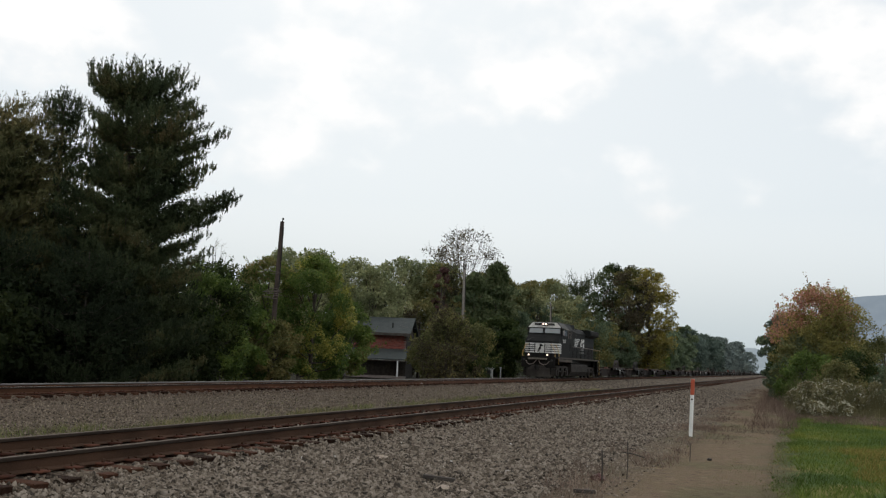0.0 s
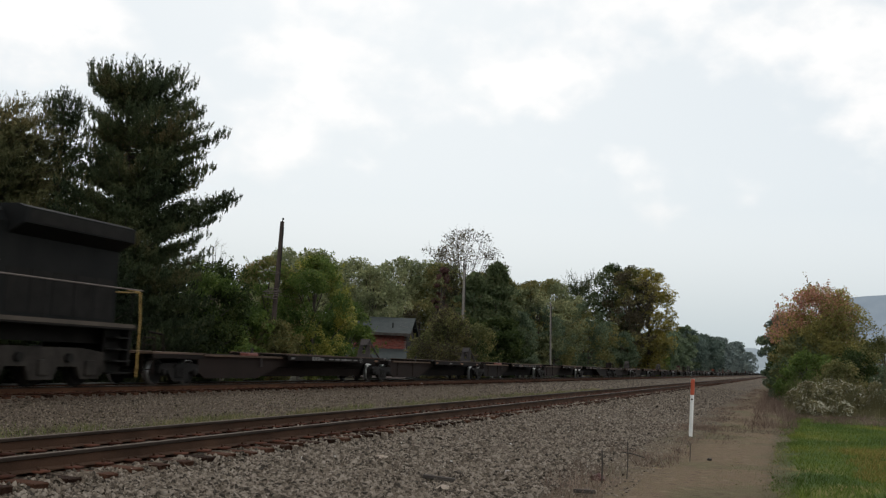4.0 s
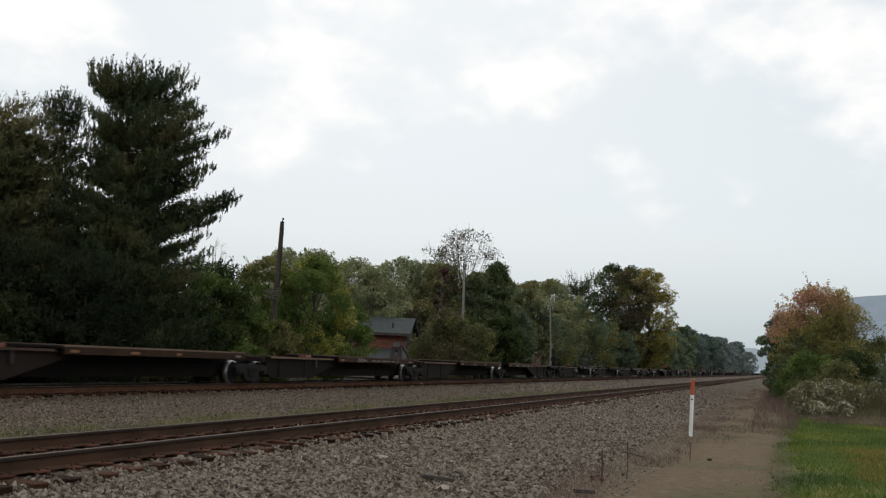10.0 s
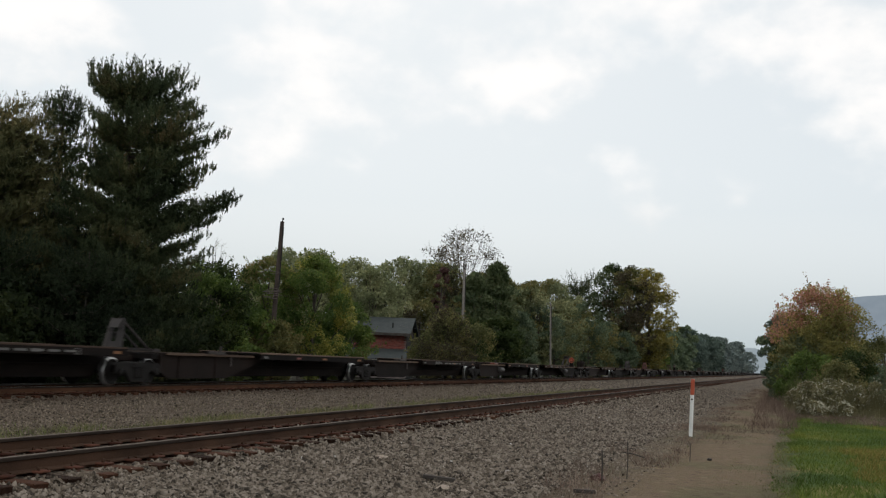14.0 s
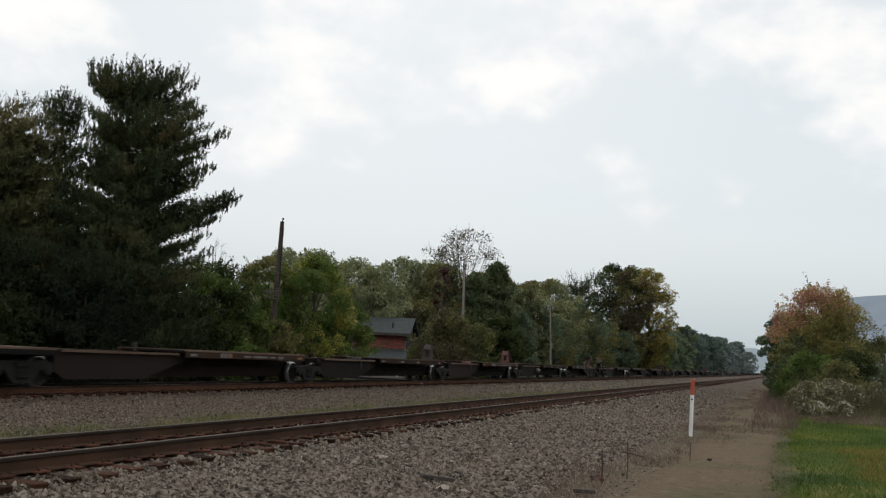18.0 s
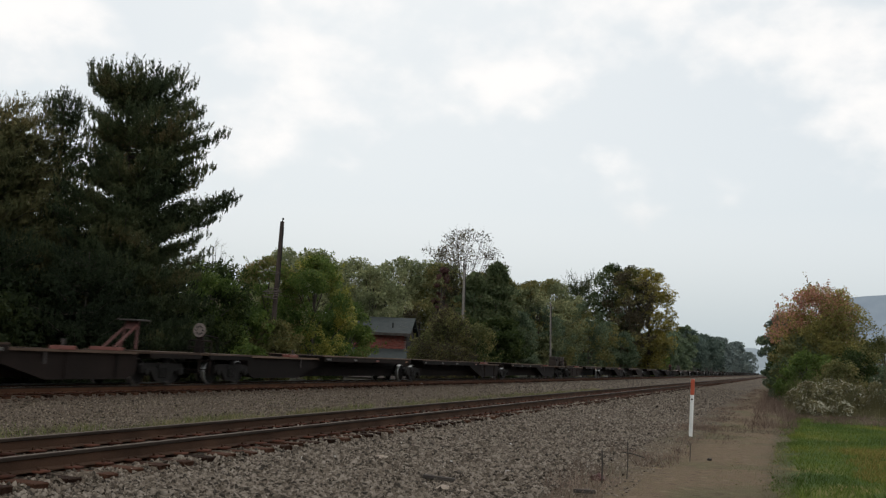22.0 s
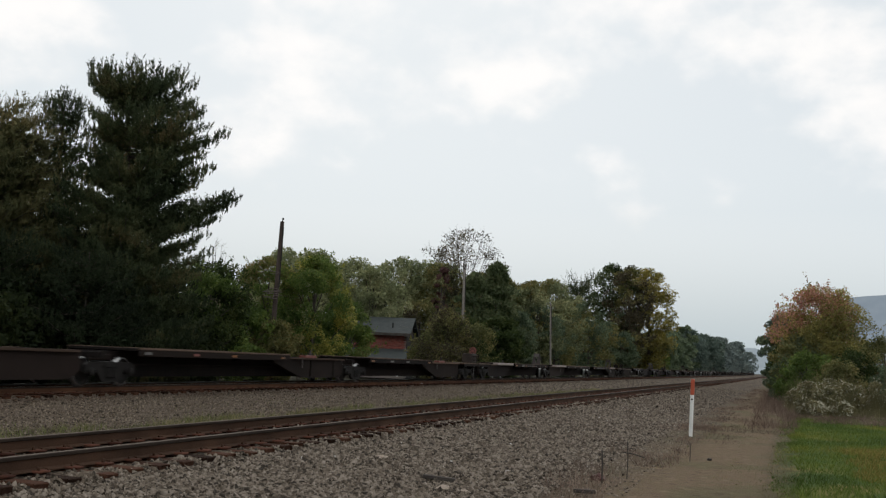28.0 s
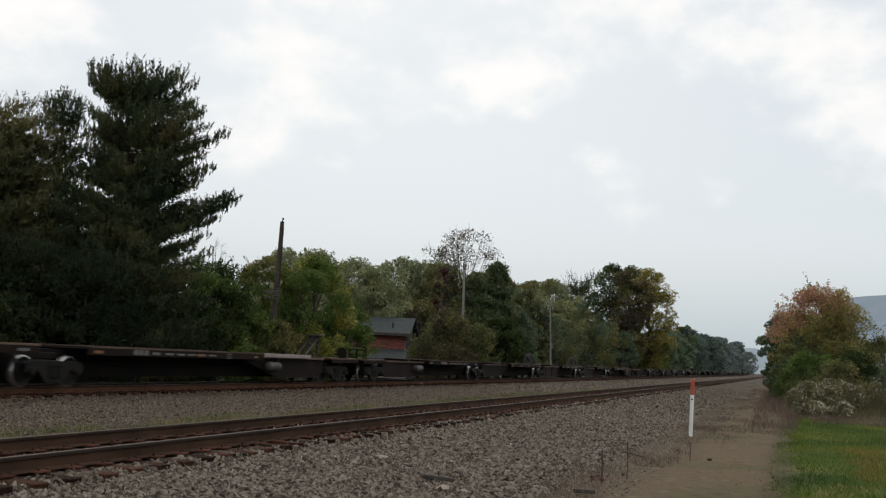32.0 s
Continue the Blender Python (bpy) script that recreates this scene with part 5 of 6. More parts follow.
def cabinet():
    t = thing("signal_cabinet", "small pale grey metal cabinet beside the track", "cabinet", pose(-24.5, 82.5, -0.62, 0, 0, 12))
    part("body", boxed(-0.9, 0.5, -0.5, 0.5, 0, 1.15, 0.02), M["shed"], t)
    part("roof", prism(bmesh.new(), [(-1.0, 1.15), (0.6, 1.15), (0.45, 1.3), (-0.85, 1.3)], "y", -0.58, 0.58), M["shed"], t)
    part("door", boxed(-0.25, 0.35, -0.525, -0.5, 0.12, 1.05, 0.008), M["loco_grey"], t, "dark grey door")
    part("handle", rod(bmesh.new(), (0.28, -0.55, 0.5), (0.28, -0.55, 0.66), 0.015), M["loco_under"], t)
    p = thing("signal_post", "short pale post beside a cabinet", "post", pose(-23.7, 84.0, -0.6))
    part("shaft", rod(bmesh.new(), (0, 0, 0), (0, 0, 1.25), 0.06), M["shed"], p)
    part("cap", rod(bmesh.new(), (0, 0, 1.25), (0, 0, 1.31), 0.08), M["shed"], p)


cabinet()


def marker():
    t = thing("utility_marker", "white utility marker post with orange-red top beside the path", "marker post", pose(-2.277, 26.11, -0.52, 0, 1.4, 0))
    part("lower_tube", lathe(bmesh.new(), [(0, 0.045), (0.02, 0.047), (1.06, 0.047), (1.07, 0.044)], 20, "z"), M["paint_white"], t)
    part("band", lathe(bmesh.new(), [(1.07, 0.046), (1.075, 0.05), (1.105, 0.05), (1.11, 0.046)], 20, "z"), M["paint_white"], t, "white collar band")
    part("upper_tube", lathe(bmesh.new(), [(1.11, 0.047), (1.12, 0.05), (1.47, 0.05), (1.48, 0.047)], 20, "z"), M["paint_red"], t, "orange-red upper tube")
    part("cap", lathe(bmesh.new(), [(1.48, 0.052), (1.50, 0.052), (1.515, 0.04), (1.52, 0.01)], 20, "z"), M["paint_red"], t, "rounded red cap")
    part("label_plate", boxed(-0.02, 0.02, -0.052, -0.045, 0.98, 1.02), M["loco_under"], t, "small dark label")


marker()


def rock(x, y, s, mat, label, seed, flat=0.6):
    rng = random.Random(seed)
    bm = bmesh.new()
    bmesh.ops.create_icosphere(bm, subdivisions=2, radius=s)
    for v in bm.verts:
        v.co *= 0.8 + 0.4 * noise.noise(v.co * (1.4 / s) + Vector((seed, 0, 0)))
        v.co.z *= flat
    put("rock", bm, M[mat], label, "rock", m=pose(x, y, ground_z(x) + s * flat * 0.45, 0, 0, rng.uniform(0, 360)))


rock(-2.60, 14.75, 0.13, "hitch_red", "rust-coloured flat stone in the ballast", 1)
rock(-4.05, 11.9, 0.11, "pale_stone", "tan flat stone in the ballast", 2)
rock(-3.75, 11.85, 0.10, "pale_stone", "pale tan stone in the ballast", 3, 0.45)
rock(-5.9, 14.3, 0.14, "pale_stone", "pale flat slab at the edge of the ties", 4, 0.3)
rock(-1.35, 19.6, 0.06, "timber", "dark clod on the dirt path", 5)
rock(-19.0, 51.3, 0.14, "paint_white", "white chip lying by the far rail", 6, 0.4)
for i in range(16):
    r = random.Random(40 + i)
    rock(r.uniform(-6.2, -3.0), r.uniform(10.5, 30), r.uniform(0.03, 0.055), "paint_white" if i % 2 else "pale_stone", "pale stone among grey ballast", 50 + i)


def scrap():
    t = thing("dead_stalk", "dark dead upright stalk in the ballast", "weed stalk", pose(-2.42, 14.0, -0.46))
    part("stem", pipe(bmesh.new(), [(0, 0, 0), (0.004, 0, 0.25), (-0.005, 0, 0.5)], 0.011, 6), M["timber"], t)
    t = thing("dead_stalk", "dark crooked twig stalk in the ballast", "weed stalk", pose(-2.25, 15.2, -0.46))
    part("stem", pipe(bmesh.new(), [(0, 0, 0), (0.01, 0, 0.3), (0, 0, 0.56)], 0.008, 6), M["timber"], t)
    part("twig", pipe(bmesh.new(), [(-0.08, 0, 0.40), (0.1, 0, 0.38), (0.26, 0, 0.34)], 0.009, 6), M["timber"], t)
    t = thing("dead_stalk", "short dark stalk beside the path", "weed stalk", pose(-1.66, 19.0, -0.46))
    part("stem", pipe(bmesh.new(), [(0, 0, 0), (0.004, 0, 0.16), (0, 0, 0.33)], 0.008, 6), M["timber"], t)
    put("timber_scrap", boxed(-0.22, 0.22, -0.035, 0.035, 0, 0.05, 0.01), M["timber"], "dark weathered wood scrap on the ballast", "scrap wood", m=pose(-4.35, 12.6, -0.39, 0, 4, 12))
    put("timber_scrap", boxed(-0.16, 0.16, -0.03, 0.03, 0, 0.05, 0.01), M["timber"], "dark scrap of rotten wood by the path", "scrap wood", m=pose(-2.45, 12.9, -0.43, 0, -4, -25))


scrap()


# ---------------------------------------------------------------- train
SPEED, START = 19.3111, 81.4376     # metres a second towards -y; where the engine's ditch lights are at 0 s
AXLES = []                           # (axle, its place on the engine, wheel radius)
MOVING = []                          # (thing, metres behind the ditch lights)
ENGINE_NOSE = [(-1.05, 0.32), (1.05, 0.32), (1.47, 1.0), (1.5, 2.0), (-1.5, 2.0), (-1.47, 1.0)]


def nose_band(z0, z1, off, x0=-9.0, x1=9.0):
    """A thin band of paint round the nose."""
    pts = [(-1.5, 1.95), (-1.47, 1.0), (-1.05, 0.32), (1.05, 0.32), (1.47, 1.0), (1.5, 1.95)]
    bm = bmesh.new()
    for (xa, ya), (xb, yb) in zip(pts, pts[1:]):
        lo, hi = max(min(xa, xb), x0), min(max(xa, xb), x1)
        if abs(xb - xa) > 1.5:
            xa, xb = lo, hi
        elif (xa + xb) / 2 < x0 or (xa + xb) / 2 > x1:
            continue
        d = Vector((xb - xa, yb - ya, 0)).normalized()
        nrm = Vector((d.y, -d.x, 0))
        q = [Vector((xa, ya, 0)), Vector((xb, yb, 0))]
        a, b = q[0] + nrm * off, q[1] + nrm * off
        vs = [bm.verts.new((p.x, p.y, z)) for p, z in ((q[0], z0), (q[1], z0), (q[1], z1), (q[0], z1), (a, z0), (b, z0), (b, z1), (a, z1))]
        for f in ((4, 5, 6, 7), (3, 2, 6, 7), (0, 1, 5, 4), (0, 3, 7, 4), (1, 2, 6, 5)):
            bm.faces.new([vs[i] for i in f])
    bmesh.ops.recalc_face_normals(bm, faces=bm.faces)
    return bm


def wheel(parent, x, y, r, side, tread="wheel_tread"):
    """One wheel of a wheelset: a dished plate and a tread, polished by the rail unless another material is given."""
    bm = lathe(bmesh.new(), [(-0.03, 0.10), (-0.03, r - 0.12), (-0.055, r - 0.08), (-0.065, r - 0.035), (-0.035, r), (0.05, r + 0.005), (0.055, r + 0.03), (0.085, r + 0.028), (0.088, r - 0.06), (0.03, r - 0.11), (0.04, 0.16), (0.1, 0.12), (0.1, 0.05)], 20)
    if side > 0:
        for v in bm.verts:
            v.co.x = -v.co.x
        bmesh.ops.reverse_faces(bm, faces=bm.faces)
    for f in bm.faces:
        c = f.calc_center_median()
        f.material_index = 1 if math.hypot(c.y, c.z) > r - 0.03 and abs(f.normal.x) < 0.88 else 0
    me = mesh_of("wheel", bm, M["car_truck"])
    me.materials.append(M[tread])
    ob = part("wheel", me, None, parent)
    ob.location = (x, y, r)
    return ob


def engine():
    t = thing("diesel_locomotive", "black six-axle diesel locomotive with white nose stripes", "locomotive")
    B, U, G, W = M["loco_black"], M["loco_under"], M["loco_grey"], M["loco_white"]
    # underframe and walkway
    part("underframe", prism(bmesh.new(), [(0.5, 1.22), (20.3, 1.22), (20.3, 1.72), (0.5, 1.72)], "x", -0.75, 0.75), U, t)
    part("walkway", boxed(-1.5, 1.5, 0.1, 20.5, 1.66, 1.8, 0.015), U, t)
    for s in (-1, 1):
        part("sill_edge", boxed(s * 1.5 - 0.012, s * 1.5 + 0.012, 1.5, 20.4, 1.72, 1.83), M["sill_tan"], t, "dusty tan walkway edge")
        part("side_skirt", boxed(s * 1.47 - 0.012, s * 1.47 + 0.012, 1.5, 7.1, 1.44, 1.71), M["sill_tan"], t, "tan dusty skirt below the cab")
        for y in (5.0, 5.35, 6.35):
            part("cabinet_pipe", rod(bmesh.new(), (s * 1.45, y, 3.55), (s * 1.45, y, 4.2), 0.022, 6), M["hose"], t)
        part("grab_bar", pipe(bmesh.new(), [(s * 1.44, 5.0, 4.02), (s * 1.46, 7.2, 4.02)], 0.015), M["hose"], t)
    # nose and cab
    part("nose", prism(bmesh.new(), ENGINE_NOSE, "z", 1.78, 3.14), B, t)
    top = bmesh.new()
    lo = [top.verts.new((x, y, 3.14)) for x, y in ENGINE_NOSE]
    hi = [top.verts.new(p) for p in ((-0.55, 0.95, 3.58), (0.55, 0.95, 3.58), (1.36, 1.62, 3.72), (1.46, 2.0, 3.84), (-1.46, 2.0, 3.84), (-1.36, 1.62, 3.72))]
    top.faces.new(hi)
    for i in range(6):
        top.faces.new((lo[i], lo[(i + 1) % 6], hi[(i + 1) % 6], hi[i]))
    bmesh.ops.recalc_face_normals(top, faces=top.faces)
    part("nose_top", top, B, t)
    part("cab", prism(bmesh.new(), [(-1.5, 1.78), (1.5, 1.78), (1.5, 4.36), (1.06, 4.80), (-1.06, 4.80), (-1.5, 4.36)], "y", 2.28, 4.75), B, t)
    part("cab_brow", prism(bmesh.new(), [(-1.47, 4.36), (1.47, 4.36), (1.06, 4.80), (-1.06, 4.80)], "y", 1.86, 2.02), M["loco_brow"], t, "dusty pale brow above the windshield")
    roof = prism(bmesh.new(), [(-1.56, 4.34), (-1.10, 4.84), (1.10, 4.84), (1.56, 4.34), (1.52, 4.30), (1.07, 4.79), (-1.07, 4.79), (-1.52, 4.30)], "y", 2.12, 4.8)
    part("cab_roof", roof, M["roof_grey"], t, "dusty grey cab roof")
    for x0, x1 in ((-1.36, -0.16), (0.02, 1.36)):
        w = part("windshield", prism(bmesh.new(), [(1.90, 3.88), (1.985, 4.33), (2.0, 4.33), (2.0, 3.88)], "x", x0, x1), M["glass"], t, "tinted windshield pane")
        part("window_frame", boxed(x0 - 0.04, x1 + 0.04, 1.975, 1.995, 3.84, 4.35), M["rubber"], w)
    for s in (-1, 1):
        w = part("side_window", boxed(s * 1.5 - 0.012, s * 1.5 + 0.012, 2.95, 4.45, 3.74, 4.24), M["dark_glass"], t, "dark cab side window")
        part("window_frame", boxed(s * 1.5 - 0.008, s * 1.5 + 0.008, 2.88, 4.5, 3.71, 4.27), M["loco_dust"], w)
        part("sun_visor", prism(bmesh.new(), [(s * 1.5, 4.30), (s * 1.82, 4.20), (s * 1.82, 4.23), (s * 1.5, 4.34)], "y", 2.85, 4.5), M["loco_dust"], t, "pale window awning")
        part("mirror", boxed(s * 1.53 - 0.03, s * 1.53 + 0.05, 2.78, 2.92, 3.74, 4.16, 0.01), M["loco_brow"], t, "pale side mirror")
    # lamps and number boards
    lamp = part("headlight_box", boxed(-0.26, 0.26, 1.76, 1.9, 4.50, 4.76, 0.02), U, t)
    for x in (-0.115, 0.115):
        part("headlight", lathe(bmesh.new(), [(1.73, 0.06), (1.745, 0.075), (1.77, 0.08)], 16, "y", (x, 0, 4.645)), M["headlamp"], lamp, "lit headlight")
    for s in (-1, 1):
        nb = part("number_board", boxed(min(s * 0.3, s * 0.88), max(s * 0.3, s * 0.88), 1.80, 1.88, 4.54, 4.74, 0.02), M["loco_grey"], t, "dusty grey number board")
        lettering("road_number", "9957", 0.19, M["tab_white"], nb, Matrix.Translation((s * 0.59 - 0.265, 1.796, 4.575)) @ Matrix.Rotation(radians(90), 4, "X"), "pale road number")
        dl = part("ditch_light_housing", lathe(bmesh.new(), [(-0.02, 0.11), (0.0, 0.13), (0.12, 0.13), (0.16, 0.08)], 18, "y", (s * 0.81, 0.0, 1.957)), U, t)
        part("ditch_light", lathe(bmesh.new(), [(-0.045, 0.05), (-0.03, 0.07), (-0.02, 0.075)], 16, "y", (s * 0.81, 0.0, 1.957)), M["ditchlamp"], dl, "lit ditch light")
        part("ditch_bracket", boxed(s * 0.81 - 0.05, s * 0.81 + 0.05, 0.02, 0.12, 1.78, 1.87), U, t)
    # nose stripes with a white panel and a dark slanting emblem shape
    for k in range(5):
        z = 2.14 + k * 0.176
        for a, b in ((-9, -0.36), (0.36, 9)):
            part("nose_stripe", nose_band(z, z + (0.115 if k < 4 else 0.13), 0.008, a, b), W, t, "white stripe")
    part("emblem_panel", boxed(-0.365, 0.365, 0.309, 0.32, 2.14, 2.965), W, t, "white panel on the nose")
    for pts in ([(-0.22, 2.2), (-0.10, 2.2), (0.02, 2.55), (-0.06, 2.62)], [(-0.06, 2.5), (0.10, 2.42), (0.16, 2.86), (0.04, 2.9)], [(0.02, 2.74), (0.30, 2.70), (0.28, 2.80), (0.05, 2.9)]):
        part("emblem_shape", prism(bmesh.new(), pts, "y", 0.302, 0.309), B, t, "plain dark emblem shape")
    for x in (-0.9, -0.43, 0.43, 1.0):
        part("nose_grab_iron", pipe(bmesh.new(), [(x, 0.3, 2.12), (x, 0.24, 2.14), (x, 0.24, 2.92), (x, 0.3, 2.94)], 0.022), B, t)
    part("nose_door", boxed(-0.02, 0.02, 0.305, 0.322, 1.8, 3.12), U, t)
    # plow, pilot, coupler, hoses
    plow = bmesh.new()
    cols = []
    for i in range(13):
        x = -1.36 + 2.72 * i / 12
        y = -0.56 + 0.85 * (abs(x) / 1.36) ** 1.8
        cols.append([(x, y + 0.25, 1.1), (x, y + 0.04, 0.75), (x, y - 0.01, 0.42), (x * 0.98, y - 0.07, 0.13 + 0.10 * (abs(x) / 1.36) ** 6)])
    grid = [[plow.verts.new(p) for p in c] for c in cols] + [[plow.verts.new((p[0], p[1] + 0.06, p[2])) for p in c] for c in cols]
    for h in (0, 13):
        for i in range(12):
            for j in range(3):
                plow.faces.new((grid[h + i][j], grid[h + i + 1][j], grid[h + i + 1][j + 1], grid[h + i][j + 1]))
    for i in range(12):
        for j in (0, 3):
            plow.faces.new((grid[i][j], grid[i + 1][j], grid[13 + i + 1][j], grid[13 + i][j]))
    for i in (0, 12):
        for j in range(3):
            plow.faces.new((grid[i][j], grid[i][j + 1], grid[13 + i][j + 1], grid[13 + i][j]))
    bmesh.ops.recalc_face_normals(plow, faces=plow.faces)
    part("snow_plow", plow, M["plow_dust"], t, "dusty grey-brown snow plow")
    part("pilot_plate", boxed(-1.45, 1.45, 0.1, 0.2, 0.9, 1.7, 0.01), U, t)
    part("pilot_step", boxed(-0.78, 0.78, -0.22, 0.12, 1.56, 1.70, 0.01), M["loco_dust"], t, "dusty front step")
    part("coupler", boxed(-0.16, 0.16, -0.85, 0.1, 0.78, 1.04, 0.04), U, t)
    part("coupler_knuckle", lathe(bmesh.new(), [(0.70, 0.10), (0.72, 0.14), (1.08, 0.14), (1.10, 0.10)], 14, "z", (0.05, -0.85, 0)), U, t)
    for s in (-1, 1):
        pts = [(s * 0.1, -0.12, 1.50), (s * 0.3, -0.3, 1.22), (s * 0.6, -0.32, 1.12), (s * 0.85, -0.25, 1.22), (s * 1.0, -0.05, 1.45)]
        part("air_hose", pipe(bmesh.new(), pts, 0.028, 8), M["hose"], t, "grey looping hose")
        part("coil_hose", lathe(bmesh.new(), [(0, 0.07), (0.03, 0.1), (0.06, 0.07)], 16, "y", (s * 1.2, 0.0, 1.52)), M["loco_grey"], t)
        # corner handrails and steps
        part("corner_handrail", pipe(bmesh.new(), [(s * 0.98, 0.46, 2.86), (s * 1.08, 0.42, 2.84), (s * 1.42, 0.24, 2.2), (s * 1.42, 0.22, 1.35)], 0.019, 8), M["grab"], t, "yellow grab rail")
        part("corner_handrail", pipe(bmesh.new(), [(s * 1.26, 0.85, 2.86), (s * 1.34, 0.88, 2.84), (s * 1.58, 1.05, 2.15), (s * 1.58, 1.05, 1.2)], 0.019, 8), M["grab"], t, "yellow grab rail")
        for k in range(4):
            part("step", boxed(min(s * 1.1, s * 1.52), max(s * 1.1, s * 1.52), 0.25, 0.95, 0.38 + k * 0.34, 0.42 + k * 0.34), G, t, "worn boarding step")
            part("step", boxed(min(s * 1.1, s * 1.52), max(s * 1.1, s * 1.52), 19.6, 20.3, 0.38 + k * 0.34, 0.42 + k * 0.34), U, t)
        part("step_well", boxed(min(s * 1.05, s * 1.12), max(s * 1.05, s * 1.12), 0.2, 1.0, 0.36, 1.7), U, t)
        part("step_well", boxed(min(s * 1.05, s * 1.12), max(s * 1.05, s * 1.12), 19.55, 20.35, 0.36, 1.7), U, t)
        part("corner_handrail", pipe(bmesh.new(), [(s * 1.3, 20.2, 2.86), (s * 1.5, 20.55, 2.8), (s * 1.52, 20.62, 1.9), (s * 1.52, 20.62, 0.3)], 0.019, 8), M["grab"], t, "yellow grab rail")
        # long handrail and its posts
        part("handrail", pipe(bmesh.new(), [(s * 1.47, 7.2, 2.86), (s * 1.47, 20.7, 2.86)], 0.02, 8), M["hose"], t, "pale walkway handrail")
        for k in range(8):
            part("stanchion", rod(bmesh.new(), (s * 1.47, 7.3 + k * 1.85, 1.8), (s * 1.47, 7.3 + k * 1.85, 2.86), 0.018, 6), U, t)
    part("rear_handrail", pipe(bmesh.new(), [(-1.3, 20.65, 2.8), (1.3, 20.65, 2.8)], 0.022, 6), M["grab"], t)
    # long hood
    part("equipment_cabinet", prism(bmesh.new(), [(-1.42, 1.8), (1.42, 1.8), (1.42, 4.34), (1.05, 4.86), (-1.05, 4.86), (-1.42, 4.34)], "y", 4.75, 7.4), B, t)
    part("engine_hood", prism(bmesh.new(), [(-0.98, 1.8), (0.98, 1.8), (0.98, 4.24), (0.72, 4.60), (-0.72, 4.60), (-0.98, 4.24)], "y", 7.4, 15.6), B, t)
    part("radiator_cab", prism(bmesh.new(), [(-0.98, 1.8), (0.98, 1.8), (0.98, 3.95), (1.5, 4.22), (1.5, 4.62), (1.2, 4.72), (-1.2, 4.72), (-1.5, 4.62), (-1.5, 4.22), (-0.98, 3.95)], "y", 15.6, 20.1), B, t, "flared black radiator housing")
    for s in (-1, 1):
        part("radiator_grille", boxed(s * 1.505 - 0.006, s * 1.505 + 0.006, 15.8, 19.9, 4.27, 4.58), U, t)
        # thin grey strip along the upper hood edge, lighter than the hood
        part("dust_ledge", prism(bmesh.new(), [(s * 0.80, 4.50), (s * 0.725, 4.595), (s * 0.745, 4.615), (s * 0.82, 4.52)], "y", 10.4, 15.5), M["loco_grey"], t)
        part("intake_grille", boxed(s * 1.0 - 0.03, s * 1.0 + 0.03, 8.0, 10.3, 3.75, 4.3, 0.01), U, t)
        part("cabinet_grille", boxed(s * 1.42 - 0.01, s * 1.42 + 0.01, 5.4, 6.6, 3.55, 4.0), U, t)
        part("cabinet_duct", boxed(s * 1.42 - 0.02, s * 1.42 + 0.03, 6.2, 7.2, 2.5, 3.1, 0.01), U, t)
        for k in range(9):
            y = 7.6 + k * 0.88
            part("hood_door", boxed(s * 0.985 - 0.008, s * 0.985 + 0.008, y, y + 0.82, 1.95, 2.84), B, t)
            part("door_latch", boxed(s * 0.995 - 0.012, s * 0.995 + 0.012, y + 0.7, y + 0.76, 2.35, 2.45), G, t)
        for k in range(5):
            part("radiator_door", boxed(s * 0.985 - 0.008, s * 0.985 + 0.008, 15.7 + k * 0.86, 16.5 + k * 0.86, 1.95, 3.1), U, t)
        # side emblem: five tapering bars, two blocks and two short rows
        for k in range(5):
            z = 3.70 - k * 0.155
            part("logo_bar", prism(bmesh.new(), [(10.55 - k * 0.06, z), (12.75 - k * 0.28, z), (12.67 - k * 0.28, z - 0.095), (10.52 - k * 0.06, z - 0.095)], "x", *sorted((s * 0.978, s * 0.992))), W, t, "white side stripe")
        for ya, yb, z in ((13.05, 13.3, 3.35), (13.4, 13.62, 3.75), (13.74, 13.98, 3.75), (14.12, 14.9, 3.75), (14.34, 14.98, 3.30)):
            part("logo_block", prism(bmesh.new(), [(ya + 0.12, z), (yb + 0.05, z), (yb, z - (0.36 if yb - ya > 0.5 else 0.75 if z > 3.5 else 0.36)), (ya, z - (0.36 if yb - ya > 0.5 else 0.75 if z > 3.5 else 0.36))], "x", *sorted((s * 0.978, s * 0.992))), W, t, "plain white emblem block")
        for k in range(7):
            part("name_bar", boxed(s * 0.998 - 0.007, s * 0.998 + 0.007, 12.95 + k * 0.29, 13.15 + k * 0.29, 2.64, 2.82), M["tab_white"], t)
            part("name_bar", boxed(s * 0.998 - 0.007, s * 0.998 + 0.007, 12.9 + k * 0.30, 13.11 + k * 0.30, 2.34, 2.52), M["tab_white"], t)
        for y, z in ((3.3, 2.78), (5.2, 3.0), (6.2, 2.3), (7.6, 3.5), (8.3, 3.55), (8.9, 3.4), (9.6, 3.45), (9.6, 3.3), (11.0, 4.0), (12.9, 4.0), (15.3, 3.2)):
            part("placard", boxed(s * (1.5 if y < 5 else 1.42 if y < 7.4 else 0.985) - 0.01, s * (1.5 if y < 5 else 1.42 if y < 7.4 else 0.985) + 0.01, y, y + 0.07, z, z + 0.07), M["tab_white"], t)
    num = lettering("road_number", "9957", 0.50, W, t, Matrix.Translation((1.508, 2.80, 3.08)) @ Matrix.Rotation(radians(90), 4, "Z") @ Matrix.Rotation(radians(90), 4, "X"), "white road number on the cab side")
    part("exhaust_stack", boxed(-0.3, 0.3, 11.0, 11.9, 4.58, 4.8, 0.02), U, t)
    part("dynamic_brake_hatch", boxed(-0.92, 0.92, 7.45, 10.3, 4.5, 4.92, 0.03), B, t)
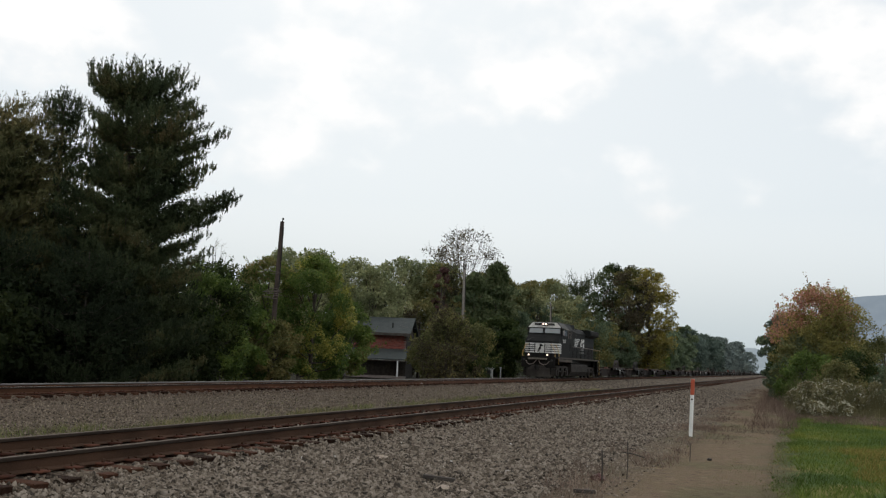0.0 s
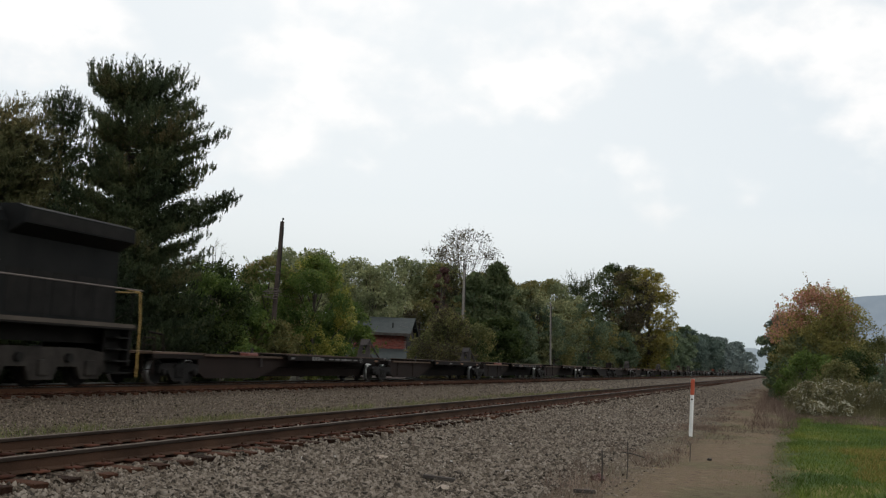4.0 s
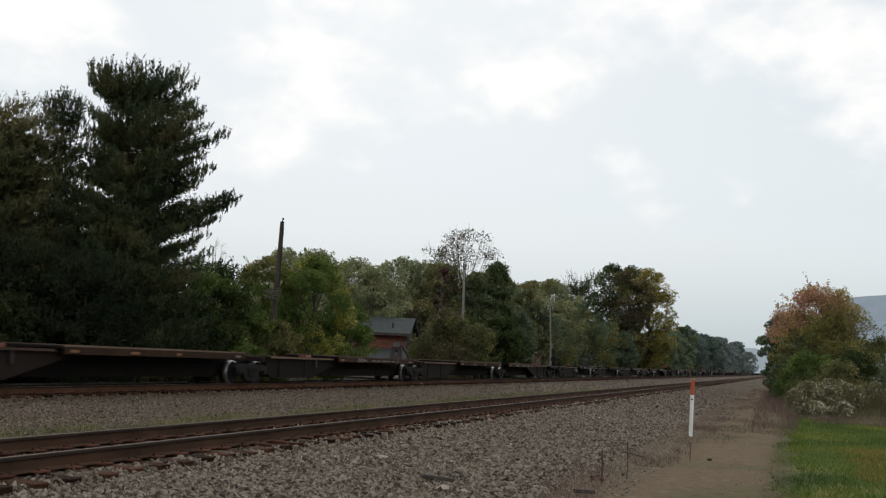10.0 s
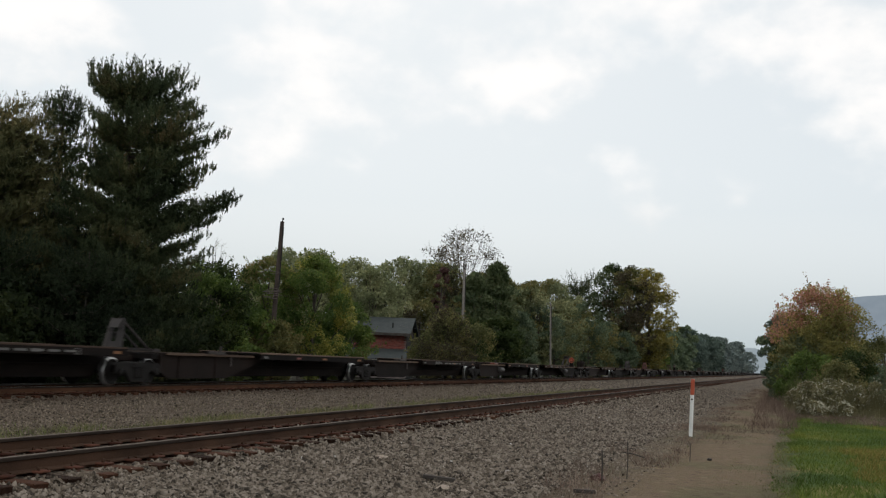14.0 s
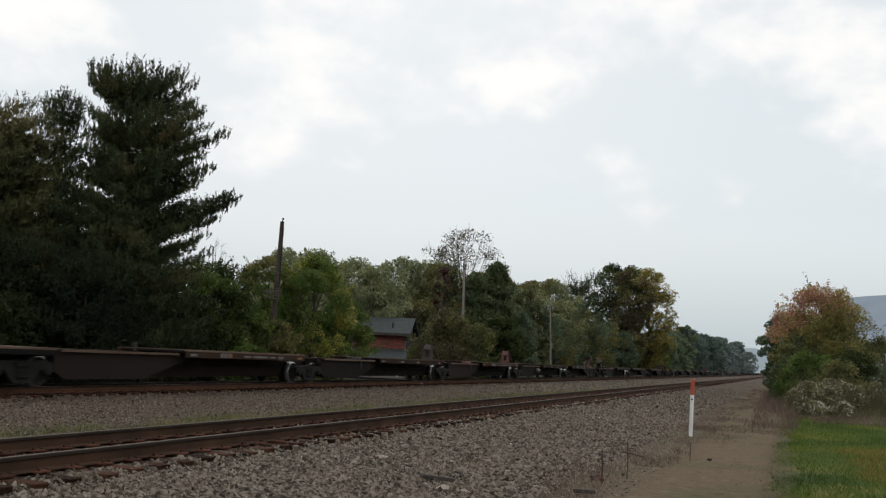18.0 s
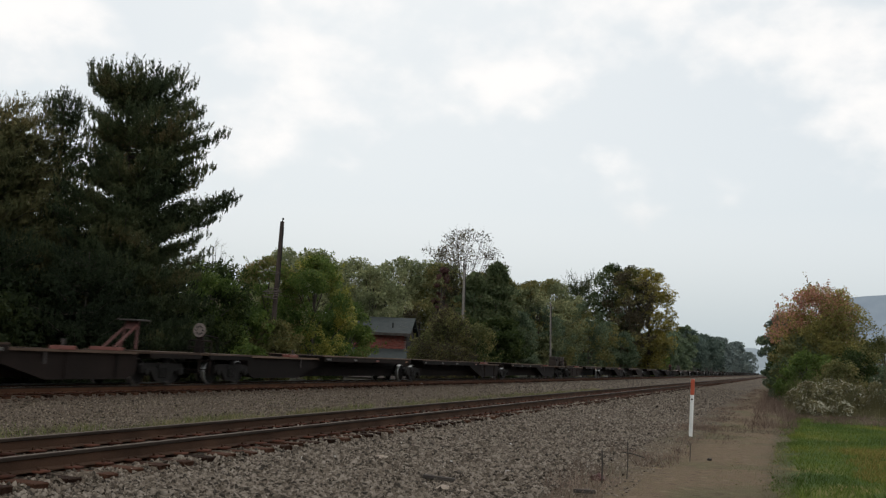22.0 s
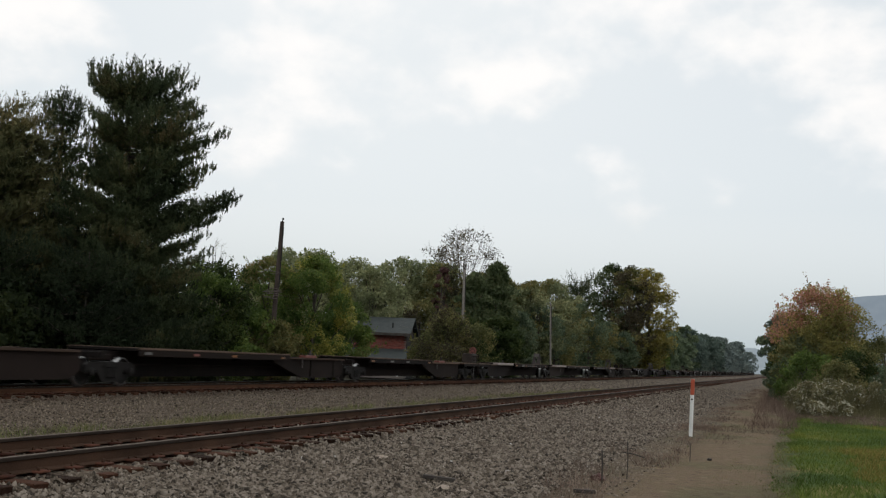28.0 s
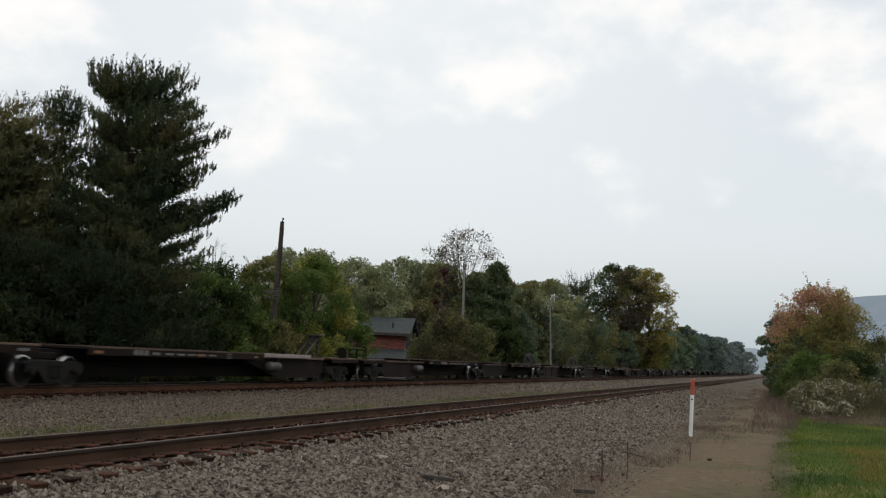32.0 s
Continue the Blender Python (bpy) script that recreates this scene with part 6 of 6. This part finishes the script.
    part("roof_hatch", boxed(-0.6, 0.6, 12.6, 15.3, 4.58, 4.7, 0.02), B, t)
    part("air_horn", boxed(-0.2, 0.2, 6.6, 7.0, 4.85, 5.02, 0.04), G, t)
    part("antenna_dome", lathe(bmesh.new(), [(4.84, 0.16), (4.92, 0.14), (4.97, 0.05)], 14, "z", (0.3, 3.4, 0)), G, t)
    part("rear_coupler", boxed(-0.16, 0.16, 20.2, 21.6, 0.78, 1.04, 0.04), U, t)
    part("rear_pilot", boxed(-1.4, 1.4, 20.3, 20.42, 0.6, 1.7, 0.01), U, t)
    # fuel tank, trucks
    part("fuel_tank", prism(bmesh.new(), [(-1.45, 0.62), (-1.15, 0.22), (1.15, 0.22), (1.45, 0.62), (1.45, 1.22), (1.3, 1.3), (-1.3, 1.3), (-1.45, 1.22)], "y", 7.0, 14.7), M["truck_dust"], t, "dusty grey-brown fuel tank")
    part("air_tank", rod(bmesh.new(), (1.15, 7.3, 1.45), (1.15, 11.0, 1.45), 0.17, 14), U, t)
    part("air_tank", rod(bmesh.new(), (-1.15, 7.3, 1.45), (-1.15, 11.0, 1.45), 0.17, 14), U, t)
    for y0 in (4.55, 17.1):
        for s in (-1, 1):
            fr = part("truck_frame", prism(bmesh.new(), [(y0 - 2.6, 0.50), (y0 - 2.45, 0.98), (y0 - 1.5, 1.08), (y0 + 1.5, 1.08), (y0 + 2.45, 0.98), (y0 + 2.6, 0.50), (y0 + 2.25, 0.22), (y0 + 1.55, 0.22), (y0 + 1.35, 0.56), (y0 + 0.6, 0.56), (y0 + 0.42, 0.2), (y0 - 0.42, 0.2), (y0 - 0.6, 0.56), (y0 - 1.35, 0.56), (y0 - 1.55, 0.22), (y0 - 2.25, 0.22)], "x", *sorted((s * 0.98, s * 1.14))), M["truck_dust"], t, "dusty cast truck frame")
            for d in (-1.88, 0, 1.88):
                part("axle_box", boxed(min(s * 1.0, s * 1.22), max(s * 1.0, s * 1.22), y0 + d - 0.2, y0 + d + 0.2, 0.32, 0.74, 0.03), M["truck_dust"], fr)
            for d in (-0.95, 0.95):
                part("brake_cylinder", rod(bmesh.new(), (s * 1.1, y0 + d, 0.8), (s * 1.26, y0 + d, 0.8), 0.13, 14), U, fr)
        for d in (-1.88, 0, 1.88):
            ax = part("axle", rod(bmesh.new(), (-0.7, 0, 0), (0.7, 0, 0), 0.09, 12), U, t)
            ax.location = (0, y0 + d, 0.52)
            # engine treads take the dark underframe colour in place of polished steel
            wheel(ax, -0.72, 0, 0.52, -1, "loco_under").location.z = 0
            wheel(ax, 0.72, 0, 0.52, 1, "loco_under").location.z = 0
            AXLES.append((ax, (0, y0 + d, 0.52), 0.52))
    # the short hood stands a little behind the lamps
    for ob in t.children:
        if ob.name.split(".")[0] in ("nose", "nose_top", "nose_stripe", "emblem_panel", "emblem_shape", "nose_grab_iron", "nose_door", "windshield", "cab_brow", "headlight_box", "number_board", "snow_plow", "coupler", "coupler_knuckle"):
            ob.location.y += 0.26
    MOVING.append((t, 0.0))


engine()


# ---- articulated spine cars: each platform between two trucks is a thing of its own
def truck_parts(parent, y):
    tr = part("truck_bolster", TRUCK["bolster"], None, parent)
    tr.location = (0, y, 0)
    for s in (-1, 1):
        f = part("side_frame", TRUCK["frame"], None, tr)
        f.location = (s * 1.0, 0, 0)
    for d in (-0.89, 0.89):
        for s in (-1, 1):
            w = part("wheel", TRUCK["wheel_near" if s > 0 else "wheel_far"], None, tr)
            w.location = (s * 0.72, d, 0.42)
            c = part("bearing_cap", TRUCK["cap"], None, tr)
            c.location = (s * 1.06, d, 0.42)
        a = part("axle", TRUCK["axle"], None, tr)
        a.location = (0, d, 0.42)
    return tr


def build_truck_meshes():
    out = {}
    fr = [(-1.12, 0.40), (-1.10, 0.62), (-0.95, 0.70), (0.95, 0.70), (1.10, 0.62), (1.12, 0.40), (0.78, 0.34), (0.66, 0.5), (0.42, 0.2), (0.30, 0.12), (-0.30, 0.12), (-0.42, 0.2), (-0.66, 0.5), (-0.78, 0.34)]
    bm = prism(bmesh.new(), fr, "x", -0.07, 0.07)
    for d in (-0.15, 0.0, 0.15):
        lathe(bm, [(0.24, 0.06), (0.26, 0.075), (0.52, 0.075), (0.54, 0.06)], 10, "z", (0.06, d, 0))
    prism(bm, [(-0.36, 0.56), (0.36, 0.56), (0.26, 0.66), (-0.26, 0.66)], "x", 0.05, 0.12)
    out["frame"] = mesh_of("side_frame", bm, M["car_truck"])
    out["bolster"] = mesh_of("truck_bolster", boxed(-1.0, 1.0, -0.22, 0.22, 0.42, 0.72, 0.03), M["car_truck"])
    out["axle"] = mesh_of("axle", rod(bmesh.new(), (-0.72, 0, 0), (0.72, 0, 0), 0.075, 10), M["car_truck"])
    out["cap"] = mesh_of("bearing_cap", lathe(bmesh.new(), [(0, 0.11), (0.03, 0.12), (0.08, 0.11), (0.1, 0.05)], 12, "x"), M["car_truck"])
    holder = thing("wheel_maker", "", "")
    for key, s in (("wheel_near", 1), ("wheel_far", -1)):
        w = wheel(holder, 0, 0, 0.42, s)
        out[key] = w.data
        bpy.data.objects.remove(w)
    bpy.data.objects.remove(holder)
    return out


TRUCK = build_truck_meshes()
# trucks of the train, car by car, in metres behind the ditch lights; the last entry of each car says how its platforms face
CARS = [
    ([23.5, 40.7, 57.05, 74.2, 90.9, 107.0], 1), ([110.4, 126.6, 144.0, 161.1, 178.15, 193.4], 1), ([197.7, 214.45, 231.85, 249.2, 266.45, 282.2], 1),
    ([286.85, 303.15, 320.2, 337.15, 354.6, 370.2], 1), ([374.3, 392.4, 410.5, 428.2], -1), ([432.25, 449.3, 466.4, 483.5, 501.0, 517.6], -1),
    ([521.4, 539.6, 558.4, 576.2], 1), ([580.4, 597.5, 614.6, 631.6, 648.6, 665.5], 1), ([669.6, 686.7, 703.8, 720.8, 737.8, 754.7], 1),
    ([758.9, 776.0, 793.0, 810.0, 827.0, 844.0], -1), ([848.1, 865.2, 882.2, 899.2, 916.2, 933.2], 1), ([937.3, 954.4, 971.4, 988.4, 1005.4, 1022.4], 1), ([1026.5, 1043.6, 1060.6, 1077.6, 1094.6, 1111.6], 1),
]
RAISED = {57.05: "hitch_grey", 126.6: "hitch_grey", 161.1: "hitch_grey", 214.45: "hitch_grey", 320.2: "hitch_grey", 337.15: "hitch_red", 539.6: "hitch_grey", 614.6: "hitch_grey", 631.6: "hitch_grey", 40.7: "hitch_grey", 74.2: None}


SLOPED = {193.4: "hitch_red", 282.2: "hitch_grey", 370.2: "hitch_red", 576.2: "hitch_grey", 665.5: "hitch_grey", 754.7: "hitch_grey"}
PALE_DECK = (521.4, 539.6, 558.4)
HITCH_SHIFT = {539.6: 0.5, 57.05: 0.15, 161.1: -0.25}
GEAR_END, GEAR_START = 428.2, 432.25
BRAKE_WHEELS = (282.2, 517.6)
BRAKE_AT = {282.2: -0.95, 370.2: 2.6, 193.4: 2.9, 517.6: 2.7}


def hitch(parent, y, mat, tall, plate, way=1):
    """A trailer hitch: an upright frame with a top plate and a raking brace."""
    m = M[mat]
    h = part("hitch", pipe(bmesh.new(), [(-0.30, y - 0.3, 1.1), (-0.2, y - 0.12, tall)], 0.05, 6), m, parent)
    part("leg", pipe(bmesh.new(), [(0.30, y - 0.3, 1.1), (0.2, y - 0.12, tall)], 0.05, 6), m, h)
    plate_bm = bmesh.new()
    narrow = ((-0.2, 0.2, -0.2, 0.2, tall - 0.26, tall - 0.02),)
    for a, b, c, d, z0, z1 in narrow if plate else ((-0.36, -0.09, -0.24, -0.07, 1.12, tall), (0.09, 0.36, 0.07, 0.24, 1.12, tall), (-0.2, 0.2, -0.2, 0.2, tall - 0.3, tall - 0.02), (-0.34, 0.34, -0.32, 0.32, 1.12, 1.32)):
        q = [plate_bm.verts.new(v) for e in (-0.035, 0.035) for v in ((a, y - 0.3 + e, z0), (b, y - 0.3 + e, z0), (d, y - 0.12 + e - (tall - z1) * 0.19, z1), (c, y - 0.12 + e - (tall - z1) * 0.19, z1))]
        for f in ((0, 1, 2, 3), (7, 6, 5, 4), (0, 4, 5, 1), (1, 5, 6, 2), (2, 6, 7, 3), (3, 7, 4, 0)):
            plate_bm.faces.new([q[k] for k in f])
    part("face_plate", plate_bm, m, h, "slotted steel face plate")
    if not plate:
        part("slot_bolt", rod(bmesh.new(), (0, y - 0.3, tall - 0.5), (0, y - 0.1, tall - 0.5), 0.06, 10), M["loco_under"], h)
    for x in (-0.2, 0.2):
        part("brace", pipe(bmesh.new(), [(x, y - 0.1, tall - 0.1), (x, y + way * 1.25, 1.12)], 0.045, 6), m, h)
    if plate:
        part("top_plate", boxed(-0.36, 0.36, y - 0.42, y + 0.30, tall, tall + 0.05, 0.015), M["hitch_grey"], h)
    part("foot", boxed(-0.5, 0.5, *sorted((y + way * 1.15, y + way * 1.5)), 1.04, 1.14, 0.01), M["tab_red"] if mat == "hitch_red" else m, h)


# stretches of the train whose deck sides have rusted brown
RUSTED = ((110, 195), (260, 350))


def platform(s0, s1, flip, first, last, rnd, number):
    """One platform of an articulated spine car, its trucks at 0 and at its length."""
    L = s1 - s0
    t = thing("spine_car_platform", "empty rust-brown spine car platform with thin deck edges", "freight car", group="articulated spine cars of the train")
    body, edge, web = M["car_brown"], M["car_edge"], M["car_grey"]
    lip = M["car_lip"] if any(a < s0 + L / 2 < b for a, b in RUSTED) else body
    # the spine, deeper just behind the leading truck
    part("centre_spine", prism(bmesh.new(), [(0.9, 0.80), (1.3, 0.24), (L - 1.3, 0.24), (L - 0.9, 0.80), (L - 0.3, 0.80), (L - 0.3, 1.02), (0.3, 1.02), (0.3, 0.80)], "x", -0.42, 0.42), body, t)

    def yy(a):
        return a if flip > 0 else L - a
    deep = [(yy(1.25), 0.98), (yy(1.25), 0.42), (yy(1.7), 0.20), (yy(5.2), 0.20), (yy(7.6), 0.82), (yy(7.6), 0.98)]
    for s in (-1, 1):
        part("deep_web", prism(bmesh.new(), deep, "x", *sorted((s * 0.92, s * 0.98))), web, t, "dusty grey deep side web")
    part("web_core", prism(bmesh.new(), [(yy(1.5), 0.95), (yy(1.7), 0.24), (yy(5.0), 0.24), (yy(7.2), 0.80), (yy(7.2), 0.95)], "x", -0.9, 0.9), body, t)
    for a in ((2.2, 4.4) if rnd.random() < 0.4 else ()):
        part("web_rib", boxed(0.98, 1.02, *sorted((yy(a), yy(a + 0.07))), 0.24, 0.95), web, t)
    # deck with its hanging edge
    d0, d1 = sorted((yy(7.0), yy(L - 1.0)))
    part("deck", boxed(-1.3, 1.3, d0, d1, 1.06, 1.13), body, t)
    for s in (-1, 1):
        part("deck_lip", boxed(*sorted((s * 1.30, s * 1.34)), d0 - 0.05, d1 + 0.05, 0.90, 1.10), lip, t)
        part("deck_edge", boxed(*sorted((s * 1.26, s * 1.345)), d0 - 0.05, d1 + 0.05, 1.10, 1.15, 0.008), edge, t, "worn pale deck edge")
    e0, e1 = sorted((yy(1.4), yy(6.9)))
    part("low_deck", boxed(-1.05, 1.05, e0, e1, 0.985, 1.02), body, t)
    for s in (-1, 1):
        part("low_deck_edge", boxed(*sorted((s * 1.05, s * 1.10)), e0, e1, 0.96, 1.03), edge, t)
    for a in (0.28, 0.5, 0.72):
        part("cross_bearer", prism(bmesh.new(), [(-1.28, 1.04), (1.28, 1.04), (0.42, 0.78), (-0.42, 0.78)], "y", d0 + (d1 - d0) * a - 0.05, d0 + (d1 - d0) * a + 0.05), body, t)
    # reflectors, stencils
    for k, a in enumerate((0.02, 0.30, 0.55, 0.93)):
        y = d0 + (d1 - d0) * a
        kind = rnd.choice(("tab_yellow", "tab_yellow", "tab_white", "tab_red" if rnd.random() < 0.3 else "tab_white"))
        part("reflector", boxed(1.342, 1.348, y, y + rnd.uniform(0.25, 0.42), 0.95, 1.03), M[kind], t, "amber reflector" if kind == "tab_yellow" else "")
    if number:
        lettering("stencil", "53", 0.26, M["tab_white"], t, Matrix.Translation((1.344, d0 + (d1 - d0) * 0.74, 0.90)) @ Matrix.Rotation(radians(90), 4, "Z") @ Matrix.Rotation(radians(90), 4, "X"))
        for k in range(3):
            part("stencil_bar", boxed(1.342, 1.347, d0 + 2.0 + k * 0.26, d0 + 2.2 + k * 0.26, 0.93, 1.08), M["tab_white"], t)
        for k in range(5):
            part("stencil_bar", boxed(1.342, 1.347, d0 + 3.6 + k * 0.62, d0 + 4.05 + k * 0.62, 0.96, 1.02), M["tab_white"], t)
    if rnd.random() < 0.6:
        part("corner_pad", boxed(0.8, 1.12, *sorted((yy(4.2), yy(4.7 + 0.6 * rnd.random()))), 1.02, 1.13, 0.015), M["tab_red" if rnd.random() < 0.75 else "hitch_grey"], t, "faded red corner pad")
        part("pad_post", boxed(1.04, 1.07, *sorted((yy(5.3), yy(5.38))), 0.62, 1.05), M["hitch_grey"], t)
    part("guide_post", boxed(1.0, 1.06, *sorted((yy(4.6), yy(4.68))), 1.0, 1.32), M["hitch_grey"], t)
    part("brake_rod", rod(bmesh.new(), (0.5, 1.5, 0.62), (0.5, L - 1.5, 0.62), 0.025, 6), body, t)
    if rnd.random() < 0.35:
        part("air_reservoir", lathe(bmesh.new(), [(0, 0.08), (0.06, 0.17), (0.9, 0.17), (0.96, 0.08)], 14, "y", (1.12, yy(5.4) - (0 if flip > 0 else 0.96), 0.66)), M["tank_white"], t, "pale air reservoir")
    # articulation and trucks
    truck_parts(t, 0.0)
    part("centre_plate", boxed(-0.5, 0.5, -0.7, 0.7, 0.74, 0.92, 0.03), body, t)
    part("end_sill", boxed(-1.2, 1.2, *sorted((yy(0.45), yy(0.75))), 0.82, 1.0, 0.02), body, t)
    if last:
        truck_parts(t, L)
    for on, y, sgn in ((first, 0.0, -1), (last, L, 1)):
        if not on:
            continue
        part("end_deck", boxed(-1.28, 1.28, *sorted((y - sgn * 1.0, y + sgn * 1.8)), 0.98, 1.06, 0.012), edge, t)
        part("end_lip", boxed(1.27, 1.3, *sorted((y - sgn * 1.0, y + sgn * 1.8)), 0.86, 1.0), body, t)
        part("coupler", boxed(-0.15, 0.15, *sorted((y + sgn * 1.5, y + sgn * 2.2)), 0.72, 0.98, 0.03), M["car_truck"], t)
        part("ladder", pipe(pipe(pipe(bmesh.new(), [(1.25, y + sgn * 1.7, 0.35), (1.25, y + sgn * 1.7, 1.5)], 0.025), [(0.85, y + sgn * 1.7, 0.35), (0.85, y + sgn * 1.7, 1.5)], 0.025), [(0.85, y + sgn * 1.7, 1.48), (1.25, y + sgn * 1.7, 1.48)], 0.025), M["car_grey"], t)
        for z in (0.5, 0.8, 1.25):
            part("rung", rod(bmesh.new(), (0.85, y + sgn * 1.7, z), (1.25, y + sgn * 1.7, z), 0.018, 6), M["car_grey"], t)
        if sgn > 0:
            by, bx, bz = y + BRAKE_AT.get(s1, 1.4), 0.62, 1.84 if s1 in (517.6, 370.2) else 1.66 if s1 in BRAKE_AT else 1.3
            red = s1 == BRAKE_WHEELS[0]
            wh = part("brake_wheel", lathe(bmesh.new(), [(-0.015, 0.21), (-0.02, 0.235), (0.0, 0.25), (0.02, 0.235), (0.015, 0.21)], 20, "y", (bx, by, bz)), M["paint_red" if red else "tab_red" if s1 in BRAKE_WHEELS else "hose" if s1 == 370.2 else "car_grey"], t, "hand brake wheel")
            part("wheel_plate", lathe(bmesh.new(), [(-0.01, 0.02), (-0.012, 0.21), (0.012, 0.21), (0.01, 0.02)], 20, "y", (bx, by, bz)), M["hitch_red" if red else "car_grey"], wh)
            part("brake_post", prism(bmesh.new(), [(bx - 0.2, 1.04), (bx + 0.2, 1.04), (bx + 0.1, bz), (bx - 0.1, bz)], "y", by + 0.03, by + 0.13), M["car_grey"], t)
            for k in range(8):
                a = k * math.pi / 4
                part("wheel_hole", lathe(bmesh.new(), [(-0.017, 0.02), (-0.016, 0.038), (-0.012, 0.02)], 8, "y", (bx + 0.135 * math.cos(a), by, bz + 0.135 * math.sin(a))), M["loco_under"], wh)
            if s1 == 517.6:
                part("brake_gear_box", boxed(0.3, 0.95, y + 1.5, y + 2.6, 1.06, 1.66, 0.06), M["gear_brown"], t, "dull brown gear housing")
            if s1 == GEAR_END:
                gear = part("brake_gear_box", boxed(0.1, 0.75, y + 0.25, y + 1.75, 1.06, 1.55, 0.05), M["gear_brown"], t, "dull brown gear housing")
                part("gear_cover", boxed(0.15, 0.7, y + 0.25, y + 0.85, 1.53, 1.88, 0.08), M["gear_brown"], gear)
                part("gear_hub", rod(bmesh.new(), (0.68, y + 0.6, 1.6), (0.8, y + 0.6, 1.6), 0.12, 14), M["loco_under"], gear)
            if s1 in SLOPED:
                hitch(t, y - 0.15, SLOPED[s1], 2.0, True, -1)
        else:
            if s0 == GEAR_START:
                gear = part("brake_gear_box", boxed(0.1, 0.75, y - 1.7, y - 0.2, 1.06, 1.4, 0.05), M["gear_brown"], t, "dull brown gear housing")
                for a in (-1.7, -0.85):
                    part("gear_cover", boxed(0.15, 0.7, y + a, y + a + 0.55, 1.38, 1.92 + a * 0.03, 0.05), M["gear_brown"], gear)
                part("gear_ladder", pipe(pipe(bmesh.new(), [(0.78, y - 1.05, 1.1), (0.78, y - 1.05, 1.9)], 0.02), [(0.78, y - 0.75, 1.1), (0.78, y - 0.75, 1.9)], 0.02), M["hose"], gear)
            if s0 in (286.85, 110.4):
                part("end_box", boxed(0.35, 0.95, y - 1.75, y - 1.15, 1.04, 1.62, 0.04), M["car_grey"], t)
            part("end_post", pipe(bmesh.new(), [(1.0, y - 0.85, 1.04), (1.0, y - 0.95, 1.6), (0.5, y - 1.0, 1.68)], 0.03), M["car_grey"], t)
    if s0 in PALE_DECK:
        part("deck_pad", boxed(0.85, 1.24, *sorted((yy(2.9), yy(6.95))), 1.0, 1.14, 0.008), M["pad_pale"], t, "long faded pinkish white deck pad")
    mat = RAISED.get(s0)
    if mat and not first:
        hitch(t, 0.35 + HITCH_SHIFT.get(s0, 0.0), mat, 2.05, False)
    MOVING.append((t, s0))


def build_cars():
    rnd = random.Random(12)
    for trucks, face in CARS:
        for i in range(len(trucks) - 1):
            first, last = i == 0, i == len(trucks) - 2
            platform(trucks[i], trucks[i + 1], 1 if first else -1 if last else face, first, last, rnd, face > 0 and i % 2 == 0)


build_cars()


# ---------------------------------------------------------------- what moves
def motions():
    for ob, back in MOVING:
        rows = [(t, pose(FAR_C, START + back - SPEED * t, -FAR_DROP)) for t in (0.0, 8.0, 16.0, 24.0, 32.0)]
        walk(ob, rows)
    for ax, place, r in AXLES:
        turn = math.degrees(SPEED / FPS / r)
        walk(ax, [(i / FPS, pose(*place, (turn * i) % 360)) for i in range(0, 32 * FPS + 1)])
    walk(CLOUDS, [(t, pose(0, 0, 0, 0, 0, 1.83 * t / 32)) for t in (0.0, 16.0, 32.0)])


motions()
